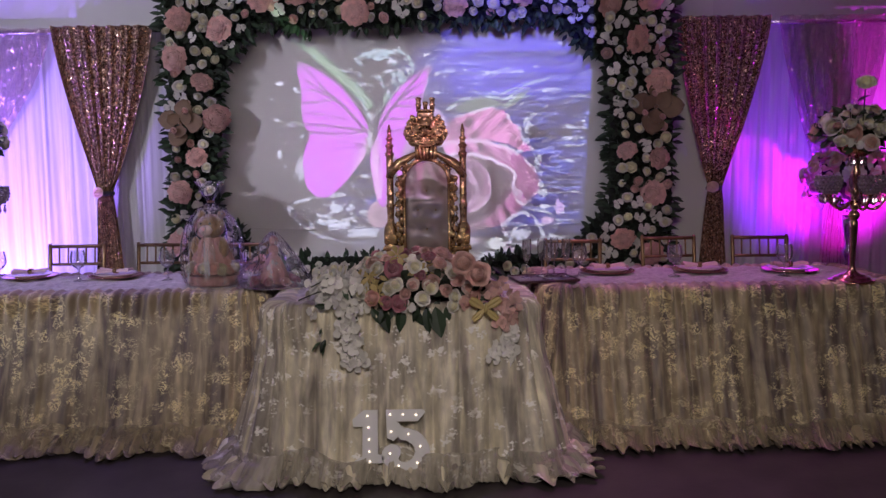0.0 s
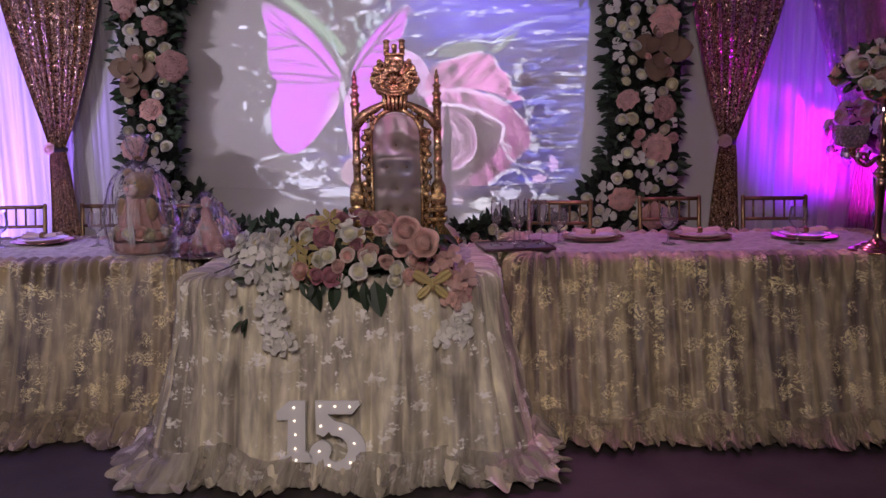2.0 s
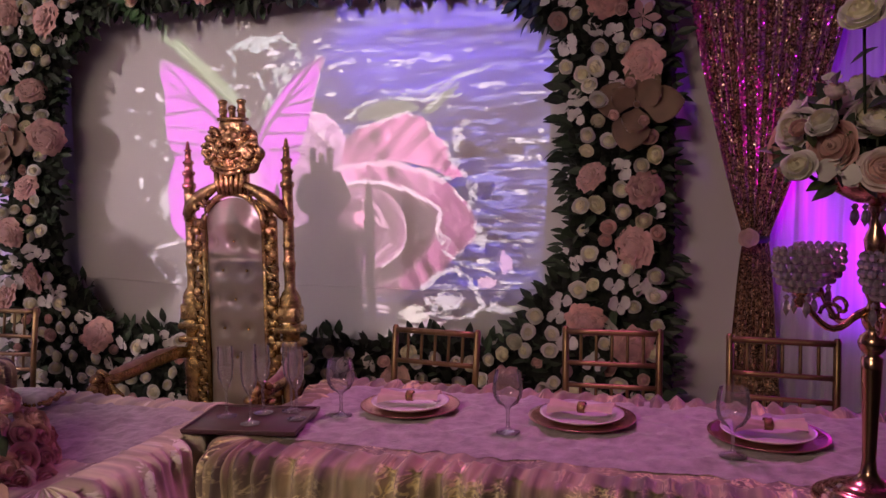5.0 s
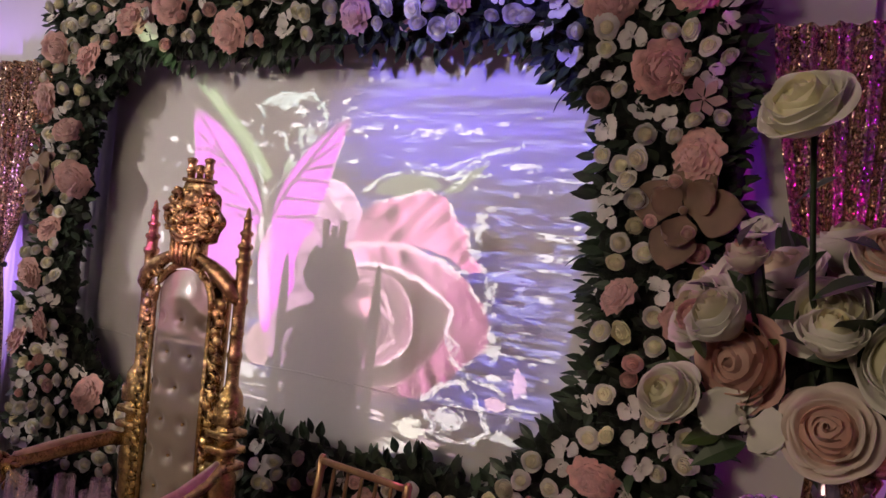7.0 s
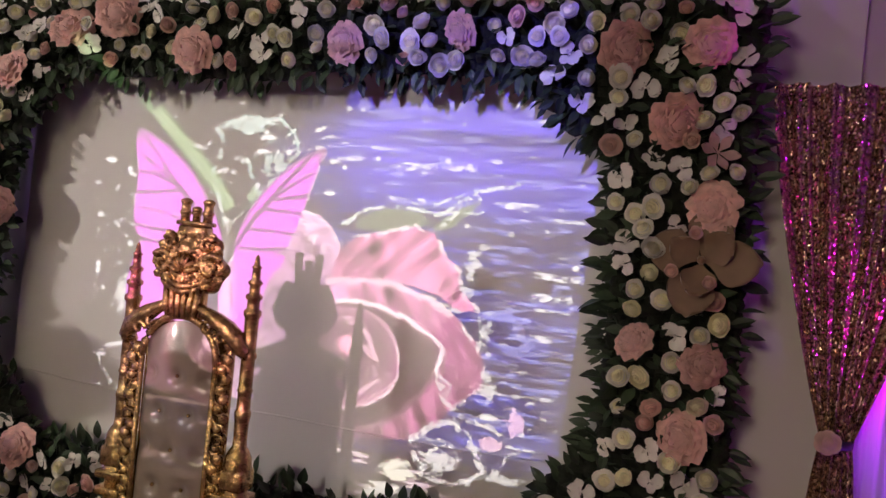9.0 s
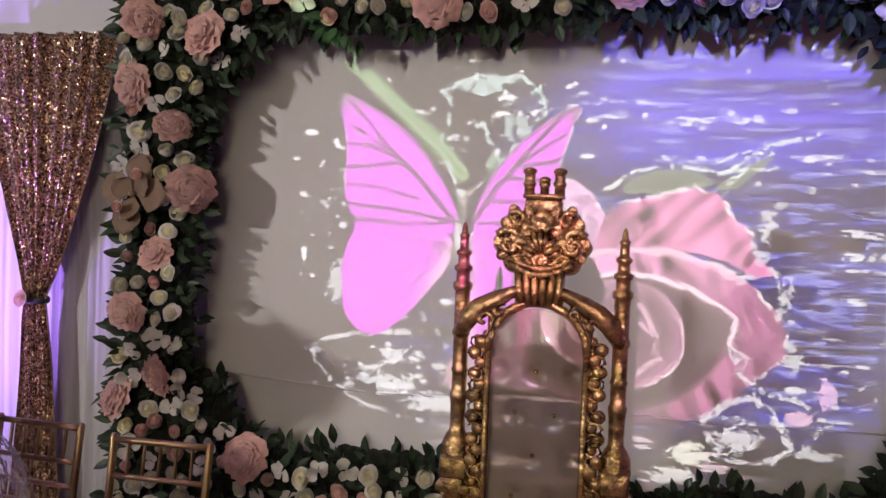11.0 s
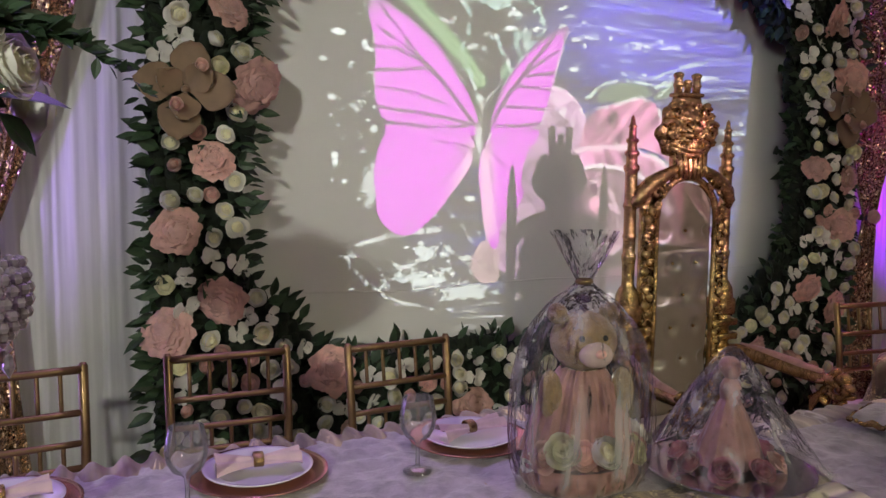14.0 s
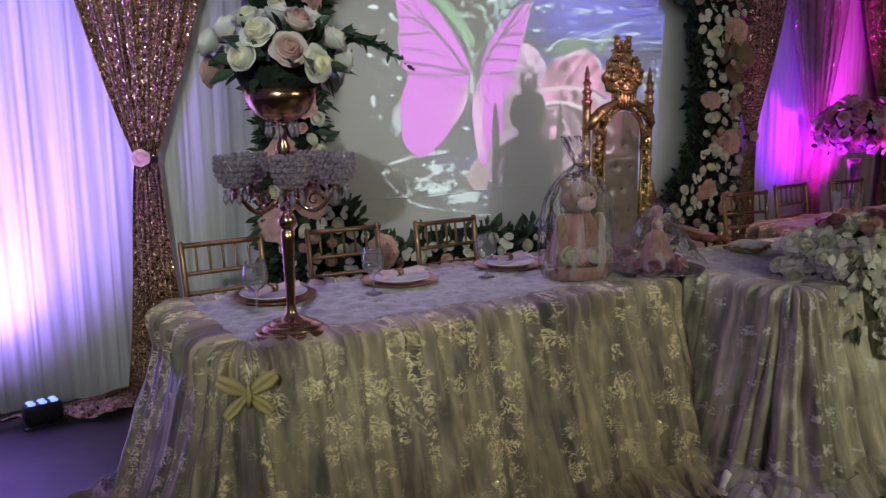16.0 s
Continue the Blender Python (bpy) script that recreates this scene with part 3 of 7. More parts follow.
        if not (-1.35 < x < 1.12 and 0.7 < z < 2.5):
            continue
        r, longer = 0.003 + 0.013 * rng.rand() ** 4, 1 + 2.6 * rng.rand() ** 3
        w = window([(x, z)], 0.06)
        drop = step(r - np.hypot((X[w] - x) / longer, Z[w] - z) - 0.012 * (speck[w] - 0.5), -0.002, 0.003) * (0.4 + 0.55 * rng.rand())
        over(drop, (0.85, 0.90, 0.90), w)
    # stem, and the pale outline of a second blossom
    stem_at = [(-1.27, 2.56), (-1.21, 2.508), (-0.921, 2.254), (-0.668, 2.032), (-0.56, 1.90)]
    w = window(stem_at, 0.1)
    d = seg_dist(X[w] + 0.03 * (rough[w] - 0.5), Z[w], stem_at)
    over(step(0.036 * (0.7 + 0.6 * rough[w]) - d, -0.012, 0.012) * 0.6, (0.22, 0.46, 0.18), w)
    over(step(0.008 - np.abs(d - 0.012), -0.006, 0.006) * 0.3, (0.55, 0.75, 0.50), w)
    pale = (0.52, 0.70, 0.66)
    for line in ([(-0.652, 2.257), (-0.588, 2.295), (-0.50, 2.33), (-0.419, 2.284), (-0.318, 2.321), (-0.24, 2.261), (-0.21, 2.165), (-0.306, 2.065)],
                 [(-0.652, 2.257), (-0.60, 2.20), (-0.628, 2.12), (-0.66, 2.033), (-0.61, 1.933), (-0.56, 1.80)], [(-0.513, 2.098), (-0.411, 2.137), (-0.36, 2.20), (-0.24, 2.261)],
                 [(-0.588, 2.295), (-0.52, 2.24), (-0.42, 2.26)], [(-0.46, 2.10), (-0.40, 1.98), (-0.44, 1.86)], [(-0.306, 2.065), (-0.36, 1.98), (-0.46, 1.92)]):
        stroke(line, 0.011, pale, 0.85, 0.42)
    scatter(-0.45, 2.28, 0.24, 0.07, 0.75, pale, (30, 30), 43, 0.62)
    scatter(-0.33, 2.12, 0.10, 0.12, 0.6, pale, (34, 34), 44, 0.64)
    scatter(-0.40, 1.94, 0.09, 0.09, 0.5, (0.40, 0.66, 0.42), (40, 30), 45, 0.60)
    # two grey-green sepals under the twig
    for leaf_at in ([(0.09, 1.84), (0.18, 1.92), (0.36, 1.945), (0.50, 1.90), (0.42, 1.87), (0.25, 1.84)], [(0.46, 1.86), (0.54, 1.93), (0.72, 2.02), (0.62, 1.93), (0.55, 1.86)]):
        petal(rounded(leaf_at, 2), (0.30, 0.42, 0.30), 0.35, 0.8, 0.02, 0 * rough)
    # the pale bud behind, then the rose: petals from the back to the front
    crumple, diag = field(X + 0.4 * Z, Z - 0.4 * X, 18, 5, 23) - 0.5, field(X - 0.9 * Z, Z + 0.5 * X, 15, 3, 13) - 0.5
    bud = rounded([(-0.44, 0.94), (-0.53, 1.20), (-0.515, 1.45), (-0.504, 1.637), (-0.472, 1.776), (-0.372, 1.854), (-0.222, 1.901), (-0.097, 1.901), (0.005, 1.832), (0.058, 1.738), (0.12, 1.6), (0.2, 1.3), (0.2, 0.94)], 2)
    petal(bud, (0.86, 0.48, 0.80), 0.46, 0.84, 0.05, 0.9 * (ragged - 0.5) + 0.5 * (speck - 0.5), 0.03, (0.0, 0.45))
    w = window(bud)
    over(inside(X[w], Z[w], bud) * step(speck[w], 0.60, 0.72) * step(Z[w], 1.62, 1.80) * 0.8, (0.95, 0.93, 0.95), w)
    over(inside(X[w], Z[w], bud) * step(-speck[w], -0.40, -0.30) * step(Z[w], 1.55, 1.75) * 0.5, (0.40, 0.24, 0.36), w)
    stroke(bud[2:34], 0.008, (0.95, 0.88, 0.93), 0.8, 0.38)
    rear = rounded([(0.019, 1.567), (0.036, 1.701), (0.081, 1.775), (0.222, 1.829), (0.406, 1.876), (0.512, 1.829), (0.551, 1.749), (0.621, 1.706), (0.639, 1.602), (0.72, 1.542), (0.632, 1.521), (0.538, 1.585), (0.421, 1.613), (0.257, 1.616)], 1)
    petal(rear, (1.0, 0.34, 0.66), 0.48, 0.70, 0.04, 1.5 * diag + 0.9 * crumple, 0.03, (0.1, 0.6))
    stroke([(0.07, 1.73), (0.16, 1.70), (0.24, 1.64)], 0.018, (0.30, 0.14, 0.22), 0.55, 0.0)
    stroke([(0.19, 1.80), (0.27, 1.74), (0.33, 1.66)], 0.007, (0.40, 0.18, 0.30), 0.5, 0.4)
    stroke([(0.05, 1.755), (0.12, 1.80), (0.222, 1.829), (0.30, 1.85), (0.406, 1.876), (0.512, 1.829), (0.551, 1.749), (0.621, 1.706), (0.645, 1.61), (0.72, 1.542)], 0.010, (0.88, 0.84, 0.88), 0.85, 0.36)
    second = rounded([(-0.07, 1.366), (0.022, 1.494), (0.119, 1.519), (0.263, 1.509), (0.454, 1.438), (0.585, 1.353), (0.569, 1.246), (0.517, 1.147), (0.42, 1.03), (0.25, 0.93), (-0.092, 0.93), (-0.153, 1.038)], 2)
    outer = rounded([(-0.06, 1.50), (0.043, 1.575), (0.209, 1.621), (0.351, 1.614), (0.493, 1.575), (0.634, 1.497), (0.741, 1.377), (0.782, 1.264), (0.752, 1.191), (0.656, 1.112), (0.571, 1.01), (0.46, 0.93), (0.2, 0.90), (-0.1, 0.93), (-0.2, 1.2)], 2)
    petal(outer, (0.98, 0.36, 0.68), 0.34, 0.66, 0.035, 1.3 * crumple + 0.35 * diag, 0.025, (-0.75, 0.55))
    stroke([(0.0, 1.585), (0.10, 1.60), (0.209, 1.612), (0.351, 1.602), (0.493, 1.565), (0.60, 1.50)], 0.016, (0.95, 0.70, 0.84), 0.65, 0.0)
    stroke(outer[14:36], 0.010, (0.86, 0.84, 0.86), 0.9, 0.34)
    lower_lip = rounded([(0.57, 1.223), (0.656, 1.112), (0.571, 1.01), (0.46, 0.942), (0.298, 0.92), (0.10, 0.94), (0.172, 1.00), (0.405, 1.077), (0.516, 1.159)], 2)
    petal(lower_lip, (0.95, 0.34, 0.64), 0.48, 0.36, 0.03, 1.3 * crumple, 0.03)
    petal(second, (0.85, 0.45, 0.64), 0.035, 0.42, 0.020, 0.10 * crumple, 0.012)
    stroke([(-0.07, 1.40), (0.022, 1.494), (0.119, 1.515), (0.263, 1.505), (0.38, 1.472), (0.454, 1.436), (0.53, 1.395), (0.580, 1.352), (0.575, 1.30), (0.566, 1.246)], 0.013, (0.96, 0.80, 0.90), 0.9, 0.0, 0.02)
    stroke([(0.566, 1.25), (0.60, 1.20), (0.61, 1.13), (0.66, 1.10)], 0.008, (0.80, 0.82, 0.84), 0.8, 0.40)
    stroke([(0.58, 1.23), (0.63, 1.21), (0.62, 1.15)], 0.007, (0.80, 0.82, 0.84), 0.7, 0.40)
    third = rounded([(0.0, 1.46), (0.05, 1.484), (0.205, 1.486), (0.314, 1.441), (0.392, 1.303), (0.387, 1.183), (0.31, 1.08), (0.121, 1.014), (-0.055, 1.071), (-0.12, 1.25)], 2)
    petal(third, (0.95, 0.46, 0.72), 0.16, 0.55, 0.040, 0.35 * crumple, 0.012, (0.9, -0.3))
    stroke(third[11:31], 0.007, (0.98, 0.78, 0.88), 0.8, 0.30, 0.015)
    for swirl in ([(0.02, 1.42), (0.13, 1.43), (0.22, 1.38), (0.26, 1.30)], [(0.214, 1.314), (0.276, 1.27), (0.293, 1.175), (0.224, 1.121), (0.141, 1.089)], [(-0.04, 1.36), (-0.03, 1.20), (0.06, 1.10)],
                  [(0.06, 1.22), (0.12, 1.16), (0.19, 1.16)], [(-0.09, 1.33), (0.0, 1.45)]):
        stroke(swirl, 0.014, (0.90, 0.56, 0.72), 0.75, 0.28, 0.02)
    w = window([(0.129, 1.319)], 0.12)
    over(step(0.05 - np.hypot(X[w] - 0.129, (Z[w] - 1.319) * 1.1) + 0.03 * (ragged[w] - 0.5), -0.012, 0.02), (0.95, 0.42, 0.62), w)
    # below the water line: dim broken reflections
    below = step(-Z - 0.02 * (rough - 0.5), -0.955, -0.925)
    over(below * 0.82, [C[..., 0] * 0.22, C[..., 1] * 0.22, C[..., 2] * 0.30])
    ripple = field(X, Z, 7, 60, 47)
    over(below * step(ripple, 0.58, 0.70) * step(0.62 - np.abs(X - 0.12), 0, 0.2) * 0.55, (0.85, 0.50, 0.66))
    over(below * step(ripple, 0.62, 0.72) * step(0.75 - np.abs(X), 0, 0.3) * 0.6, (0.85, 0.84, 0.86))
    # rings and curls on the water
    white = (0.74, 0.77, 0.79)
    for line, width, amount, broken in (([(0.482, 0.941), (0.56, 1.02), (0.659, 1.054), (0.767, 0.947), (0.806, 0.857), (0.72, 0.789), (0.60, 0.785), (0.536, 0.815), (0.50, 0.88)], 0.014, 0.9, 0.30),
                                        ([(0.57, 1.223), (0.61, 1.132), (0.704, 1.065), (0.816, 1.057), (0.896, 1.007), (0.911, 0.939), (0.86, 0.87)], 0.011, 0.9, 0.30),
                                        ([(0.55, 0.90), (0.64, 0.95), (0.70, 0.89), (0.64, 0.84), (0.58, 0.86)], 0.008, 0.8, 0.42), ([(0.46, 0.955), (0.60, 0.965), (0.78, 0.955), (0.95, 0.965)], 0.007, 0.7, 0.44),
                                        ([(-1.211, 1.10), (-1.16, 1.15), (-1.042, 1.179), (-0.9, 1.20), (-0.712, 1.212)], 0.013, 0.8, 0.36),
                                        ([(-1.211, 1.10), (-1.20, 1.04), (-1.10, 0.95), (-0.98, 0.88), (-0.80, 0.83), (-0.62, 0.81)], 0.009, 0.8, 0.40),
                                        ([(-1.061, 0.954), (-1.03, 1.01), (-0.951, 1.035), (-0.84, 1.07), (-0.719, 1.089)], 0.013, 0.85, 0.34), ([(-0.72, 1.30), (-0.64, 1.22), (-0.58, 1.14)], 0.007, 0.7, 0.40),
                                        ([(-0.9, 0.93), (-0.7, 0.95), (-0.5, 0.92)], 0.008, 0.7, 0.44)):
        stroke(line, width, white, amount, broken)
    for cx, cz, rx, rz, amount, seed in ((-0.80, 1.10, 0.16, 0.05, 0.8, 51), (-0.86, 0.98, 0.24, 0.07, 0.75, 52), (-0.62, 0.90, 0.26, 0.06, 0.7, 53), (-1.10, 1.42, 0.07, 0.16, 0.6, 54), (0.76, 1.46, 0.05, 0.12, 0.7, 55),
                                         (0.80, 1.22, 0.05, 0.10, 0.7, 56), (0.60, 0.87, 0.13, 0.08, 0.7, 57), (0.68, 1.74, 0.05, 0.12, 0.7, 58), (0.66, 1.60, 0.05, 0.05, 0.7, 59), (0.88, 0.84, 0.16, 0.03, 0.6, 60)):
        scatter(cx, cz, rx, rz, amount, (0.80, 0.87, 0.88), (34, 44), seed, 0.60)
    scatter(0.42, 0.80, 0.12, 0.06, 0.9, (0.88, 0.92, 0.80), (22, 30), 61, 0.50)
    scatter(0.38, 0.70, 0.17, 0.05, 0.8, (0.85, 0.88, 0.84), (24, 30), 62, 0.52)
    scatter(0.924, 1.086, 0.055, 0.075, 0.9, (0.82, 0.56, 0.88), (40, 40), 63, 0.52)
    scatter(0.84, 0.98, 0.07, 0.04, 0.8, (0.90, 0.62, 0.82), (30, 30), 64, 0.50)
    fallen = rounded([(-0.60, 1.00), (-0.585, 1.09), (-0.53, 1.15), (-0.47, 1.16), (-0.44, 1.08), (-0.43, 0.95), (-0.52, 0.93)], 2)
    petal(fallen, (0.72, 0.46, 0.52), 0.45, 0.75, 0.03, 0.4 * crumple)
    # twig
    for line, width in (([(0.052, 1.858), (0.145, 1.921), (0.25, 1.945), (0.356, 1.952), (0.518, 1.934), (0.58, 1.98), (0.647, 2.03), (0.74, 2.065), (0.842, 2.081)], 0.011), ([(0.50, 1.84), (0.53, 1.89), (0.564, 1.924), (0.62, 1.98), (0.681, 2.015)], 0.010),
                        ([(0.50, 1.945), (0.60, 1.95), (0.70, 1.955)], 0.006), ([(0.36, 1.97), (0.50, 1.985), (0.66, 2.05)], 0.006)):
        stroke(line, width, (0.66, 0.78, 0.74), 0.9, 0.34)
    # butterfly: dark lines on magenta wings, grey tips, a furry dark body
    fore_l = [(-0.555, 1.721), (-0.639, 1.872), (-0.723, 1.998), (-0.829, 2.10), (-0.945, 2.176), (-1.037, 2.223), (-1.105, 2.25), (-1.121, 2.17), (-1.094, 2.08), (-1.079, 1.99), (-1.089, 1.875), (-1.078, 1.761), (-1.044, 1.697), (-0.806, 1.653), (-0.579, 1.626)]
    hind_l = [(-1.044, 1.69), (-1.028, 1.647), (-1.063, 1.589), (-1.086, 1.508), (-1.091, 1.462), (-1.08, 1.369), (-1.076, 1.288), (-1.046, 1.23), (-0.96, 1.177), (-0.89, 1.192), (-0.783, 1.273), (-0.687, 1.39), (-0.603, 1.496), (-0.567, 1.591), (-0.615, 1.649), (-0.853, 1.675)]
    fore_r = [(-0.494, 1.698), (-0.47, 1.781), (-0.397, 1.90), (-0.274, 2.021), (-0.15, 2.108), (-0.012, 2.172), (0.09, 2.199), (0.04, 2.114), (0.002, 2.016), (-0.047, 1.871), (-0.092, 1.762), (-0.122, 1.713), (-0.273, 1.671), (-0.482, 1.627)]
    hind_r = [(-0.506, 1.65), (-0.322, 1.671), (-0.127, 1.695), (-0.147, 1.629), (-0.21, 1.592), (-0.272, 1.46), (-0.234, 1.363), (-0.321, 1.268), (-0.407, 1.221), (-0.424, 1.113), (-0.469, 1.101), (-0.518, 1.174), (-0.555, 1.318), (-0.579, 1.508)]
    half_up = lambda points: [(-0.515 + 0.76 * (x + 0.515), z) for x, z in points]
    fore_r, hind_r = half_up(fore_r), half_up(hind_r)
    dark = (0.13, 0.06, 0.13)
    for hind, tail in ((hind_l, (-0.72, 1.27)), (hind_r, (-0.50, 1.20))):
        shape = rounded(hind, 1)
        petal(shape, (0.80, 0.10, 0.86), 1.0, 0.86, 0.02, 0.10 * diag + 0.06 * crumple, 0.012)
        w = window(shape)
        root = (-0.575, 1.60) if hind is hind_l else (-0.525, 1.60)
        over(inside(X[w], Z[w], shape) * np.exp(-(seg_dist(X[w], Z[w], [root, tail]) / 0.04) ** 2) * 0.65, (0.92, 0.66, 0.72), w)
        for q in (2, 4, 6, 8):
            end = hind[q]
            stroke([root, (0.5 * (root[0] + end[0]), 0.5 * (root[1] + end[1]) + 0.02)], 0.008, dark, 0.7, 0.36, 0.01)
            stroke([(0.25 * root[0] + 0.75 * end[0], 0.25 * root[1] + 0.75 * end[1]), end], 0.008, dark, 0.5, 0.36, 0.01)
    for fore, cell, ribs in ((fore_l, [(-0.565, 1.68), (-0.603, 1.72), (-0.758, 1.893), (-0.852, 1.972), (-0.887, 2.006)],
                              ([(-0.870, 1.990), (-1.025, 2.162)], [(-0.865, 1.985), (-1.07, 2.110)], [(-0.852, 1.972), (-0.98, 2.02), (-1.09, 2.023)], [(-0.835, 1.945), (-0.96, 1.93), (-1.084, 1.921)], [(-0.74, 1.79), (-0.90, 1.83), (-1.084, 1.841)], [(-0.60, 1.70), (-0.80, 1.735), (-1.073, 1.761)], [(-0.60, 1.69), (-0.80, 1.68), (-1.03, 1.693)], [(-0.887, 2.006), (-0.95, 2.09), (-1.06, 2.20)])),
                             (fore_r, [(-0.505, 1.67), (-0.482, 1.71), (-0.372, 1.841), (-0.249, 1.951), (-0.199, 1.999)],
                              ([(-0.215, 1.985), (-0.024, 2.155)], [(-0.237, 1.960), (-0.011, 2.070)], [(-0.249, 1.940), (-0.023, 1.968)], [(-0.30, 1.89), (-0.06, 1.883)], [(-0.40, 1.79), (-0.25, 1.79), (-0.085, 1.786)], [(-0.48, 1.69), (-0.30, 1.70), (-0.122, 1.72)], [(-0.199, 1.999), (-0.10, 2.09), (0.0, 2.165)]))):
        shape = rounded(fore, 1)
        petal(shape, (0.80, 0.11, 0.86), 0.98, 0.80, 0.015, 0.10 * diag + 0.06 * crumple, 0.012)
        w = window(shape)
        within = inside(X[w], Z[w], shape)
        tip = fore[6]
        over(within * np.exp(-(np.hypot(X[w] - tip[0], Z[w] - tip[1]) / 0.075) ** 2) * 0.85, (0.20, 0.18, 0.20), w)
        edge_w = 0.013 * (0.4 + 1.3 * speck[w])
        over(within * step(edge_w - seg_dist(X[w], Z[w], shape[2:14]), -0.004, 0.004) * 0.75, (0.24, 0.13, 0.24), w)
        cell = half_up(cell) if fore is fore_r else cell
        stroke(cell, 0.013, dark, 0.95, 0.0, 0.012)
        for rib in ribs:
            rib = half_up(rib) if fore is fore_r else rib
            stroke(rib, 0.0095, dark, 0.95, 0.22, 0.014)
        stroke(fore[6:12], 0.004, (0.85, 0.80, 0.84), 0.7, 0.42, 0.012)
    stroke([(-0.545, 1.787), (-0.55, 1.697), (-0.565, 1.591), (-0.578, 1.527)], 0.026, (0.16, 0.15, 0.15), 0.9, 0.0, 0.02)
    scatter(-0.555, 1.62, 0.035, 0.11, 0.8, (0.75, 0.74, 0.76), (60, 16), 65, 0.62)
    stroke([(-0.54, 1.78), (-0.57, 1.85), (-0.62, 1.92)], 0.006, (0.78, 0.84, 0.80), 0.8, 0.30)
    stroke([(-0.535, 1.78), (-0.50, 1.84), (-0.46, 1.88)], 0.006, (0.78, 0.84, 0.80), 0.8, 0.30)
    C[...] *= (step(1.128 + 0.052 * (Z - 1.04) - X, 0, 0.012) * step(X + 1.42, 0, 0.05) * step(Z, 0.58, 0.72))[..., None]
    return np.clip(C, 0.0, 1.0)


NX, NZ, SHRINK = 760, 620, 0.03
gx, gz = np.meshgrid(np.linspace(-1.46, 1.22, NX), np.linspace(0.55, 2.75, NZ))
colours = paint(gx, gz)
pts = np.stack([PROJECTOR.x + SHRINK * (gx - PROJECTOR.x), np.full(gx.shape, PROJECTOR.y + SHRINK * (SCREEN_Y - PROJECTOR.y)),
                PROJECTOR.z + SHRINK * (gz - PROJECTOR.z)], -1).reshape(-1, 3) - np.array(PROJECTOR)
base = (np.arange(NZ - 1)[:, None] * NX + np.arange(NX - 1)[None]).ravel()
quads = np.stack([base, base + 1, base + NX + 1, base + NX], 1)
slide_mesh = bpy.data.meshes.new("slide")
slide_mesh.from_pydata(pts.tolist(), [], quads.tolist())
attr = slide_mesh.color_attributes.new("picture", "FLOAT_COLOR", "POINT")
attr.data.foreach_set("color", np.concatenate([colours.reshape(-1, 3), np.ones((NX * NZ, 1))], 1).astype(np.float32).ravel())
slide_mat = bpy.data.materials.new("slide_film")
slide_mat.use_nodes = True
nt = slide_mat.node_tree
nt.nodes.remove(nt.nodes["Principled BSDF"])
film_clear = nt.nodes.new("ShaderNodeBsdfTransparent")
film_colour = nt.nodes.new("ShaderNodeAttribute")
film_colour.attribute_name = "picture"
nt.links.new(film_colour.outputs["Color"], film_clear.inputs[0])
nt.links.new(film_clear.outputs[0], nt.nodes["Material Output"].inputs[0])
slide_mesh.materials.append(slide_mat)
projector = thing("projector", PROJECTOR, "black ceiling projector throwing a picture of a rose", "projector")
piece("slide", slide_mesh, projector)
sx0, sx1 = SHRINK * (-1.45 - PROJECTOR.x), SHRINK * (1.21 - PROJECTOR.x)
sz0, sz1, sy = SHRINK * (0.56 - PROJECTOR.z), SHRINK * (2.74 - PROJECTOR.z), SHRINK * (SCREEN_Y - PROJECTOR.y)
gate = bmesh.new()
for size, at in (((0.2, 0.01, 0.14), (sx0 - 0.1, sy, -0.05)), ((0.2, 0.01, 0.14), (sx1 + 0.1, sy, -0.05)),
                 ((0.4, 0.01, 0.1), (0, sy, sz1 + 0.05)), ((0.4, 0.01, 0.1), (0, sy, sz0 - 0.05))):
    box(size, at, 0, gate)
part("slide_gate", gate, BLACK, projector, "", False)
part("body", box((0.36, 0.30, 0.16), (0, -0.18, 0.0), 0.02), BLACK, projector)
part("mount", box((0.06, 0.06, 0.33), (0, -0.16, 0.235), 0.004), BLACK, projector)


# ---- drapes ----
def drape(x0, x1, z1, y, folds, depth, label, seed):
    rng = random.Random(seed)
    phase = [rng.uniform(0, 6.28) for _ in range(6)]

    def f(u, v):
        a = u * folds * 2 * math.pi
        n1, n2 = noise.noise(Vector((u * folds * 0.45, v * 0.5, seed))), noise.noise(Vector((u * folds * 1.3, v * 0.9, seed + 5)))
        w = (0.5 + n1) * math.sin(a + 5 * n1 + 0.35 * math.sin(v * 3 + phase[1])) + 0.9 * n2
        w += 0.30 * math.sin(a * 2.3 + phase[2] + 0.6 * v + 3 * n1) + 0.10 * math.sin(a * 4.1 + phase[3] + 4 * n2) + 0.5 * noise.noise(Vector((u * folds * 0.8, v * 6, seed + 9)))
        return (x0 + (x1 - x0) * u + 0.008 * math.sin(a * 0.7 + 4 * v), y - depth * w * (0.55 + 0.45 * v), z1 * (1 - v) + 0.004)
    v, fc, _ = grid(int(folds * 22), 14, f)
    ob = piece("sheer_curtain", mesh_of("sheer_curtain", v, fc, SHEER))
    return tagged(ob, label, "curtain")


WHITE_DRAPE = "white sheer gathered backdrop curtain against the wall"
drape(-4.7, -1.9, 2.50, 6.232, 21, 0.016, WHITE_DRAPE, 1)
drape(1.7, 5.0, 2.50, 6.232, 25, 0.016, WHITE_DRAPE, 2)
for x0, x1 in ((-5.0, -1.85), (1.78, 5.1)):
    v, f = tube([(x0, 0, 0), (0.5 * (x0 + x1), 0, 0), (x1, 0, 0)], 0.018, 8)
    tagged(piece("curtain_pipe", mesh_of("curtain_pipe", v, f, SILVER), None, pose(0, 6.20, 2.49)), "thin metal pipe that carries the drapes", "pipe")


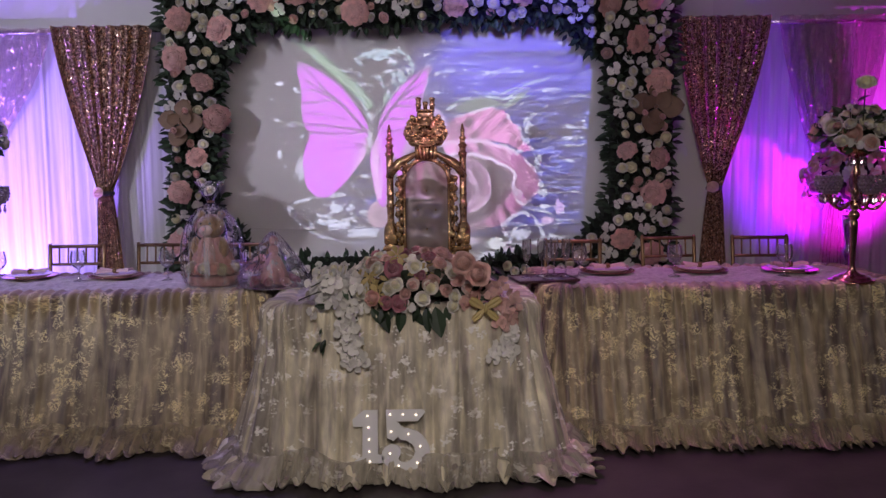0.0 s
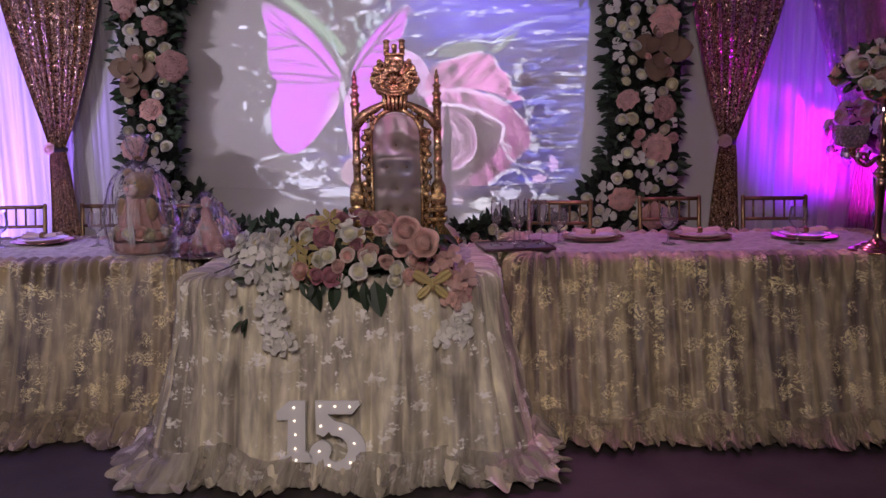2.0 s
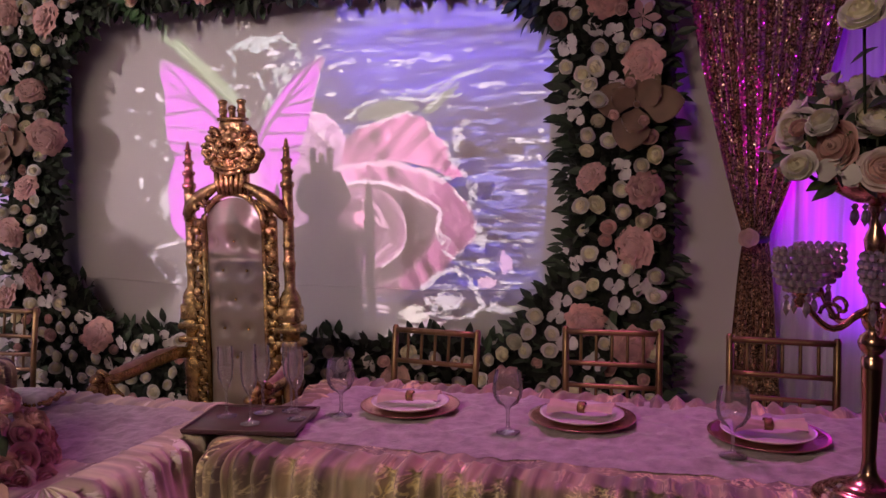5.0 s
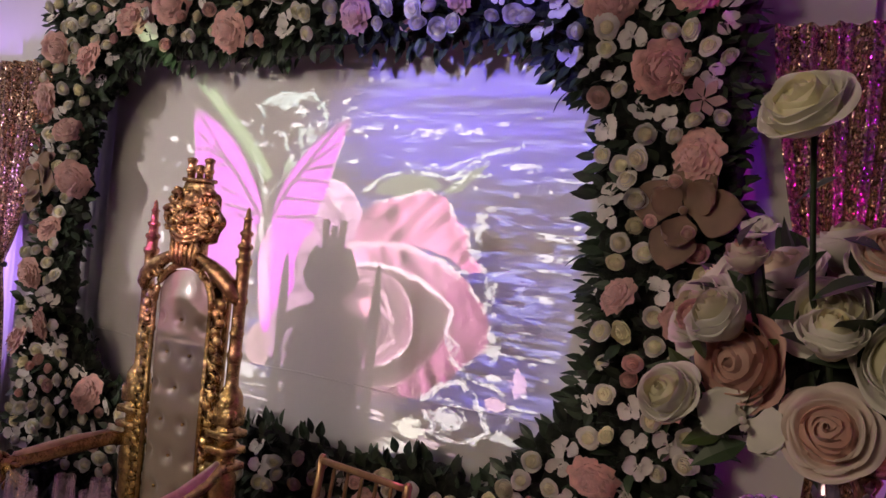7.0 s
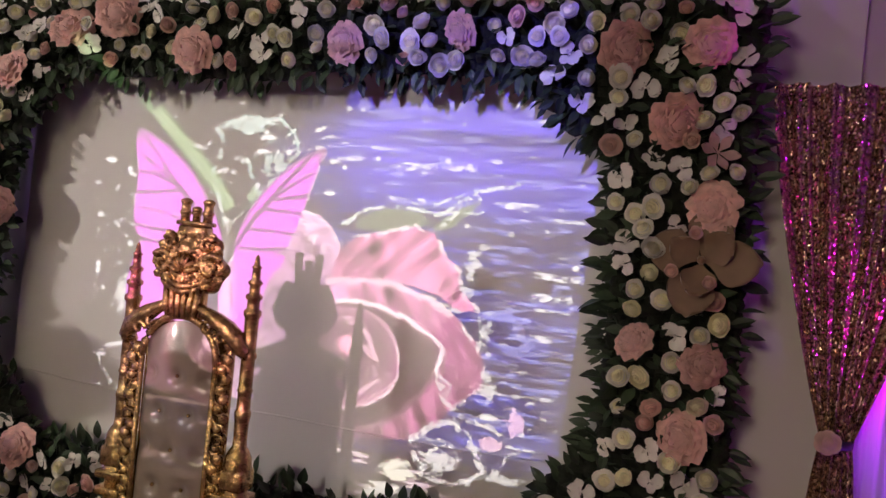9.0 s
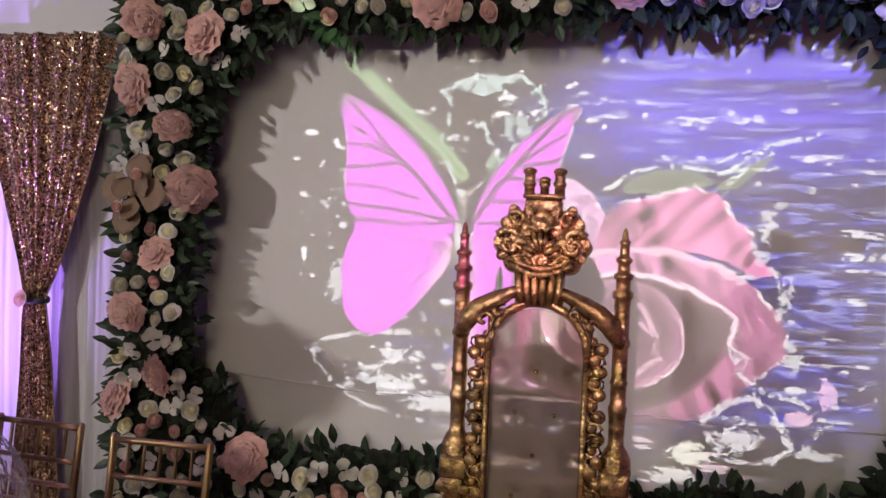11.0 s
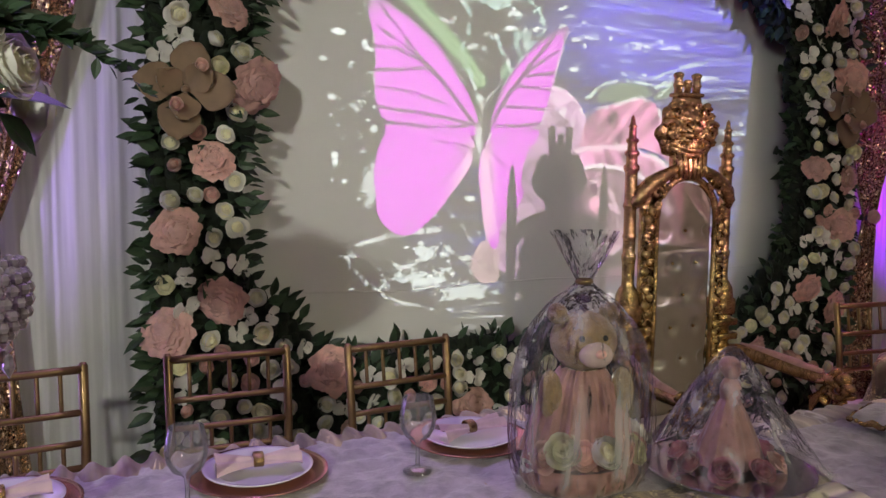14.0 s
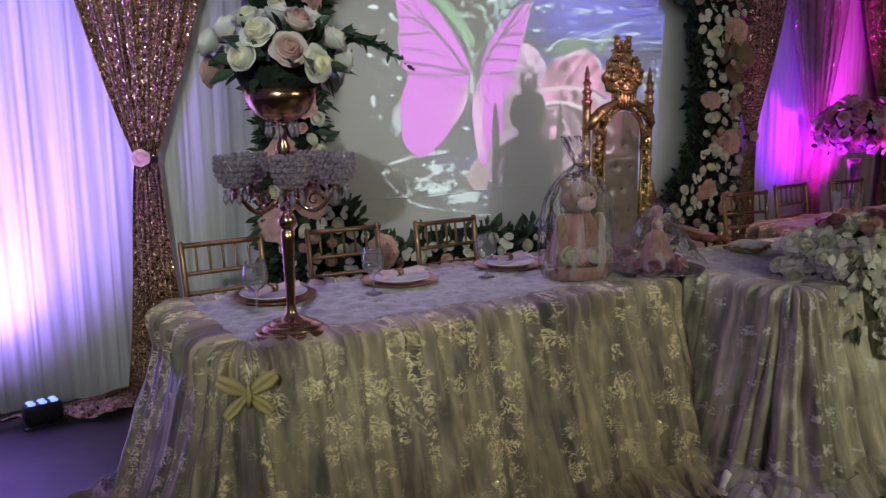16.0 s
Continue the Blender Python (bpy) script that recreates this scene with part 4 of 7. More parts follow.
def flower_mesh(layers, r, seed, centre=0.0, nl=5, nw=6, frill=0.0, shut=0.0, core=True, taper=False):
    """A flower built up of cupped petals round an axis (up), joined at the base. Each ring: count, radius at the base,
    radius at the rim, height, half width in degrees, outward curl; lengths in units of r."""
    rng = random.Random(seed)
    verts, faces = [Vector((0, 0, -0.05 * r))], []
    for count, rb, rt, h, hw, curl in layers:
        off = rng.uniform(0, 6.28)
        for k in range(count):
            a = off + 2 * math.pi * k / count + rng.uniform(-0.15, 0.15)
            top, rim = h * rng.uniform(0.92, 1.08), rt * rng.uniform(0.94, 1.06)
            wave = rng.uniform(0, 6.28)
            first = len(verts)
            for i in range(nl + 1):
                s = i / nl
                for j in range(nw + 1):
                    w = 2 * j / nw - 1
                    e = s * (1 - 0.30 * abs(w) ** 2.6)
                    az = a + radians(hw) * w * (math.sin(math.pi * (0.16 + 0.76 * s)) if taper else 0.45 + 0.55 * math.sin(math.pi * min(0.5, 0.15 + 0.6 * s)))
                    rad = rb + (rim - rb) * (1 - (1 - e) ** 2.3) + 0.03 * w * s
                    rad *= 1 - shut * max(0.0, e - 0.35) ** 2 * 2.2
                    z = top * e
                    if curl and e > 0.6:
                        q = (e - 0.6) / 0.4
                        rad += curl * 0.5 * q * q
                        z -= curl * 0.55 * q ** 3
                    if frill:
                        z += frill * s * s * math.sin(6 * w + wave)
                        rad += frill * s * s * math.cos(5 * w + wave)
                    verts.append(Vector((rad * math.cos(az), rad * math.sin(az), z)) * r)
            for i in range(nl):
                for j in range(nw):
                    q = first + i * (nw + 1) + j
                    faces.append((q, q + 1, q + nw + 2, q + nw + 1))
            faces += [(0, first + j + 1, first + j) for j in range(nw)]
    if core:
        last = layers[-1]
        wide, tall = last[2], max(q[3] for q in layers)
        dome = [(0.001, 0.86), (0.16, 0.86), (0.34, 0.82), (0.54, 0.72), (0.74, 0.54), (0.9, 0.30), (0.7, 0.06), (0.02, -0.04)]
        dv, df = lathe([(x * wide * (1 - 0.45 * shut) * r, z * (0.74 if shut else 1.0) * tall * r) for x, z in dome], 12)
        k = len(verts)
        verts += [Vector(q) for q in dv]
        faces += [tuple(i + k for i in q) for q in df]
    if centre:
        bv, bf = ball(centre * r, (0, 0, 0.10 * r), 8, 5)
        k = len(verts)
        verts += bv
        faces += [tuple(i + k for i in q) for q in bf]
    return verts, faces


def rose_mesh(r, seed, spread, nl=6, nw=8):
    """A rose of overlapping cupped petals; spread 0 is a bud, 1 fully blown. Also gives 1 for each face of the heart, 0 for the rest."""
    rng = random.Random(seed)
    o = spread
    rings = [(2, 0.13, 0.05, 1.02, 125, 0.0), (3, 0.25, 0.15 + 0.05 * o, 1.04, 92, 0.03), (3, 0.38, 0.28 + 0.10 * o, 1.02 - 0.06 * o, 84, 0.07), (4, 0.50, 0.42 + 0.14 * o, 0.99 - 0.10 * o, 70, 0.10 + 0.05 * o),
             (5, 0.60, 0.54 + 0.20 * o, 0.92 - 0.20 * o, 60, 0.13 + 0.07 * o), (5, 0.68, 0.62 + 0.30 * o, 0.80 - 0.32 * o, 54, 0.16 + 0.09 * o)]
    verts, faces, heart = [Vector((0, 0, -0.05 * r))], [], []
    for ring, (count, rm, rt, h, hw, roll) in enumerate(rings):
        start = rng.uniform(0, 6.28)
        for k in range(count):
            a = start + 2 * math.pi * k / count + rng.uniform(-0.2, 0.2)
            top, rim, wave, lean = h * rng.uniform(0.93, 1.06), rt * rng.uniform(0.92, 1.10), rng.uniform(0, 6.28), rng.uniform(-0.06, 0.06)
            rolled = roll * rng.uniform(0.6, 1.5)
            first = len(verts)
            for i in range(nl + 1):
                s = i / nl
                for j in range(nw + 1):
                    w = 2 * j / nw - 1
                    e = s * (1 - 0.24 * abs(w) ** 2.4 + lean * w)
                    rad = (1 - e) ** 2 * 0.10 + 2 * e * (1 - e) * (2 * rm - 0.5 * (0.10 + rim)) + e * e * rim
                    z = top * (1 - max(0.0, 1 - e) ** 1.25)
                    q = max(0.0, (e - 0.72) / 0.28)
                    rad += rolled * 0.55 * q * q + 0.04 * w * s + 0.035 * s * s * math.sin(4 * w + wave)
                    z -= rolled * 0.55 * q ** 2.5 + 0.03 * s * s * math.cos(5 * w + wave)
                    az = a + radians(hw) * w * (0.35 + 0.65 * math.sin(math.pi * min(0.5, 0.12 + 0.6 * s)))
                    verts.append(Vector((rad * math.cos(az), rad * math.sin(az), z)) * r)
            for i in range(nl):
                for j in range(nw):
                    q = first + i * (nw + 1) + j
                    faces.append((q, q + 1, q + nw + 2, q + nw + 1))
                    heart.append(1 if ring < 3 else 0)
            faces += [(0, first + j + 1, first + j) for j in range(nw)]
            heart += [0] * nw
    dome = [(0.001, 0.90), (0.14, 0.90), (0.28, 0.86), (0.40 + 0.06 * o, 0.76 - 0.05 * o), (0.50 + 0.10 * o, 0.60 - 0.14 * o), (0.52 + 0.14 * o, 0.40 - 0.14 * o), (0.30, 0.05), (0.02, -0.04)]
    dv, df = lathe([(x * r, z * r) for x, z in dome], 12)
    k = len(verts)
    verts += [Vector(q) for q in dv]
    faces += [tuple(i + k for i in q) for q in df]
    return verts, faces, heart + [1] * len(df)


def roses(name, count, seed, r, mats, spreads, nl=6, nw=8):
    out = []
    for k in range(count):
        v, f, heart = rose_mesh(r, seed + k, spreads[k % len(spreads)], nl, nw)
        out.append(mesh_of(name, v, f, mats, True, heart))
    return out


ROSE_RINGS = [(2, 0.04, 0.09, 1.0, 110, 0.04), (3, 0.08, 0.18, 1.0, 85, 0.14), (3, 0.11, 0.29, 0.99, 80, 0.22), (4, 0.14, 0.41, 0.95, 66, 0.28), (5, 0.16, 0.54, 0.88, 58, 0.34), (5, 0.18, 0.67, 0.78, 56, 0.38), (6, 0.2, 0.80, 0.62, 48, 0.42)]
TIE_ROSE = mesh_of("tie_rose", *flower_mesh(ROSE_RINGS, 0.045, 5), BLUSH)


def swag(x0, x1, z1, tie, mat, label, seed, y=6.12, spread=0.42):
    """A sequin curtain drawn in by a tieback and falling to a puddle on the floor."""
    rng = random.Random(seed)
    ph = [rng.uniform(0, 6.28) for _ in range(4)]
    tx, tz = tie
    holder = thing("sequin_curtain", (tx, y, 0), label, "curtain", "sequin curtains along the back wall")
    folds = 7

    def f(u, v):
        if v < 0.62:
            k = v / 0.62
            z = z1 + (tz - z1) * k
            ease = k ** 1.55
            left, right = x0 + (tx - 0.052 - x0) * ease, x1 + (tx + 0.052 - x1) * ease
            sag = 0.05 * math.sin(math.pi * k) * (1 if tx > 0.5 * (x0 + x1) else 1)
            left, right = left + sag * 0.3, right - sag * 0.3
        elif v < 0.93:
            k = (v - 0.62) / 0.31
            z = tz * (1 - k) + 0.03 * k
            half = 0.052 + 0.075 * k ** 0.6 + 0.05 * k ** 3
            left, right = tx - half, tx + half
        else:
            k = (v - 0.93) / 0.07
            z = 0.03 + 0.05 * abs(noise.noise(Vector((u * 9, 5 * k, seed)))) + 0.012 * math.sin(u * 40 + 9 * k) * (0.4 + k)
            left, right = tx - 0.18 - spread * k, tx + 0.18 + 0.30 * k
        a = u * folds * 2 * math.pi + ph[0]
        w = math.sin(a + 0.6 * math.sin(1.3 * a + ph[1])) + 0.35 * math.sin(2.7 * a + ph[2])
        tight = 0.5 + 0.5 * abs(min(v, 0.62) / 0.62 - 1)
        yy = -0.026 * w * tight - 0.02 * math.exp(-((v - 0.62) / 0.06) ** 2)
        if v > 0.93:
            yy -= 0.28 * (v - 0.93) / 0.07 * (0.7 + 0.3 * math.sin(u * 9 + ph[3]))
        return (left + (right - left) * u - tx, yy, z)
    v, fc, _ = grid(110, 64, f)
    piece("drape", mesh_of("drape", v, fc, mat), holder)
    ring, rf = lathe([(0.058, -0.016), (0.064, -0.006), (0.064, 0.006), (0.058, 0.016)], 20)
    piece("tieback", mesh_of("tieback", [(p[0], p[1] * 0.75 - 0.012, p[2] + tz) for p in ring], rf, RIBBON), holder)
    piece("flower", TIE_ROSE, holder, pose(-0.03, -0.065, tz + 0.005, 80, 0, -15), "blush fabric rose on the tieback")
    return holder


swag(-2.97, -2.19, 2.52, (-2.614, 1.24), SEQUIN, "rose gold sequin curtain tied with a blush rose", 3, 6.12, 0.72)
swag(1.80, 2.53, 2.53, (2.12, 1.22), SEQUIN, "rose gold sequin curtain tied with a blush rose", 4)
swag(-4.1, -2.99, 2.51, (-3.86, 1.2), NET, "pink sequin net curtain drawn aside", 5, 6.14)
swag(2.62, 3.48, 2.53, (3.08, 1.12), NET, "pink sequin net curtain drawn aside", 6, 6.14)
swag(3.60, 4.5, 2.53, (4.2, 1.22), SEQUIN, "rose gold sequin curtain tied with a blush rose", 7)


# ---- tables ----
def outline(hx, hy, r, n):
    """n points round a rounded rectangle, with their outward normals and the length run so far."""
    pieces, quarter = [], math.pi * r / 2
    lx, ly = 2 * (hx - r), 2 * (hy - r)
    total = 2 * lx + 2 * ly + 4 * quarter
    out = []
    for i in range(n):
        s = total * i / n
        for k, (length, arc) in enumerate(((lx, 0), (quarter, 1), (ly, 0), (quarter, 1), (lx, 0), (quarter, 1), (ly, 0), (quarter, 1))):
            if s <= length or k == 7:
                break
            s -= length
        side = k // 2
        ca, sa = [(1, 0), (0, 1), (-1, 0), (0, -1)][side]
        run, hn = (hx, hy) if side % 2 == 0 else (hy, hx)
        if not arc:
            lxy = (-(run - r) + s, -hn)
            nn = (0, -1)
        else:
            a = -math.pi / 2 + s / r
            lxy = (run - r + r * math.cos(a), -hn + r + r * math.sin(a))
            nn = (math.cos(a), math.sin(a))
        out.append(((lxy[0] * ca - lxy[1] * sa, lxy[0] * sa + lxy[1] * ca), (nn[0] * ca - nn[1] * sa, nn[0] * sa + nn[1] * ca), total * i / n))
    return out, total


def draped_table(centre, hx, hy, flare, mat, label, seed, ruffle=1.0, height=0.755, pool=0.14):
    rng = random.Random(seed)
    holder = thing("draped_table", (*centre, 0), label, "table", "head tables")
    part("tabletop", box((2 * hx - 0.03, 2 * hy - 0.03, 0.03), (0, 0, height - 0.017), 0.006), UNDER, holder)
    for sx in (-1, 1):
        for sy in (-1, 1):
            v, f = tube([(sx * (hx - 0.1), sy * (hy - 0.1), 0), (sx * (hx - 0.1), sy * (hy - 0.1), 0.3), (sx * (hx - 0.1), sy * (hy - 0.1), height - 0.03)], 0.016, 8)
            piece("leg", mesh_of("leg", v, f, BLACK), holder)
    n = 1100
    path, total = outline(hx + flare, hy + flare, 0.09 + flare, n)
    path = [((p[0] - q[0] * flare, p[1] - q[1] * flare), q, w) for p, q, w in path]
    ph = [rng.uniform(0, 6.28) for _ in range(8)]
    rows = [(-0.02 + 0.0025 * w, 0) for w in range(9)] + [(0.02 + 0.90 * w, 1) for w in (0, 0.006, 0.015, 0.028, 0.045)] + [(0.02 + 0.90 * (k / 16), 1) for k in range(1, 17)] + [(0.92 + 0.08 * (k / 10), 2) for k in range(1, 11)]
    verts, uv = [], []
    for t, zone in rows:
        for i in range(n):
            (px, py), (nx, ny), s = path[i]
            mod = 0.35 + 1.3 * abs(noise.noise(Vector((s * 1.7, seed, 0.3))))
            turn = s * math.pi / 0.135 + 3.0 * noise.noise(Vector((s * 2.1, seed, 1)))
            big = mod * (1.4 * abs(math.sin(turn)) ** 0.8 - 0.9) + 0.7 * math.sin(s * 2 * math.pi / 0.47 + ph[2])
            mid = (0.4 + 1.4 * abs(noise.noise(Vector((s * 4.0, seed, 5.0))))) * math.sin(s * 2 * math.pi / 0.07 + 5 * noise.noise(Vector((s * 3.0, seed, 3))))
            wob = s * 2 * math.pi / 0.065 + 6.0 * noise.noise(Vector((s * 4.0, seed, 7)))
            small = math.sin(wob) + 0.6 * noise.noise(Vector((s * 16, seed, 9)))
            fold = math.sin(s * 2 * math.pi / 0.062 + 5 * noise.noise(Vector((s * 3.0, seed, 3)))) * (0.6 + 0.8 * abs(noise.noise(Vector((s * 5, seed, 33)))))
            fold *= ruffle
            if zone == 0:
                k = (t + 0.02) / 0.02
                off, z = -0.105 + 0.108 * k, height + 0.003 + 0.021 * min(1.0, 2.5 * k) * (0.75 + 0.60 * fold + 0.20 * small * k) * (1 - 0.25 * k * k)
            elif zone == 1:
                k = (t - 0.02) / 0.90
                off = 0.012 + flare * k ** 1.35 + (0.009 + 0.024 * k) * big + 0.008 * (0.4 + k) * mid + 0.016 * noise.noise(Vector((s * 14, 2.6 * k, seed))) + 0.012 * noise.noise(Vector((s * 6, 5 * k, seed + 3)))
                gather = math.exp(-((k - 0.05) / 0.10) ** 2)
                off += (0.027 * fold + 0.011 * small) * gather + 0.026 * min(1.0, k / 0.05) ** 0.5
                z = height + (0.010 + 0.006 * fold + 0.003 * small) * math.exp(-k / 0.03) - (height - 0.075) * k ** (1.15 if k < 0.06 else 1.0)
            else:
                k = (t - 0.92) / 0.08
                off = 0.042 + flare + 0.033 * big + 0.011 * mid + pool * k * (0.85 + 0.22 * small + 0.5 * noise.noise(Vector((s * 5, seed, 2)))) + 0.02 * k * math.sin(s * 2 * math.pi / 0.6 + ph[7])
                z = 0.075 * (1 - k) ** 1.6 + 0.010 + 0.020 * k * (1 - 0.25 * k) * (1 + math.sin(wob + 1.9) + 0.8 * noise.noise(Vector((s * 12, t * 60, seed)))) + 0.012 * math.sin(math.pi * k * 2.2) * (1 + mid)
            verts.append((px + nx * off, py + ny * off, max(z, 0.006)))
            uv.append((s, -0.9 * t))
    faces = []
    for j in range(len(rows) - 1):
        for i in range(n):
            a, b = j * n + i, j * n + (i + 1) % n
            faces.append((a, a + n, b + n, b))
    piece("skirt", mesh_of("skirt", verts, faces, mat, True, None, uv), holder)

    # a loose curling frill along the hem, in two tiers
    for tier, (high, reach, wave) in enumerate(((0.150, 0.080, 0.165), (0.090, 0.120, 0.130))):
        m, fv, fu = 2400, [], []
        path2, _t = outline(hx + flare, hy + flare, 0.09 + flare, m)
        for i in range(m):
            (px, py), (nx, ny), s = path2[i]
            a = s * 2 * math.pi / wave + 5 * noise.noise(Vector((s * 2.6, seed, 11 + tier)))
            size = 0.45 + 1.1 * abs(noise.noise(Vector((s * 3.4, seed, 13 + tier))))
            crisp = math.sin(s * 2 * math.pi / 0.021 + 4 * noise.noise(Vector((s * 7, seed, 31))))
            lift, far = noise.noise(Vector((s * 5, seed, 23 + tier))), noise.noise(Vector((s * 2.2, seed, 29 + tier)))
            for r in range(9):
                k = r / 8
                curl = size * k ** 0.7
                off = 0.046 + 0.033 * math.sin(s * 2 * math.pi / 0.47 + ph[2]) + reach * (1 + 0.5 * far) * k ** 1.2 + 0.040 * curl * math.sin(a) + 0.004 * crisp * k + 0.02 * noise.noise(Vector((s * 11, 3 * k, seed + tier)))
                along = 0.024 * curl * math.cos(a + 1.5 * k)
                z = high * (0.75 + 0.4 * lift) * (1 - k) ** 0.8 + 0.012 + 0.025 * curl * (1 + math.sin(a + 0.9)) + 0.010 * noise.noise(Vector((s * 24, k * 4, seed)))
                fv.append((px + nx * off - ny * along, py + ny * off + nx * along, max(z, 0.008)))
                fu.append((s, 0.16 - 0.16 * k))
        ff = [(i * 9 + j, i * 9 + j + 1, (i + 1) % m * 9 + j + 1, (i + 1) % m * 9 + j) for i in range(m) for j in range(8)]
        piece("hem_frill", mesh_of("hem_frill", fv, ff, PALE_FRILL if mat is FLORAL_NET else GOLD_FRILL, True, None, fu), holder)

    def top(u, v):
        x, y = -hx + 2 * hx * u, -hy + 2 * hy * v
        return (x * (1 - 0.015 / hx), y * (1 - 0.015 / hy), height + 0.004 + 0.005 * noise.noise(Vector((x * 9 + seed, y * 9, 0))) * min(1, 12 * min(u, 1 - u, v, 1 - v)))
    v2, f2, _ = grid(300, 60, top)
    piece("top_cloth", mesh_of("top_cloth", v2, f2, mat, True, None, [(p[0], p[1]) for p in v2]), holder)
    return holder


def runner(centre, hx, hy, height, label, seed):
    def f(u, v):
        x, y = -hx + 2 * hx * u, -hy + 2 * hy * v + (0.03 * noise.noise(Vector((u * 14, seed, 2.0 if v < 0.5 else 8.0))) + 0.02 * noise.noise(Vector((u * 45, seed, 1)))) * abs(2 * v - 1)
        e = min(1, 8 * min(v, 1 - v))
        return (x, y, height + 0.006 + e * (0.009 + 0.014 * noise.noise(Vector((x * 13, y * 18, seed))) + 0.005 * noise.noise(Vector((x * 40, y * 40, seed)))))
    v, fc, _ = grid(200, 60, f)
    ob = piece("table_runner", mesh_of("table_runner", v, fc, TULLE), None, pose(*centre, 0))
    return tagged(ob, label, "table runner")


TOP = 0.755
draped_table((-1.89, 4.48), 0.93, 0.39, 0.20, GOLD_LACE, "long table in a gold embroidered gathered net skirt", 11)
draped_table((1.51, 4.48), 0.95, 0.41, 0.20, GOLD_LACE, "long table in a gold embroidered gathered net skirt", 12)
draped_table((-0.20, 4.05), 0.62, 0.42, 0.165, FLORAL_NET, "small front table in a pale flower-strewn net skirt", 13, 0.35)
runner((-1.89, 4.54), 0.86, 0.31, TOP, "lavender crumpled tulle runner on the long table", 1)
runner((1.51, 4.54), 0.88, 0.32, TOP, "lavender crumpled tulle runner on the long table", 2)
runner((-0.20, 4.17), 0.55, 0.26, TOP, "lavender crumpled tulle runner on the front table", 3)


# ---- flowers ----
def leaf_shape(length, width, droop=0.2):
    """A pointed leaf along x with a folded midrib."""
    v, f = [(0, 0, 0)], []
    for k, w in ((0.16, 0.55), (0.38, 1.0), (0.62, 0.88), (0.83, 0.46)):
        z = -droop * length * k * k
        v += [(length * k, -width * 0.5 * w, z + 0.12 * width * w), (length * k, 0, z), (length * k, width * 0.5 * w, z + 0.12 * width * w)]
    v.append((length, 0, -droop * length))
    f += [(0, 2, 1), (0, 3, 2)]
    for k in (1, 4, 7):
        f += [(k, k + 1, k + 4, k + 3), (k + 1, k + 2, k + 5, k + 4)]
    return v, f + [(10, 11, 13), (11, 12, 13)]


def leaves(spots, seed, mat=None, name="leaves", parent=None, label="", up=(0.0, -0.85, 0.5), wide=(0.36, 0.52)):
    """Many leaves in one mesh; spots: place, direction, length."""
    rng = random.Random(seed)
    verts, faces = [], []
    for p, d, length in spots:
        d = Vector(d).normalized()
        side = Vector(up).cross(d)
        side = side.normalized() if side.length > 1e-4 else Vector((1, 0, 0))
        m = Matrix((d, side, d.cross(side))).transposed().to_4x4() @ pose(0, 0, 0, rng.uniform(-45, 45), 0, 0)
        m.translation = p
        v, f = leaf_shape(length, length * rng.uniform(*wide), rng.uniform(0.0, 0.3))
        k = len(verts)
        verts += [m @ Vector(q) for q in v]
        faces += [tuple(i + k for i in q) for q in f]
    ob = piece(name, mesh_of(name, verts, faces, mat or LEAF, False), parent, None, label)
    return tagged(ob, kind="stuff")


PEONY_RINGS = [(4, 0.03, 0.14, 0.80, 70, 0.15), (6, 0.07, 0.28, 0.82, 48, 0.25), (7, 0.10, 0.42, 0.76, 40, 0.3), (8, 0.13, 0.56, 0.66, 36, 0.34), (9, 0.16, 0.70, 0.52, 32, 0.36), (9, 0.18, 0.84, 0.34, 30, 0.36)]
BLOSSOM_RINGS = [(3, 0.05, 1.0, 0.22, 40, 0.1), (2, 0.05, 1.0, 0.30, 60, 0.12), (3, 0.04, 0.30, 0.42, 34, 0.1)]


def kinds(rings, r, mat, name, count, seed, centre=0.0, frill=0.0, n=(5, 5), shut=0.0, core=True):
    return [mesh_of(name, *flower_mesh(rings, r, seed + k, centre, n[0], n[1], frill, shut, core, not core), mat) for k in range(count)]


FINE = (10, 14)
F_CREAM = roses("cream_rose", 6, 20, 0.048, [WHITE, CREAM], (0.0, 0.25, 0.45), 5, 6) + roses("cream_rose", 2, 28, 0.048, [CREAM, CREAM], (0.2, 0.4), 5, 6)
F_CREAM2 = roses("open_cream_rose", 3, 30, 0.046, [WHITE, CREAM], (0.6, 0.8, 1.0), 5, 6)
F_WHITE = kinds(BLOSSOM_RINGS, 0.050, WHITE, "white_blossom", 4, 40, 0.12, 0.05, (5, 5), 0.0, False)
F_PINK = kinds(PEONY_RINGS, 0.100, PINK, "pink_peony", 4, 50, 0, 0.06, (5, 6))
F_BLUSH = roses("blush_rose", 3, 60, 0.042, [BLUSH, PINK], (0.1, 0.4, 0.6), 5, 6)
F_BLUSH2 = roses("open_blush_rose", 3, 70, 0.048, [BLUSH, PINK], (0.5, 0.7, 0.9), 5, 6)
F_BIG = roses("large_white_rose", 4, 80, 0.056, [WHITE, CREAM], (0.35, 0.55, 0.75, 0.15), *FINE)
F_BIG_BLUSH = roses("large_blush_rose", 3, 90, 0.056, [ROSE_WHITE, PINK], (0.85, 0.5, 0.2), *FINE)
F_PLUM = roses("plum_rose", 2, 95, 0.048, [PLUM, PLUM], (0.4, 0.7), 5, 7)
F_PINK_ROSE = roses("dusty_pink_rose", 3, 97, 0.058, [PINK, PINK], (0.5, 0.7, 0.9), 6, 8)
F_YELLOW = kinds([(6, 0.05, 0.95, 0.45, 24, 0.25)], 0.062, YELLOW, "yellow_lily", 2, 93, 0.1, 0.02, (6, 5), 0.0, False)
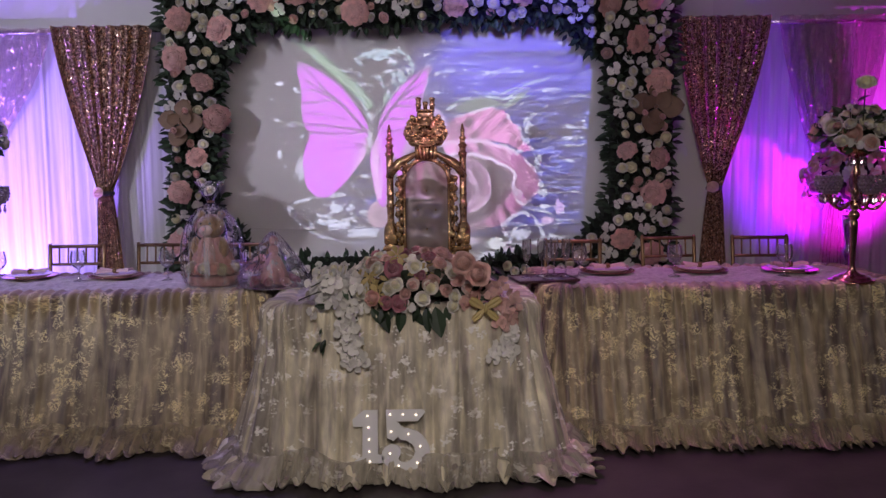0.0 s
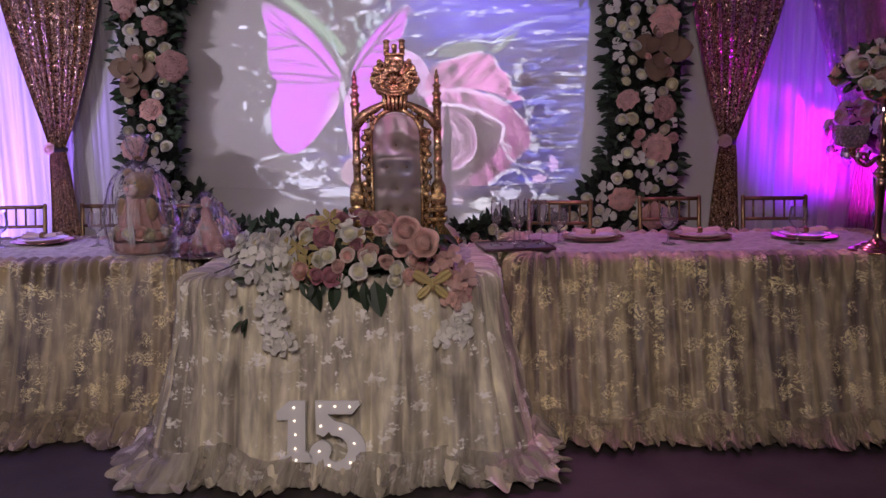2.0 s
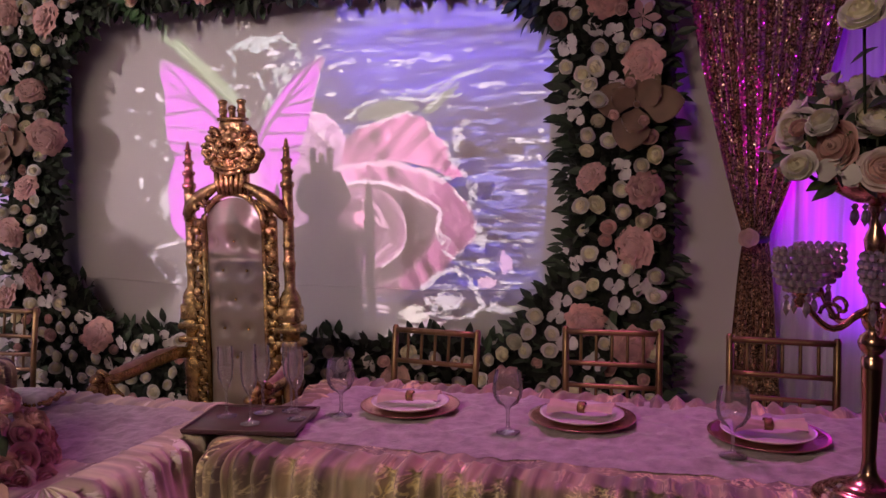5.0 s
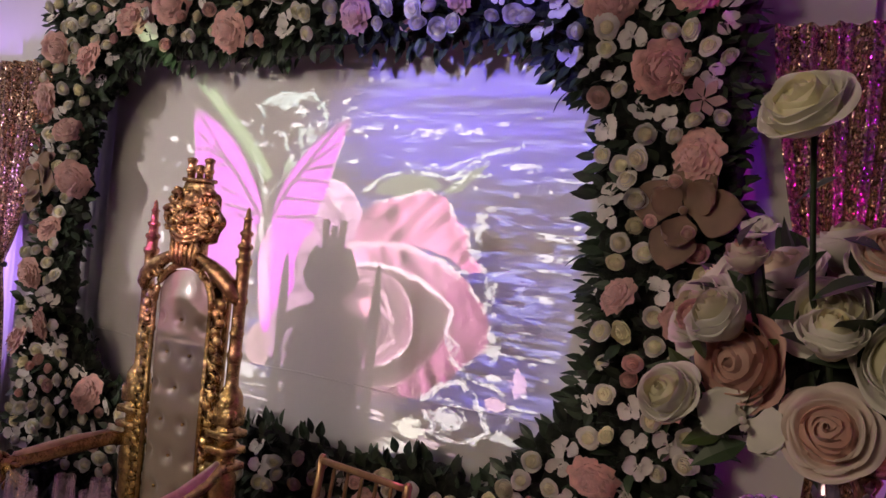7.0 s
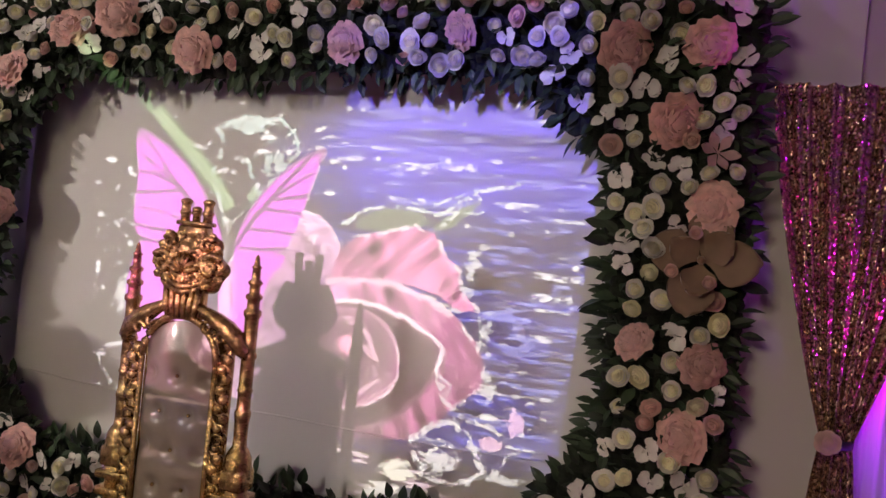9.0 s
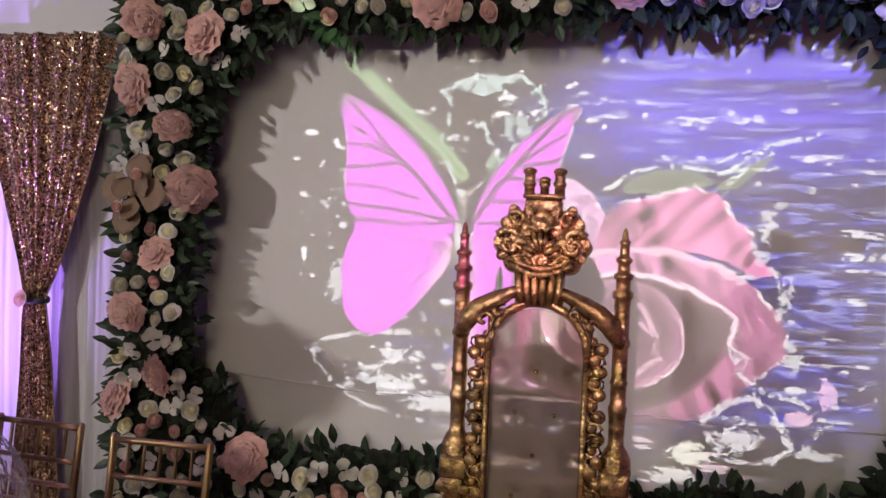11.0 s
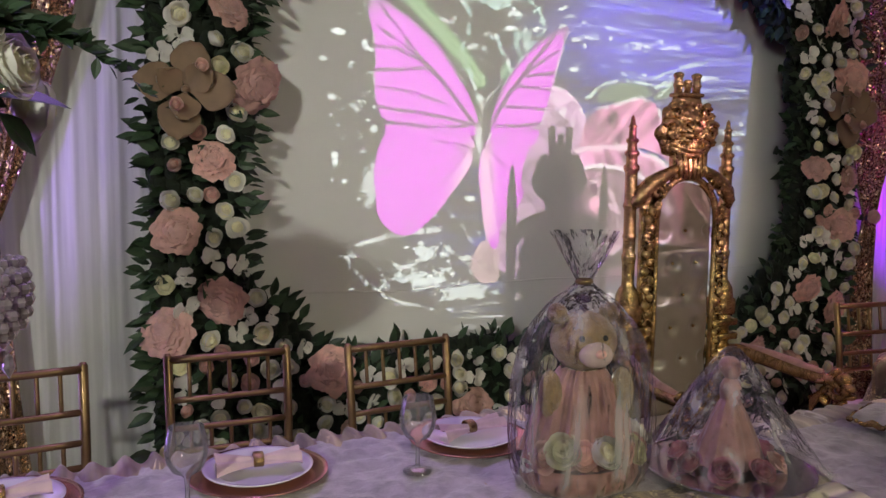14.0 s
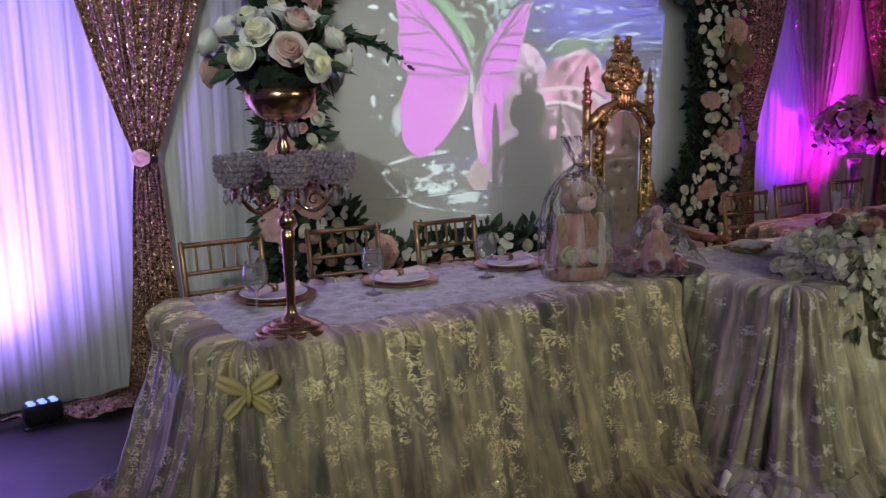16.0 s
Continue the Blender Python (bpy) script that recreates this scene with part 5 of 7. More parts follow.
F_BLUSH_ORCHID = kinds([(3, 0.03, 0.95, 0.3, 34, 0.1), (2, 0.03, 1.0, 0.4, 58, 0.08)], 0.048, BLUSH, "blush_orchid", 2, 114, 0.10, 0.04, (5, 6), 0.0, False)
F_ORCHID = kinds([(3, 0.03, 0.95, 0.16, 26, 0.1), (2, 0.03, 1.0, 0.26, 58, 0.08), (2, 0.02, 0.26, 0.40, 40, 0.1)], 0.046, WHITE, "white_orchid", 3, 110, 0.10, 0.03, (5, 6), 0.0, False)
TAN_LILY = mesh_of("tan_lily", *flower_mesh([(4, 0.03, 1.0, 0.16, 42, 0.2), (3, 0.02, 0.62, 0.34, 50, 0.15)], 0.165, 99, 0.09, 9, 8, 0.03, 0.0, False, True), TAN)
PINK_LILY = mesh_of("pink_lily", *flower_mesh([(6, 0.05, 0.9, 0.5, 27, 0.2)], 0.075, 101, 0.1, 5, 5, 0.0, 0.0, False, True), BLUSH)


def facing(p, d, spin):
    """A flower's pose: its axis along d."""
    return Matrix.Translation(p) @ Vector(d).to_track_quat("Z", "Y").to_matrix().to_4x4() @ pose(0, 0, 0, 0, 0, spin)


# ---- the flower frame round the screen ----
FX0, FX1, FZ0, FZ1 = -2.08, 1.76, 0.04, 2.83
IX0, IX1, IZ0, IZ1, CUT = -1.66, 1.24, 0.72, 2.47, 0.34


def frame_depth(x, z):
    """How far a point lies inside the ring of flowers (negative: outside it)."""
    outer = min(x - FX0, FX1 - x, z - FZ0, FZ1 - z)
    hole = min(x - IX0, IX1 - x, z - IZ0, IZ1 - z)
    for cx, cz, sx, sz in ((IX0, IZ1, 1, -1), (IX1, IZ1, -1, -1), (IX0, IZ0, 1, 1), (IX1, IZ0, -1, 1)):
        hole = min(hole, ((x - cx) * sx + (z - cz) * sz - CUT) * 0.707)
    bulge = 0.05 * noise.noise(Vector((x * 2.6, z * 2.6, 4.0)))
    return min(outer, -hole + bulge)


flower_frame = thing("flower_frame", (0, 6.0, 0), "frame of silk roses and peonies with dark leaves", "flower frame")
# lumpy near-black backing of small balls behind the flowers
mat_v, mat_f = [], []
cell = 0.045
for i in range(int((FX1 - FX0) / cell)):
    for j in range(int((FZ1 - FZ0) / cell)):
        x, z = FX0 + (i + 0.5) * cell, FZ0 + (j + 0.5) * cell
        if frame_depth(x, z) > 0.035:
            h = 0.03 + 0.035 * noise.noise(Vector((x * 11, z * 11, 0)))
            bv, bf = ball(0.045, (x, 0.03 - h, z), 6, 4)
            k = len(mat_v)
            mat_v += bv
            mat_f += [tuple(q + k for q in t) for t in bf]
backing = piece("leaf_mat", mesh_of("leaf_mat", mat_v, mat_f, DARK_FILL), flower_frame)
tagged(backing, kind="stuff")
foot = bmesh.new()
for x in (-1.9, 1.5):
    box((0.05, 0.05, 2.7), (x, 0.12, 1.35), 0.004, foot)
box((3.7, 0.05, 0.05), (-0.2, 0.12, 2.7), 0.004, foot)
part("stand", foot, BLACK, flower_frame)

rng = random.Random(77)
placed = []


def set_flower(me, x, z, r, y=None, d=None, name=None):
    d = d or (rng.uniform(-0.65, 0.65), -1.0, rng.uniform(-0.5, 0.7))
    yy = (-0.075 + rng.uniform(-0.035, 0.02)) if y is None else y
    s = rng.uniform(0.78, 1.12)
    piece(name or me.name.split(".")[0], me, flower_frame, facing((x, yy, z), d, rng.uniform(0, 360)) @ Matrix.Diagonal((s, s, s, 1)))
    placed.append((x, z, r))


for x, z in ((-1.957, 2.237), (-1.776, 2.05), (-1.68, 1.80), (-1.837, 1.50), (-1.97, 1.25), (-1.80, 0.98), (-2.0, 0.86), (-1.93, 2.52), (-1.62, 2.44),
             (1.458, 2.334), (1.63, 2.02), (1.398, 1.506), (1.63, 1.459), (1.60, 1.194), (1.37, 0.86), (1.56, 2.62), (1.58, 0.74), (1.25, 2.60), (0.98, 0.55),
             (-1.30, 2.64), (-0.62, 2.56), (0.12, 2.60), (0.62, 2.66), (-1.38, 0.66), (-0.72, 0.42), (0.42, 0.50), (-1.05, 2.72), (1.28, 0.42)):
    set_flower(rng.choice(F_PINK), x, z, 0.095, -0.085)
for x, z, s in ((-1.93, 1.76, 1.0), (1.60, 1.83, 1.12)):
    piece("tan_lily", TAN_LILY, flower_frame, facing((x, -0.12, z), (-0.1, -1, 0.1), 25) @ Matrix.Diagonal((s, s, s, 1)), "large tan velvet lily")
    placed.append((x, z, 0.12))
set_flower(PINK_LILY, 1.62, 2.221, 0.06, -0.1)
for x, z in ((-1.88, 1.84), (-1.97, 1.70), (1.57, 1.92), (1.63, 1.75), (1.50, 1.78)):
    piece("blush_rose", F_BLUSH[1], flower_frame, facing((x, -0.17, z), (0.1, -1, 0.2), 40) @ Matrix.Diagonal((0.7, 0.7, 0.7, 1)))
tries = 0
while tries < 14000:
    tries += 1
    x, z = rng.uniform(FX0, FX1), rng.uniform(0.25, FZ1)
    deep = frame_depth(x, z)
    if deep < 0.06:
        continue
    pick = rng.random()
    r = 0.050
    if any((x - a) ** 2 + (z - b) ** 2 < (0.74 * (r + c)) ** 2 for a, b, c in placed):
        continue
    if len(placed) > 520:
        break
    if pick < 0.46:
        set_flower(rng.choice(F_CREAM), x, z, r)
    elif pick < 0.62:
        set_flower(rng.choice(F_CREAM2), x, z, r)
    elif pick < 0.86:
        set_flower(rng.choice(F_WHITE), x, z, r)
    else:
        set_flower(rng.choice(F_BLUSH), x, z, r)
spots = []
while len(spots) < 4300:
    x, z = rng.uniform(FX0 - 0.02, FX1 + 0.02), rng.uniform(0.03, FZ1 + 0.02)
    deep = frame_depth(x, z)
    if deep < 0.0 or (deep > 0.12 and rng.random() < 0.45):
        continue
    e = 0.02
    grad = Vector((frame_depth(x + e, z) - frame_depth(x - e, z), 0, frame_depth(x, z + e) - frame_depth(x, z - e)))
    outw = -grad.normalized() if grad.length > 1e-6 else Vector((0, 0, 1))
    edge = max(0.0, 1 - deep / 0.12)
    d = outw * (0.3 + 0.9 * edge) + Vector((rng.uniform(-1, 1), rng.uniform(-1.2, -0.1), rng.uniform(-0.8, 0.8))) * (0.9 - 0.35 * edge)
    spots.append(((x, rng.uniform(-0.07, 0.05), z), d, rng.uniform(0.055, 0.105)))
leaves(spots, 8, None, "leaves", flower_frame, "dark green silk leaves")


# ---- throne ----
def throne(at):
    t = thing("throne_chair", (*at, 0), "tall carved gold throne chair with cream tufted back", "throne")
    post = [(0.034, 0.0), (0.034, 0.06), (0.028, 0.08), (0.028, 0.44), (0.036, 0.46), (0.036, 0.50), (0.044, 0.52), (0.046, 0.62), (0.050, 0.64), (0.050, 0.70), (0.040, 0.72), (0.038, 0.84),
            (0.050, 0.855), (0.050, 0.875), (0.042, 0.885), (0.046, 0.92), (0.050, 0.96), (0.046, 1.00), (0.034, 1.025), (0.026, 1.035), (0.024, 1.06), (0.025, 1.12), (0.029, 1.145), (0.029, 1.155),
            (0.024, 1.165), (0.024, 1.22), (0.028, 1.23), (0.024, 1.24), (0.024, 1.335), (0.029, 1.345), (0.029, 1.355), (0.024, 1.365), (0.024, 1.46), (0.025, 1.48), (0.031, 1.49), (0.031, 1.505), (0.022, 1.512),
            (0.022, 1.54), (0.029, 1.548), (0.029, 1.558), (0.019, 1.566), (0.018, 1.59), (0.025, 1.598), (0.025, 1.606), (0.015, 1.614), (0.014, 1.65), (0.018, 1.656), (0.011, 1.664), (0.007, 1.69), (0.0005, 1.70)]
    for s in (-1, 1):
        v, f = lathe(post, 16)
        k = piece("spire_post", mesh_of("spire_post", v, f, GOLD), t, pose(s * 0.247, 0, 0))
        for z in (0.74, 0.80, 0.86):
            part("moulding", box((0.108, 0.108, 0.03), (0, 0, z), 0.008), GOLD, k)
        part("block", box((0.092, 0.092, 0.075), (0, 0, 0.925), 0.012), GOLD, k)
    # tufted back
    half, zb, za = 0.142, 0.46, 1.30

    def back(u, v):
        x = -half + 2 * half * u
        top = za + math.sqrt(max(0.0, half ** 2 - (x * 0.94) ** 2))
        z = zb + (top - zb) * v
        puff = 0.028 * (1 - (2 * u - 1) ** 4) * min(1, 8 * v, 8 * (1 - v) + 0.1)
        tuft = 0
        for row in range(6):
            for c in ((-0.06, 0.06) if row % 2 == 0 else (-0.11, 0.0, 0.11)):
                q = ((x - c) ** 2 + (z - 0.60 - 0.13 * row) ** 2)
                tuft += 0.020 * math.exp(-q / 0.0006) + 0.006 * math.exp(-q / 0.004)
        return (x, -0.03 - puff + tuft, z)
    v, f, _ = grid(44, 110, back)
    up = piece("back_cushion", mesh_of("back_cushion", v, f, UPHOLSTERY), t, None, "cream leather back with button tufts")
    for row in range(6):
        for c in ((-0.06, 0.06) if row % 2 == 0 else (0.0,)):
            bv, bf = ball(0.007, (c, -0.042, 0.60 + 0.13 * row), 8, 5)
            piece("button", mesh_of("button", bv, bf, GOLD), up)
    part("back_board", box((0.36, 0.03, 0.92), (0, 0.02, 0.90), 0.01), GOLD, t)
    rr = random.Random(3)
    # carved side frames: a plain bead beside a run of scrolls
    for s in (-1, 1):
        v, f = tube([(s * 0.150, -0.035, 0.46), (s * 0.150, -0.045, 0.9), (s * 0.150, -0.045, 1.32)], 0.010, 8)
        rail = piece("side_frame", mesh_of("side_frame", v, f, GOLD), t)
        lump = []
        for k in range(26):
            z = 0.48 + k * 0.034
            a = 1 if k % 2 else -1
            lump.append(ball(0.016 + 0.006 * rr.random(), (s * 0.182 + a * 0.010, -0.03 - 0.012 * rr.random(), z), 8, 5, (1.2, 0.9, 1.15)))
            curl = [(s * 0.182 + 0.024 * math.cos(q * 0.9 + k), -0.045, z + 0.018 * math.sin(q * 0.9 + k)) for q in range(6)]
            lump.append(tube(curl, lambda w: 0.007 * (1 - 0.5 * w), 6))
        v, f = join(*lump)
        piece("carving", mesh_of("carving", v, f, GOLD), rail)
        arch = [(s * (0.152 * math.cos(a)), -0.045, 1.31 + 0.152 * math.sin(a)) for a in np.linspace(0, math.pi / 2, 10)]
        v, f = tube(arch, 0.014, 8)
        piece("arch", mesh_of("arch", v, f, GOLD), t)
        sh = [(s * 0.247, -0.01, 1.345), (s * 0.236, -0.03, 1.37), (s * 0.215, -0.035, 1.405), (s * 0.18, -0.04, 1.435), (s * 0.135, -0.045, 1.462), (s * 0.085, -0.05, 1.488), (s * 0.055, -0.05, 1.500)]
        v, f = tube(sh, lambda w: 0.018 + 0.016 * math.sin(math.pi * min(1, w * 1.15)), 10)
        piece("shoulder_scroll", mesh_of("shoulder_scroll", v, f, GOLD), t)
        for q in range(2):
            spiral = [(s * (0.165 - 0.05 * q) + 0.030 * (1 - w) * math.cos(6 * w + q), -0.06, 1.40 + 0.03 * q + 0.030 * (1 - w) * math.sin(6 * w + q)) for w in np.linspace(0, 0.9, 14)]
            v, f = tube(spiral, 0.009, 6)
            piece("scroll", mesh_of("scroll", v, f, GOLD), t)
    # crest: leafy lumps, a fluted shield and a crown
    bits = []
    # the body of the crest: a broad lobed relief

    def relief(u, v):
        a = 2 * math.pi * u
        lobe = 1 + 0.07 * math.cos(8 * a) + 0.05 * math.cos(5 * a + 1.5708)
        x, z = 0.142 * v * lobe * math.cos(a), 1.638 + 0.118 * v * lobe * math.sin(a)
        bulk = 0.055 * math.sqrt(max(0.0, 1 - v ** 3))
        lump = 0.022 * noise.noise(Vector((abs(x) * 34, 3.0, z * 34))) + 0.010 * noise.noise(Vector((abs(x) * 80, 1.0, z * 80)))
        return (x, -0.012 - bulk - lump * (1 - v ** 6), z)
    v, f, _ = grid(96, 26, relief, True)
    crest = piece("crest", mesh_of("crest", v, f, GOLD), t, None, "carved gold leaf crest")
    part("crest_back", box((0.20, 0.03, 0.18), (0, 0.0, 1.64), 0.012), GOLD, t)
    part("top_panel", box((0.33, 0.03, 0.12), (0, 0.018, 1.372), 0.01), GOLD, t)
    part("shield", box((0.150, 0.05, 0.125), (0, -0.03, 1.512), 0.015), GOLD, t)

    def blade(x, z, ang, ln, wd, y=-0.03):
        """A fat carved leaf lying on the crest, pointing along ang."""
        v, f = ball(1.0, (0, 0, 0), 10, 8, (ln, 0.018, wd))
        out = []
        for q in v:
            q = Vector(q)
            q.y -= 0.018 * (q.x / ln) ** 2 - 0.01 * math.cos(6 * q.z / wd) * 0.4
            out.append(Vector((x + q.x * math.cos(ang) - q.z * math.sin(ang), y + q.y, z + q.x * math.sin(ang) + q.z * math.cos(ang))))
        return out, f
    for s in (-1, 1):
        for x, z, turns, rad, th in ((0.098, 1.640, 8.0, 0.044, 0.013), (0.076, 1.712, 7.0, 0.028, 0.010), (0.060, 1.578, 7.0, 0.030, 0.011)):
            sp = [(s * (x + rad * (1 - 0.85 * w) * math.cos(turns * w + 0.6)), -0.052 - 0.012 * w, z + rad * (1 - 0.85 * w) * math.sin(turns * w + 0.6)) for w in np.linspace(0, 1, 22)]
            bits.append(tube(sp, lambda w, th=th: th * (1 - 0.45 * w), 8))
        for x, z, a, ln, wd in ((0.115, 1.70, 0.9, 0.040, 0.020), (0.140, 1.645, 0.1, 0.030, 0.020), (0.095, 1.745, 1.2, 0.034, 0.016), (0.045, 1.745, 1.5, 0.036, 0.018), (0.130, 1.60, -0.5, 0.030, 0.016), (0.05, 1.67, 0.7, 0.045, 0.020)):
            bits.append(blade(s * x * 0.9, 1.64 + (z - 1.64) * 0.9, a if s > 0 else math.pi - a, ln * 0.72, wd * 1.2))
    for k in range(7):
        a = math.pi * (k + 0.5) / 7
        bits.append(tube([(0.008 * math.cos(a), -0.07, 1.615), (0.030 * math.cos(a), -0.085, 1.615 + 0.035 * math.sin(a)), (0.052 * math.cos(a), -0.06, 1.615 + 0.065 * math.sin(a))], lambda w: 0.006 + 0.007 * w, 7))
    for k in range(2):
        sw = [(-0.10 + 0.20 * w, -0.075 + 0.03 * abs(2 * w - 1), 1.600 - 0.018 * k - 0.035 * math.sin(math.pi * w)) for w in np.linspace(0, 1, 11)]
        bits.append(tube(sw, lambda w: 0.008 + 0.006 * abs(math.sin(9 * w)), 7))
    for v, f in bits:
        piece("carved_leaf", mesh_of("carved_leaf", v, f, GOLD), crest)
    for k in range(6):
        x = -0.060 + 0.024 * k
        v, f = tube([(x * 0.85, -0.058, 1.452 + 0.005 * abs(k - 2.5)), (x, -0.064, 1.50), (x * 1.1, -0.058, 1.565)], 0.0125, 8)
        piece("flute", mesh_of("flute", v, f, GOLD), crest)
    crown = part("crown", box((0.115, 0.06, 0.048), (0, -0.018, 1.757), 0.014), GOLD, crest)
    part("crown_band", box((0.125, 0.068, 0.016), (0, -0.018, 1.785), 0.006), GOLD, crest)
    for x, h, r in ((-0.046, 1.872, 0.0165), (0.0, 1.845, 0.014), (0.046, 1.872, 0.0165)):
        v, f = lathe([(0.0005, 1.778), (r, 1.778), (r, 1.812), (r * 1.25, 1.82), (r * 1.25, 1.826), (r, 1.832), (r, h - 0.020), (r * 1.28, h - 0.014), (r * 1.28, h - 0.006), (r * 0.7, h), (0.0005, h + 0.002)], 12)
        piece("crown_point", mesh_of("crown_point", [(q[0] + x, q[1] - 0.02, q[2]) for q in v], f, GOLD), t)
    # seat, apron, arms and legs
    def cushion(u, v):
        x, y = -0.30 + 0.60 * u, -0.56 + 0.54 * v
        e = min(1, 9 * min(u, 1 - u)) * min(1, 9 * min(v, 1 - v))
        return (x, y, 0.455 + 0.065 * math.sqrt(max(e, 0)))
    v, f, _ = grid(26, 26, cushion)
    piece("seat_cushion", mesh_of("seat_cushion", v, f, SEAT_PAD), t)
    part("seat_frame", box((0.64, 0.58, 0.09), (0, -0.29, 0.41), 0.015), GOLD, t)
    part("lower_back", box((0.42, 0.04, 0.12), (0, 0.0, 0.46), 0.01), GOLD, t)
    for s in (-1, 1):
        path = [(s * 0.25, 0.0, 0.735), (s * 0.29, -0.08, 0.745), (s * 0.335, -0.2, 0.725), (s * 0.36, -0.32, 0.705), (s * 0.365, -0.42, 0.70), (s * 0.36, -0.48, 0.705)]
        v, f = tube(path, lambda w: 0.024 + 0.008 * math.sin(4 * w), 10)
        arm = piece("armrest", mesh_of("armrest", v, f, GOLD), t)
        # a volute and leaves at the front of the arm, a padded rest on top
        volute = [(s * 0.36, -0.485 - 0.050 * (1 - 0.85 * w) * math.sin(8.5 * w), 0.675 + 0.050 * (1 - 0.85 * w) * math.cos(8.5 * w)) for w in np.linspace(0, 1, 26)]
        v, f = tube(volute, lambda w: 0.021 * (1 - 0.5 * w), 8)
        piece("volute", mesh_of("volute", v, f, GOLD), arm)
        for k in range(10):
            tilt = 0.63 * k
            out = [Vector((s * (0.36 + 0.018 * math.sin(3 * k)), -0.485 - 0.060 * math.sin(tilt), 0.675 + 0.060 * math.cos(tilt)))]
            lv, lf = ball(1.0, (0, 0, 0), 8, 6, (0.026, 0.012, 0.022))
            turn = pose(*out[0], -math.degrees(tilt), 0, 12 * math.sin(5 * k))
            piece("carved_leaf", mesh_of("carved_leaf", [turn @ Vector(p) for p in lv], lf, GOLD), arm)
        pad = [Vector(p) + Vector((0, 0, 0.024)) for p in path[1:5]]
        v, f = tube(pad, lambda w: 0.020 * math.sin(math.pi * (0.12 + 0.76 * w)) ** 0.6, 10)
        piece("arm_pad", mesh_of("arm_pad", v, f, DRESS), arm, None, "dull pink padded arm rest")
        v, f = tube([(s * 0.36, -0.46, 0.69), (s * 0.345, -0.40, 0.62), (s * 0.30, -0.42, 0.54), (s * 0.29, -0.50, 0.45)], 0.022, 10)
        piece("arm_support", mesh_of("arm_support", v, f, GOLD), t)
        v, f = tube([(s * 0.28, -0.54, 0.40), (s * 0.31, -0.57, 0.28), (s * 0.29, -0.55, 0.12), (s * 0.31, -0.58, 0.0)], lambda w: 0.036 - 0.014 * w, 10)
        piece("front_leg", mesh_of("front_leg", v, f, GOLD), t)
    return t


throne((-0.10, 5.33))


# ---- gold banquet chairs ----
def chair(m):
    c = new("banquet_chair")
    c.matrix_basis = m
    tagged(c, "gold wooden banquet chair with slim spindle back", "chair", "chairs behind the long tables")

    def bar(name, a, b, r):
        a, b = Vector(a), Vector(b)
        ring = []
        for k in range(5):
            w = k / 4
            ring.append(a.lerp(b, w))
        v, f = tube(ring, r, 8)
        return piece(name, mesh_of(name, v, f, GOLD_PAINT), c)
    hw = 0.178
    for s in (-1, 1):
        v, f = tube([(s * 0.17, 0.0, 0.0), (s * 0.172, 0.0, 0.44), (s * 0.176, 0.02, 0.70), (s * hw, 0.05, 0.915), (s * hw, 0.052, 0.925)], lambda w: 0.0135 if w < 0.95 else 0.008, 8)
        piece("back_leg", mesh_of("back_leg", v, f, GOLD_PAINT), c)
        bar("front_leg", (s * 0.19, -0.38, 0), (s * 0.185, -0.37, 0.44), 0.013)
        bar("stretcher", (s * 0.17, 0, 0.2), (s * 0.19, -0.38, 0.2), 0.008)
    for k, (z, y) in enumerate(((0.905, 0.048), (0.785, 0.031), (0.70, 0.02), (0.63, 0.014))):
        bar("back_rail", (-hw, y, z), (hw, y, z), 0.010 if k else 0.012)
    for k in range(5):
        x = -0.118 + 0.059 * k
        bar("spindle", (x, 0.031, 0.785), (x, 0.048, 0.905), 0.0062)
    for k in range(5):
        x = -0.118 + 0.059 * k
        bar("lower_spindle", (x, 0.014, 0.63), (x, 0.02, 0.70), 0.0062)
    bar("stretcher", (-0.19, -0.38, 0.24), (0.19, -0.38, 0.24), 0.008)
    part("seat", box((0.39, 0.40, 0.035), (0, -0.19, 0.445), 0.012), GOLD_PAINT, c)
    part("seat_pad", box((0.37, 0.38, 0.04), (0, -0.19, 0.482), 0.018), CHINA, c, "white seat pad")
    return c


first_chair = chair(pose(-2.475, 5.24, 0, 0, 0, 4))
for x, y, turn in ((-1.895, 5.26, -2), (-1.352, 5.20, 3), (0.86, 5.12, -8), (1.54, 5.26, 2), (2.14, 5.22, -4)):
    copy_thing(first_chair, pose(x, y, 0, 0, 0, turn))


# ---- place settings ----
def on_table(name, meshes, at, label, category, group, turn=0.0):
    t = thing(name, at, label, category, group, turn)
    for part_name, me in meshes:
        piece(part_name, me, t)
    return t


ch_v, ch_f = lathe([(0.002, 0.004), (0.10, 0.004), (0.125, 0.008), (0.150, 0.014), (0.158, 0.018), (0.158, 0.021), (0.148, 0.018), (0.122, 0.012), (0.10, 0.009), (0.002, 0.009)], 40)
CHARGER_ME = mesh_of("charger", ch_v, ch_f, CHARGER)
pl_v, pl_f = lathe([(0.002, 0.010), (0.075, 0.010), (0.09, 0.014), (0.118, 0.026), (0.124, 0.030), (0.124, 0.032), (0.116, 0.030), (0.088, 0.019), (0.074, 0.015), (0.002, 0.015)], 40)
PLATE_ME = mesh_of("plate", pl_v, pl_f, CHINA)
nv, nf, _ = grid(30, 16, lambda u, v: ((u - 0.5) * 0.19, (v - 0.5) * (0.035 + 0.075 * abs(2 * u - 1) ** 1.2), 0.032 + 0.012 * abs(math.sin(v * 9 + u * 2)) * (0.4 + abs(2 * u - 1)) + 0.016 * (1 - (2 * v - 1) ** 2)))
NAPKIN_ME = mesh_of("napkin", nv, nf, NAPKIN)
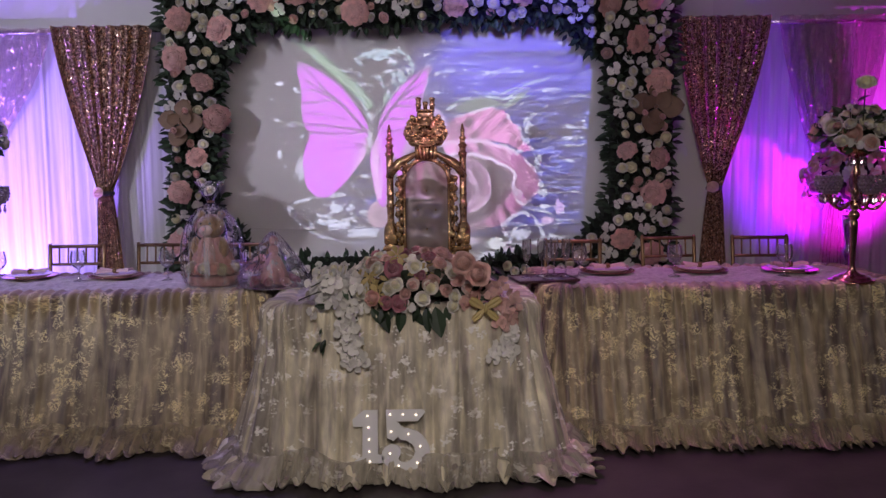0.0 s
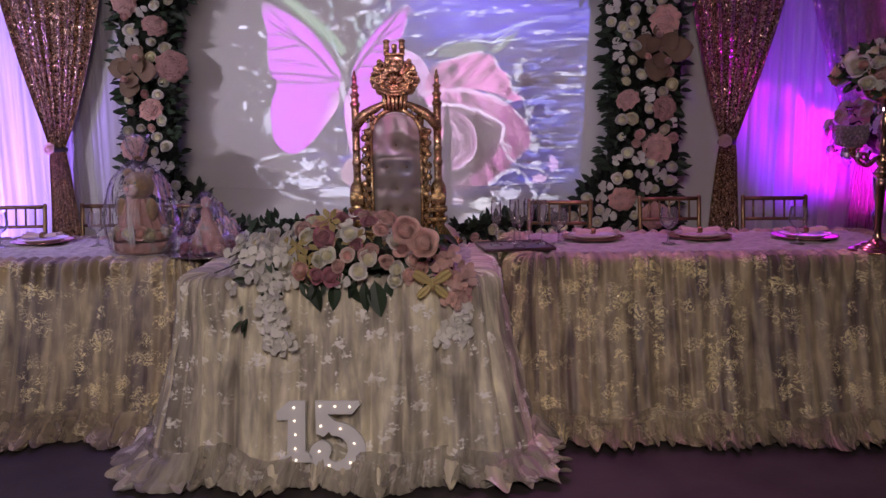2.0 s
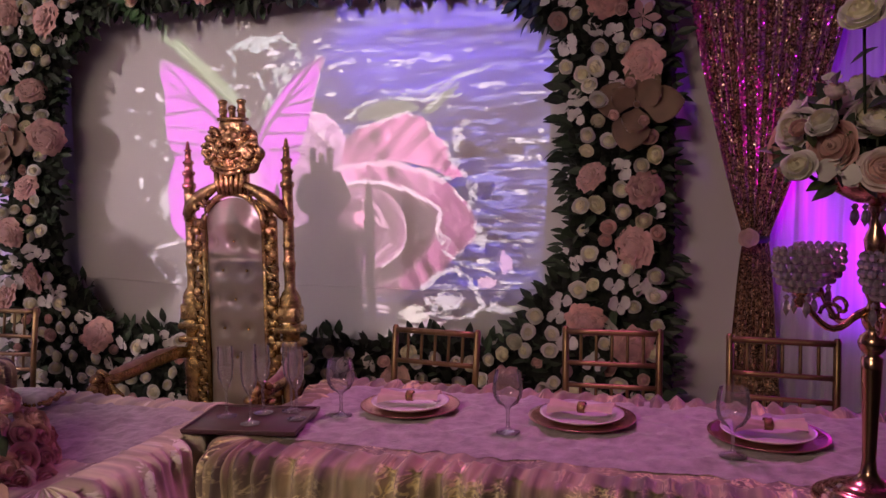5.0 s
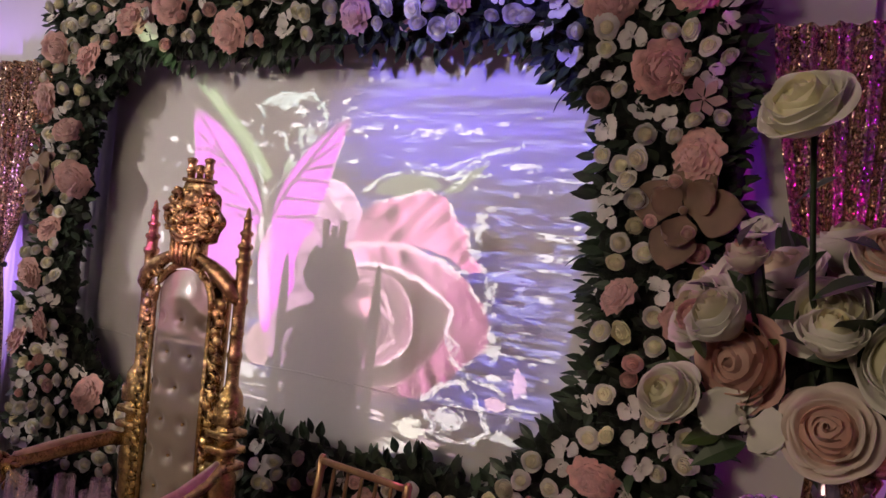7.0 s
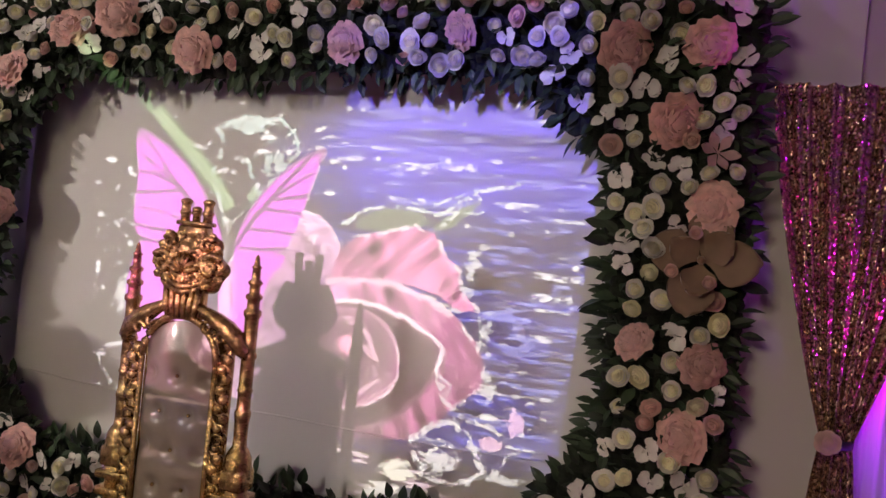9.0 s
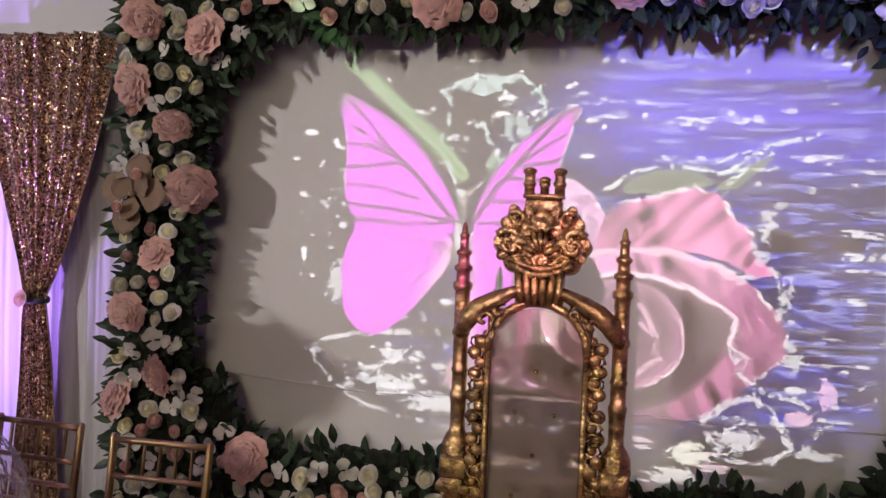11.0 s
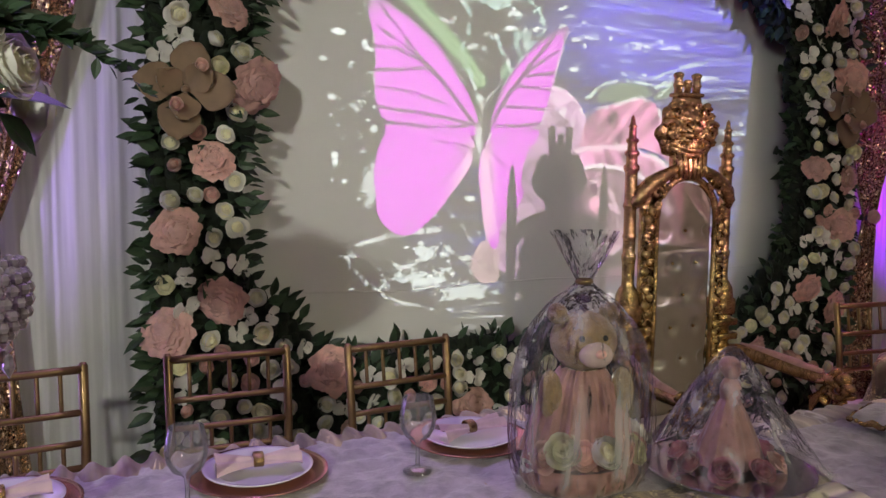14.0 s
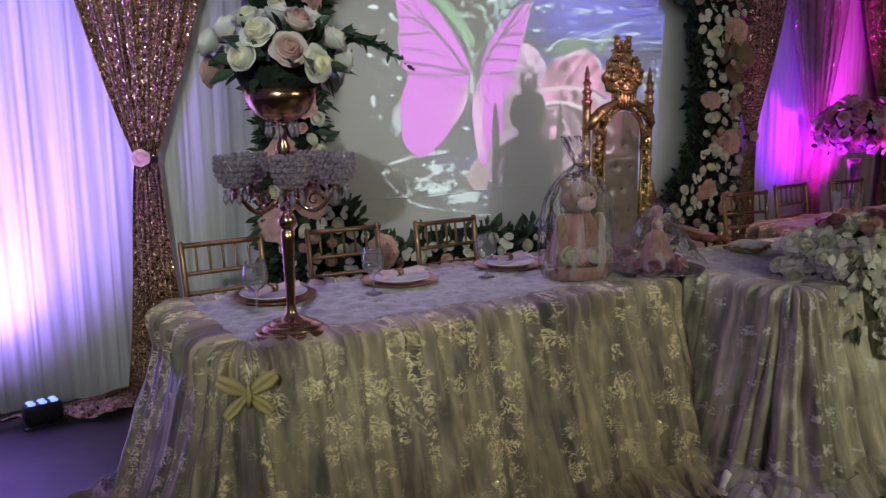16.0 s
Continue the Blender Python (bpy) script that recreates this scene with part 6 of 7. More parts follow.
rv, rf = lathe([(0.020, -0.012), (0.024, -0.010), (0.024, 0.010), (0.020, 0.012)], 16)
RING_ME = mesh_of("napkin_ring", [(p[2], p[0], p[1] * 0.7 + 0.045) for p in rv], rf, GOLD)
gl_v, gl_f = lathe([(0.001, 0.004), (0.034, 0.002), (0.035, 0.004), (0.012, 0.010), (0.005, 0.02), (0.0045, 0.05), (0.006, 0.07), (0.012, 0.078), (0.030, 0.088), (0.041, 0.108), (0.044, 0.13), (0.041, 0.155), (0.036, 0.180)], 28)
GOBLET_ME = mesh_of("goblet", gl_v, gl_f, GLASS)
fl_v, fl_f = lathe([(0.001, 0.003), (0.030, 0.002), (0.030, 0.004), (0.008, 0.010), (0.004, 0.02), (0.004, 0.085), (0.010, 0.095), (0.022, 0.12), (0.025, 0.16), (0.023, 0.215)], 24)
FLUTE_ME = mesh_of("flute_glass", fl_v, fl_f, GLASS)
for x, y, gxx, gyy, turn in ((-2.47, 4.66, -2.58, 4.52, 8), (-1.95, 4.64, -2.12, 4.53, -6), (-1.40, 4.65, -1.60, 4.53, 5),
                             (0.97, 4.56, 0.785, 4.44, 6), (1.51, 4.56, 1.318, 4.41, -4), (2.02, 4.52, 1.92, 4.36, 3)):
    z = TOP + 0.016
    on_table("charger_plate", [("dish", CHARGER_ME)], (x, y, z), "round rose gold charger plate on the tulle runner", "plate", "charger plates", turn)
    on_table("dinner_plate", [("dish", PLATE_ME)], (x, y, z), "white china plate on a rose gold charger", "plate", "dinner plates", turn)
    on_table("napkin", [("cloth", NAPKIN_ME), ("napkin_ring", RING_ME)], (x, y, z), "folded blush napkin in a gold ring", "napkin", "napkins", turn)
    on_table("goblet", [("glass", GOBLET_ME)], (gxx, gyy, z - 0.002), "clear stemmed water goblet beside a plate", "glass", "goblets", turn)
for x, y in ((0.47, 4.30), (0.56, 4.36), (0.635, 4.40), (0.69, 4.33), (0.58, 4.25)):
    on_table("champagne_flute", [("glass", FLUTE_ME)], (x, y, TOP + 0.031), "clear champagne flute on the dark tray", "glass", "champagne flutes")
tray = tagged(part("serving_tray", box((0.34, 0.26, 0.010), (0, 0, 0), 0.004), TRAY, None, "", True, pose(0.56, 4.30, TOP + 0.026, 0, 0, 10)), "dark flat serving tray with a raised rim", "tray")
rim = bmesh.new()
for size, at in (((0.34, 0.008, 0.008), (0, 0.128, 0.006)), ((0.34, 0.008, 0.008), (0, -0.128, 0.006)), ((0.008, 0.25, 0.008), (0.167, 0, 0.006)), ((0.008, 0.25, 0.008), (-0.167, 0, 0.006))):
    box(size, at, 0.002, rim)
part("rim", rim, TRAY, tray)


# ---- small cushion behind the bouquet ----
cushion_thing = thing("small_cushion", (-0.27, 4.27, TOP + 0.020), "small lavender cushion edged with gold beads", "cushion", "", 18)


def pillow(u, v):
    x, y = 2 * u - 1, 2 * v - 1
    puff = max(0.0, (1 - x ** 4) * (1 - y ** 4)) ** 0.5
    return puff


top_v, top_f, _ = grid(20, 20, lambda u, v: ((u - 0.5) * 0.20, (v - 0.5) * 0.16, 0.026 + 0.026 * pillow(u, v)))
low_v, low_f, _ = grid(20, 20, lambda u, v: ((u - 0.5) * 0.20, (v - 0.5) * 0.16, 0.026 - 0.024 * pillow(u, v)))
piece("cover", mesh_of("cover", *join((top_v, top_f), (low_v, low_f)), TULLE), cushion_thing)
beads = []
for k in range(60):
    a = 2 * math.pi * k / 60
    reach = 1 / max(abs(math.cos(a)), abs(math.sin(a)))
    beads.append(ball(0.0085 + 0.002 * math.sin(7 * k), (0.10 * reach * math.cos(a), 0.08 * reach * math.sin(a), 0.026 + 0.004 * math.sin(5 * k)), 7, 5))
piece("bead_edging", mesh_of("bead_edging", *join(*beads), GOLD), cushion_thing, None, "gold bead edging")


# ---- bows in the shape of butterflies ----
def bow(at, size, turn, label, tilt=0):
    t = thing("fabric_butterfly", at, label, "butterfly bow", "", turn)
    for s in (-1, 1):
        for k, (ln, wd, a) in enumerate(((1.0, 0.52, 34), (0.9, 0.40, -42))):
            def wing(u, v, ln=ln, wd=wd, s=s):
                w = 2 * v - 1
                half = wd * 0.5 * math.sin(math.pi * (0.06 + 0.70 * u))
                return (s * ln * u * size, -0.10 * size * u - 0.06 * size * math.sin(w * 7) * u, half * w * size)
            v, f, _ = grid(8, 10, wing)
            m = pose(0, 0, 0, 0, -s * a, 0)
            piece("wing", mesh_of("wing", [m @ Vector(p) for p in v], f, YELLOW), t)
    v, f = tube([(0, -0.02, -0.35 * size), (0, -0.03, 0), (0, -0.02, 0.35 * size)], lambda w: 0.10 * size * math.sin(math.pi * (0.1 + 0.8 * w)), 8)
    piece("body", mesh_of("body", v, f, YELLOW), t)
    return t


bow((-2.78, 4.02, 0.66), 0.098, -12, "yellow organza butterfly bow pinned on the table skirt")
bow((0.20, 3.56, 0.75), 0.085, 5, "yellow organza butterfly bow beside the bouquet")
bow((-0.335, 3.60, 0.90), 0.055, 10, "small yellow butterfly bow among the roses")


# ---- bouquet on the front table ----
bouquet = thing("floral_centerpiece", (-0.17, 3.72, TOP), "trailing bouquet of pink and white silk flowers", "bouquet")
origin = Vector((-0.17, 3.72, TOP))
bq = random.Random(12)


def bloom(pool, x, y, z, d=None):
    me = bq.choice(pool)
    d = d or (0.6 * (x - origin.x) + bq.uniform(-0.35, 0.35), -0.8, 0.35 + 0.8 * (z - 0.8) + bq.uniform(-0.2, 0.35))
    s = bq.uniform(0.74, 0.90)
    piece(me.name.split(".")[0], me, bouquet, facing(Vector((x, y, z)) - origin, d, bq.uniform(0, 360)) @ Matrix.Diagonal((s, s, s, 1)))


def petals_for(x, h):
    """Which blooms grow where: white to the west, pink to the east, mixed between."""
    if x < -0.36:
        return bq.choice([F_ORCHID, F_ORCHID, F_WHITE, F_BIG, F_CREAM2]), 0.80
    if x > 0.06:
        return bq.choice([F_PINK_ROSE, F_BLUSH2, F_BLUSH2, F_BLUSH, F_BIG_BLUSH]), 0.86
    if h > 0.72:
        return bq.choice([F_PINK_ROSE, F_BLUSH2, F_CREAM2, F_WHITE, F_PLUM]), 0.85
    return bq.choice([F_BIG, F_BIG, F_CREAM2, F_WHITE, F_PINK_ROSE, F_PLUM, F_BLUSH2, F_YELLOW]), 0.74


heap = 130
for k in range(heap):
    h = -0.12 + 1.10 * (k + 0.5) / heap
    a = k * 2.399 + bq.uniform(-0.15, 0.15)
    w = math.sqrt(max(0.0, 1 - min(1.0, h) ** 2))
    d = Vector((w * math.cos(a), w * math.sin(a), h))
    at = Vector((-0.15 + 0.40 * d.x, 3.77 + 0.21 * d.y, 0.785 + 0.205 * d.z - 0.05 * abs(d.x) ** 2))
    pool, s = petals_for(at.x, h)
    me = bq.choice(pool)
    s *= bq.uniform(0.85, 1.12)
    piece(me.name.split(".")[0], me, bouquet, facing(at - origin, d + Vector((bq.uniform(-0.35, 0.35), -0.25, bq.uniform(-0.1, 0.4))), bq.uniform(0, 360)) @ Matrix.Diagonal((s, s, s, 1)))
# single blooms that stand out
for pool, x, z, s in ((F_PINK_ROSE, 0.165, 0.905, 1.05), (F_PINK_ROSE, 0.10, 0.955, 1.0), (F_PLUM, -0.195, 0.775, 0.9), (F_PLUM, -0.22, 0.935, 0.95), (F_YELLOW, -0.29, 0.82, 0.9), (F_YELLOW, -0.20, 1.0, 0.8), (F_BIG, -0.05, 0.845, 0.8),
                      (F_BIG, -0.12, 0.945, 0.7), (F_BIG_BLUSH, -0.13, 0.86, 0.62), (F_BIG, -0.21, 0.86, 0.68)):
    me = bq.choice(pool)
    piece(me.name.split(".")[0], me, bouquet, facing(Vector((x, 3.575 + 0.10 * max(0, z - 0.9), z)) - origin, (0.5 * (x + 0.1), -1, 0.35), bq.uniform(0, 360)) @ Matrix.Diagonal((s, s, s, 1)))
# orchid sprays trailing over the edge, and a run of small pale blooms
for k in range(34):
    w = (k + 0.5) / 34
    x, z = -0.36 - 0.24 * w + bq.uniform(-0.05, 0.05), 0.83 - 0.05 * w + bq.uniform(-0.10, 0.09)
    bloom(F_ORCHID, x, 3.575 + bq.uniform(-0.03, 0.06), z, (bq.uniform(-0.9, 0.3), -1, bq.uniform(-0.2, 0.5)))
for k in range(24):
    w = (k + 0.5) / 24
    bloom(F_ORCHID if w < 0.7 else F_WHITE, -0.455 + 0.06 * w + bq.uniform(-0.06, 0.06) * (1 - 0.4 * w), 3.545 - 0.04 * w + bq.uniform(-0.02, 0.02), 0.79 - 0.29 * w, (bq.uniform(-0.8, 0.5), -1, bq.uniform(-0.3, 0.4)))
for k in range(30):
    w = (k + 0.5) / 30
    x, z = 0.25 + 0.06 * math.sin(3 * w) + bq.uniform(-0.05, 0.05), 0.87 - 0.36 * w + bq.uniform(-0.02, 0.02)
    me = bq.choice(F_BLUSH_ORCHID if w < 0.6 else F_WHITE)
    piece(me.name.split(".")[0], me, bouquet, facing(Vector((x, 3.60 - 0.05 * w, z)) - origin, (bq.uniform(-0.5, 0.6), -1, bq.uniform(-0.2, 0.5)), bq.uniform(0, 360)) @ Matrix.Diagonal((0.74, 0.74, 0.74, 1)))
for k in range(46):
    x, y, z = -0.44 - 0.20 * bq.random(), bq.uniform(3.58, 3.92), bq.uniform(0.78, 0.92)
    bloom(bq.choice([F_ORCHID, F_ORCHID, F_WHITE, F_CREAM2]), x + 0.5 * (z - 0.8), y, z, (-1 + bq.uniform(-0.3, 0.3), bq.uniform(-0.9, 0.1), bq.uniform(0.0, 0.8)))
spots = []
for k in range(130):
    x, z = bq.uniform(-0.46, 0.24), bq.uniform(0.72, 0.94)
    spots.append((Vector((x, 3.66 + bq.uniform(-0.04, 0.10), z)) - origin, (bq.uniform(-0.9, 0.9), -0.5, bq.uniform(-0.9, 0.5)), bq.uniform(0.06, 0.11)))
for x, ln in ((-0.33, 0.11), (-0.28, 0.13), (-0.23, 0.10), (-0.19, 0.12), (-0.13, 0.10), (-0.07, 0.13), (-0.03, 0.15), (0.02, 0.10), (-0.25, 0.09), (-0.10, 0.08)):
    spots.append((Vector((x, 3.585, 0.76)) - origin, (bq.uniform(-0.7, 0.7), -0.25, -1), ln))
for k in range(14):
    spots.append((Vector((-0.40 - 0.16 * bq.random(), 3.56, 0.88 - 0.3 * bq.random())) - origin, (bq.uniform(-1, 1), -0.4, bq.uniform(-1, 0.2)), bq.uniform(0.04, 0.07)))
leaves(spots, 31, None, "leaves", bouquet, "dark green silk leaves")
for pts in ([(-0.50, 3.60, 0.84), (-0.57, 3.57, 0.835), (-0.66, 3.56, 0.80)], [(-0.42, 3.60, 0.80), (-0.42, 3.56, 0.70), (-0.40, 3.515, 0.47)], [(0.24, 3.64, 0.86), (0.30, 3.59, 0.76), (0.30, 3.56, 0.52)], [(-0.46, 3.6, 0.86), (-0.52, 3.57, 0.90), (-0.60, 3.56, 0.86)]):
    v, f = tube([Vector(p) - origin for p in pts], 0.003, 6)
    piece("stem", mesh_of("stem", v, f, STEM), bouquet)
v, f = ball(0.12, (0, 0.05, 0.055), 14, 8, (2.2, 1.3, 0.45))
piece("flower_foam", mesh_of("flower_foam", v, f, DARK_FILL), bouquet)


# ---- candelabra with flower bowls ----
def flower_dome(holder, centre, radius, count, pools, seed, low=-0.25, leaf_count=150, leaf_size=(0.06, 0.11), flat=0.7):
    q = random.Random(seed)
    c = Vector(centre)
    for k in range(count):
        h = low + (1 - low) * (k + 0.5) / count
        a = k * 2.399 + q.uniform(-0.2, 0.2)
        w = math.sqrt(max(0, 1 - h * h))
        d = Vector((w * math.cos(a), w * math.sin(a), h))
        me = q.choice(q.choice(pools))
        piece(me.name.split(".")[0], me, holder, facing(c + Vector((d.x, d.y, d.z * flat)) * radius * q.uniform(0.72, 0.96), d + Vector((q.uniform(-0.2, 0.2), q.uniform(-0.2, 0.2), 0.1)), q.uniform(0, 360)))
    spots = []
    for k in range(leaf_count):
        h = q.uniform(low - 0.2, 0.9)
        a = q.uniform(0, 6.28)
        w = math.sqrt(max(0, 1 - h * h))
        d = Vector((w * math.cos(a), w * math.sin(a), h))
        spots.append((c + Vector((d.x, d.y, d.z * flat)) * radius * q.uniform(0.5, 0.85), d + Vector((q.uniform(-0.7, 0.7), q.uniform(-0.7, 0.7), q.uniform(-0.6, 0.3))), q.uniform(*leaf_size)))
    leaves(spots, seed, None, "leaves", holder, "dark green silk leaves")
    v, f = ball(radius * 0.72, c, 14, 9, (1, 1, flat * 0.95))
    piece("flower_foam", mesh_of("flower_foam", v, f, DARK_FILL), holder)


DROP = mesh_of("crystal_drop", *lathe([(0.0005, -0.022), (0.009, -0.006), (0.006, 0.010), (0.002, 0.014), (0.007, 0.021), (0.0005, 0.028)], 7), CRYSTAL, False)


def candelabra(at, turn, seed, lift, flat):
    t = thing("candelabra", at, "rose gold candelabra with crystal cups and a flower bowl", "candelabra", "candelabra on the long tables", turn)
    prof = [(0.001, 0.0), (0.108, 0.0), (0.114, 0.002), (0.117, 0.006), (0.117, 0.010), (0.113, 0.014), (0.100, 0.017), (0.094, 0.019), (0.091, 0.023), (0.090, 0.028), (0.072, 0.032), (0.066, 0.035), (0.064, 0.040), (0.046, 0.044), (0.036, 0.050), (0.024, 0.058), (0.017, 0.07), (0.014, 0.10), (0.017, 0.20),
            (0.021, 0.30), (0.022, 0.325), (0.014, 0.332), (0.026, 0.345), (0.030, 0.36), (0.024, 0.375), (0.013, 0.385), (0.022, 0.40), (0.025, 0.415), (0.016, 0.43), (0.012, 0.45), (0.022, 0.475), (0.014, 0.495),
            (0.012, 0.53), (0.020, 0.56), (0.024, 0.585), (0.014, 0.61), (0.011, 0.64), (0.018, 0.655), (0.012, 0.665)]
    v, f = lathe(prof, 40)
    piece("stem", mesh_of("stem", v, f, ROSE_GOLD), t)
    bowl = [(0.012, 0.662), (0.045, 0.668), (0.082, 0.69), (0.104, 0.725), (0.110, 0.765), (0.106, 0.765), (0.098, 0.728), (0.075, 0.698), (0.002, 0.68)]
    v, f = lathe(bowl, 30)
    piece("bowl", mesh_of("bowl", v, f, ROSE_GOLD), t, None, "polished rose gold bowl")
    for k in range(5):
        a = 2 * math.pi * k / 5 + 0.35
        ca, sa = math.cos(a), math.sin(a)
        path = [(0.015 * ca, 0.015 * sa, 0.43)] + [((0.03 + 0.13 * w) * ca, (0.03 + 0.13 * w) * sa, 0.43 - 0.045 * math.sin(math.pi * w * 1.05) + 0.03 * w * w) for w in np.linspace(0.1, 1, 9)]
        v, f = tube(path, lambda w: 0.0085 - 0.002 * w, 8)
        arm = piece("arm", mesh_of("arm", v, f, ROSE_GOLD), t)
        cx, cy = 0.16 * ca, 0.16 * sa
        curl = [((0.09 + 0.028 * (1 - w) * math.cos(7 * w)) * ca, (0.09 + 0.028 * (1 - w) * math.cos(7 * w)) * sa, 0.425 + 0.028 * (1 - w) * math.sin(7 * w)) for w in np.linspace(0, 0.9, 12)]
        v, f = tube(curl, 0.005, 6)
        piece("scroll", mesh_of("scroll", v, f, ROSE_GOLD), arm)
        v, f = lathe([(0.006, 0.44), (0.014, 0.452), (0.007, 0.462), (0.020, 0.474), (0.024, 0.478)], 12)
        piece("cup_foot", mesh_of("cup_foot", [(p[0] + cx, p[1] + cy, p[2]) for p in v], f, ROSE_GOLD), arm)
        beads = []
        for row, (r, z) in enumerate(((0.030, 0.482), (0.043, 0.496), (0.050, 0.512), (0.053, 0.529), (0.053, 0.546), (0.050, 0.562))):
            n = 16
            for b in range(n):
                q = 2 * math.pi * (b + 0.5 * (row % 2)) / n
                beads.append(ball(0.0095, (cx + r * math.cos(q), cy + r * math.sin(q), z), 6, 4))
        v, f = join(*beads)
        tagged(piece("crystal_cup", mesh_of("crystal_cup", v, f, CRYSTAL, False), arm, None, "crystal beaded candle cup"), kind="stuff")
        for b in range(4):
            q = 2 * math.pi * b / 4 + a
            piece("crystal_drop", DROP, arm, pose(cx + 0.030 * math.cos(q), cy + 0.030 * math.sin(q), 0.442))
    for b in range(8):
        q = 2 * math.pi * b / 8
        piece("crystal_drop", DROP, t, pose(0.045 * math.cos(q), 0.045 * math.sin(q), 0.637))
    flower_dome(t, (0, 0, lift), 0.195, 21, [F_BIG, F_BIG, F_BIG, F_BIG_BLUSH, F_PINK_ROSE], seed, -0.18, 85, (0.06, 0.10), flat)
    return t


left_stand = candelabra((-2.565, 4.22, TOP + 0.006), 20, 41, 0.83, 0.8)
right_stand = candelabra((2.19, 4.15, TOP + 0.006), -40, 47, 0.785, 0.62)
# fern spray at the side of each dome, one upright rose on the other
q = random.Random(5)
for holder, out in ((left_stand, (0.86, -0.5, 0.0)),):
    spots = []
    m = holder.matrix_basis.inverted().to_3x3()
    for k in range(70):
        w = q.uniform(0.0, 1.0)
        p = Vector((0, 0, 0.86)) + (m @ Vector(out)).normalized() * (0.16 + 0.24 * w) + Vector((0, 0, 0.05 - 0.10 * w * w))
        spots.append((p, (m @ Vector(out)) + Vector((q.uniform(-0.8, 0.8), q.uniform(-0.8, 0.8), q.uniform(-0.5, 0.5))), 0.05 * (1.3 - w)))
    leaves(spots, 52, None, "fern_spray", holder, "feathery green fern spray")
m = right_stand.matrix_basis.inverted()
turn3 = m.to_3x3()
# long-stemmed roses, an orchid and a bud that reach towards the room
for me, at, way, size, tall in ((F_BIG[1], (2.116, 3.95, 1.772), (-0.30, -0.65, 0.60), 1.08, 1.0), (F_BIG_BLUSH[2], (2.070, 3.955, 1.632), (-0.10, -0.35, 0.92), 0.55, 1.3), (F_BIG[3], (2.063, 3.965, 1.572), (-0.55, -0.55, 0.60), 0.86, 1.15),
                                (F_BIG[3], (2.147, 3.960, 1.562), (0.05, -0.45, 0.88), 0.80, 1.15), (F_BIG[0], (2.018, 3.975, 1.492), (-0.42, -0.80, 0.42), 0.86, 1.15), (F_ORCHID[0], (2.080, 3.96, 1.489), (-0.05, -1.0, 0.25), 1.05, 1.6),
                                (F_BIG_BLUSH[0], (2.155, 3.970, 1.487), (-0.05, -1.0, 0.35), 0.98, 1.0), (F_BIG_BLUSH[1], (2.182, 3.99, 1.652), (0.15, -0.75, 0.60), 0.70, 1.0), (F_BIG[1], (2.215, 3.96, 1.545), (0.30, -0.80, 0.40), 0.82, 1.0),
                                (F_WHITE[0], (2.070, 4.0, 1.675), (-0.1, -0.5, 0.8), 0.5, 1.4), (F_BLUSH[0], (2.022, 4.02, 1.575), (-0.5, -0.6, 0.5), 0.75, 1.0)):
    q3 = m @ Vector(at)
    size *= 0.86
    piece(me.name.split(".")[0], me, right_stand, facing(q3, turn3 @ Vector(way), q.uniform(0, 360)) @ Matrix.Diagonal((size, size, size * tall, 1)))
    v, f = tube([(q3.x * 0.5, q3.y * 0.5, 0.74), (q3.x * 0.85, q3.y * 0.85, 0.5 * (q3.z + 0.70)), (q3.x, q3.y, q3.z)], 0.0030, 6)
    piece("stem", mesh_of("stem", v, f, STEM), right_stand)
for mat, label, seed, count in ((LEAF, "dark green silk leaves", 71, 30), (FRESH, "light green silk leaves", 72, 12)):
    spots = []
    for k in range(count):
        spots.append((m @ Vector((q.uniform(1.98, 2.24), q.uniform(3.97, 4.08), q.uniform(1.46, 1.61))), turn3 @ Vector((q.uniform(-0.9, 0.7), -0.3, q.uniform(-0.3, 1.0))), q.uniform(0.035, 0.062)))
    if mat is LEAF:
        for k in range(8):
            spots.append((m @ Vector((2.125 + q.uniform(-0.05, 0.06), 3.985 + q.uniform(-0.02, 0.03), q.uniform(1.60, 1.71))), turn3 @ Vector((q.uniform(-0.8, 0.8), -0.4, q.uniform(-0.2, 0.8))), q.uniform(0.04, 0.07)))
    leaves(spots, seed, mat, "leaves", right_stand, label)


# ---- silver vase with flowers by the wall ----
vase = thing("silver_flower_stand", (2.98, 5.72, 0), "tall silver trumpet stand topped with pink and white flowers", "flower stand")
v, f = lathe([(0.001, 0.004), (0.13, 0.003), (0.13, 0.012), (0.06, 0.03), (0.022, 0.06), (0.018, 0.30), (0.016, 0.62), (0.03, 0.65), (0.018, 0.68), (0.034, 0.72), (0.040, 0.75), (0.022, 0.78), (0.018, 0.82), (0.03, 0.86), (0.044, 0.94), (0.058, 1.02), (0.054, 1.02), (0.002, 0.99)], 24)
piece("vase", mesh_of("vase", v, f, SILVER), vase)
flower_dome(vase, (0, 0, 1.26), 0.33, 150, [F_BIG_BLUSH, F_BLUSH2, F_WHITE, F_BLUSH_ORCHID, F_BLUSH_ORCHID, F_WHITE], 61, -0.65, 70, (0.04, 0.08), 0.85)


# ---- wrapped gifts ----
def wrap(profile, pleats, depth, seg=120):
    def fold(u, v):
        k = v * (len(profile) - 1)
        i = min(int(k), len(profile) - 2)
        w = k - i
        r = profile[i][0] * (1 - w) + profile[i + 1][0] * w
        z = profile[i][1] * (1 - w) + profile[i + 1][1] * w
        a = 2 * math.pi * u
        r *= 1 + depth * (math.sin(pleats * a + 5 * z) + 0.5 * math.sin(2.3 * pleats * a + 11 * z + 1))
        return (r * math.cos(a), r * math.sin(a) * 0.86, z)
    v, f, _ = grid(seg, 40, fold, True)
    return v, f


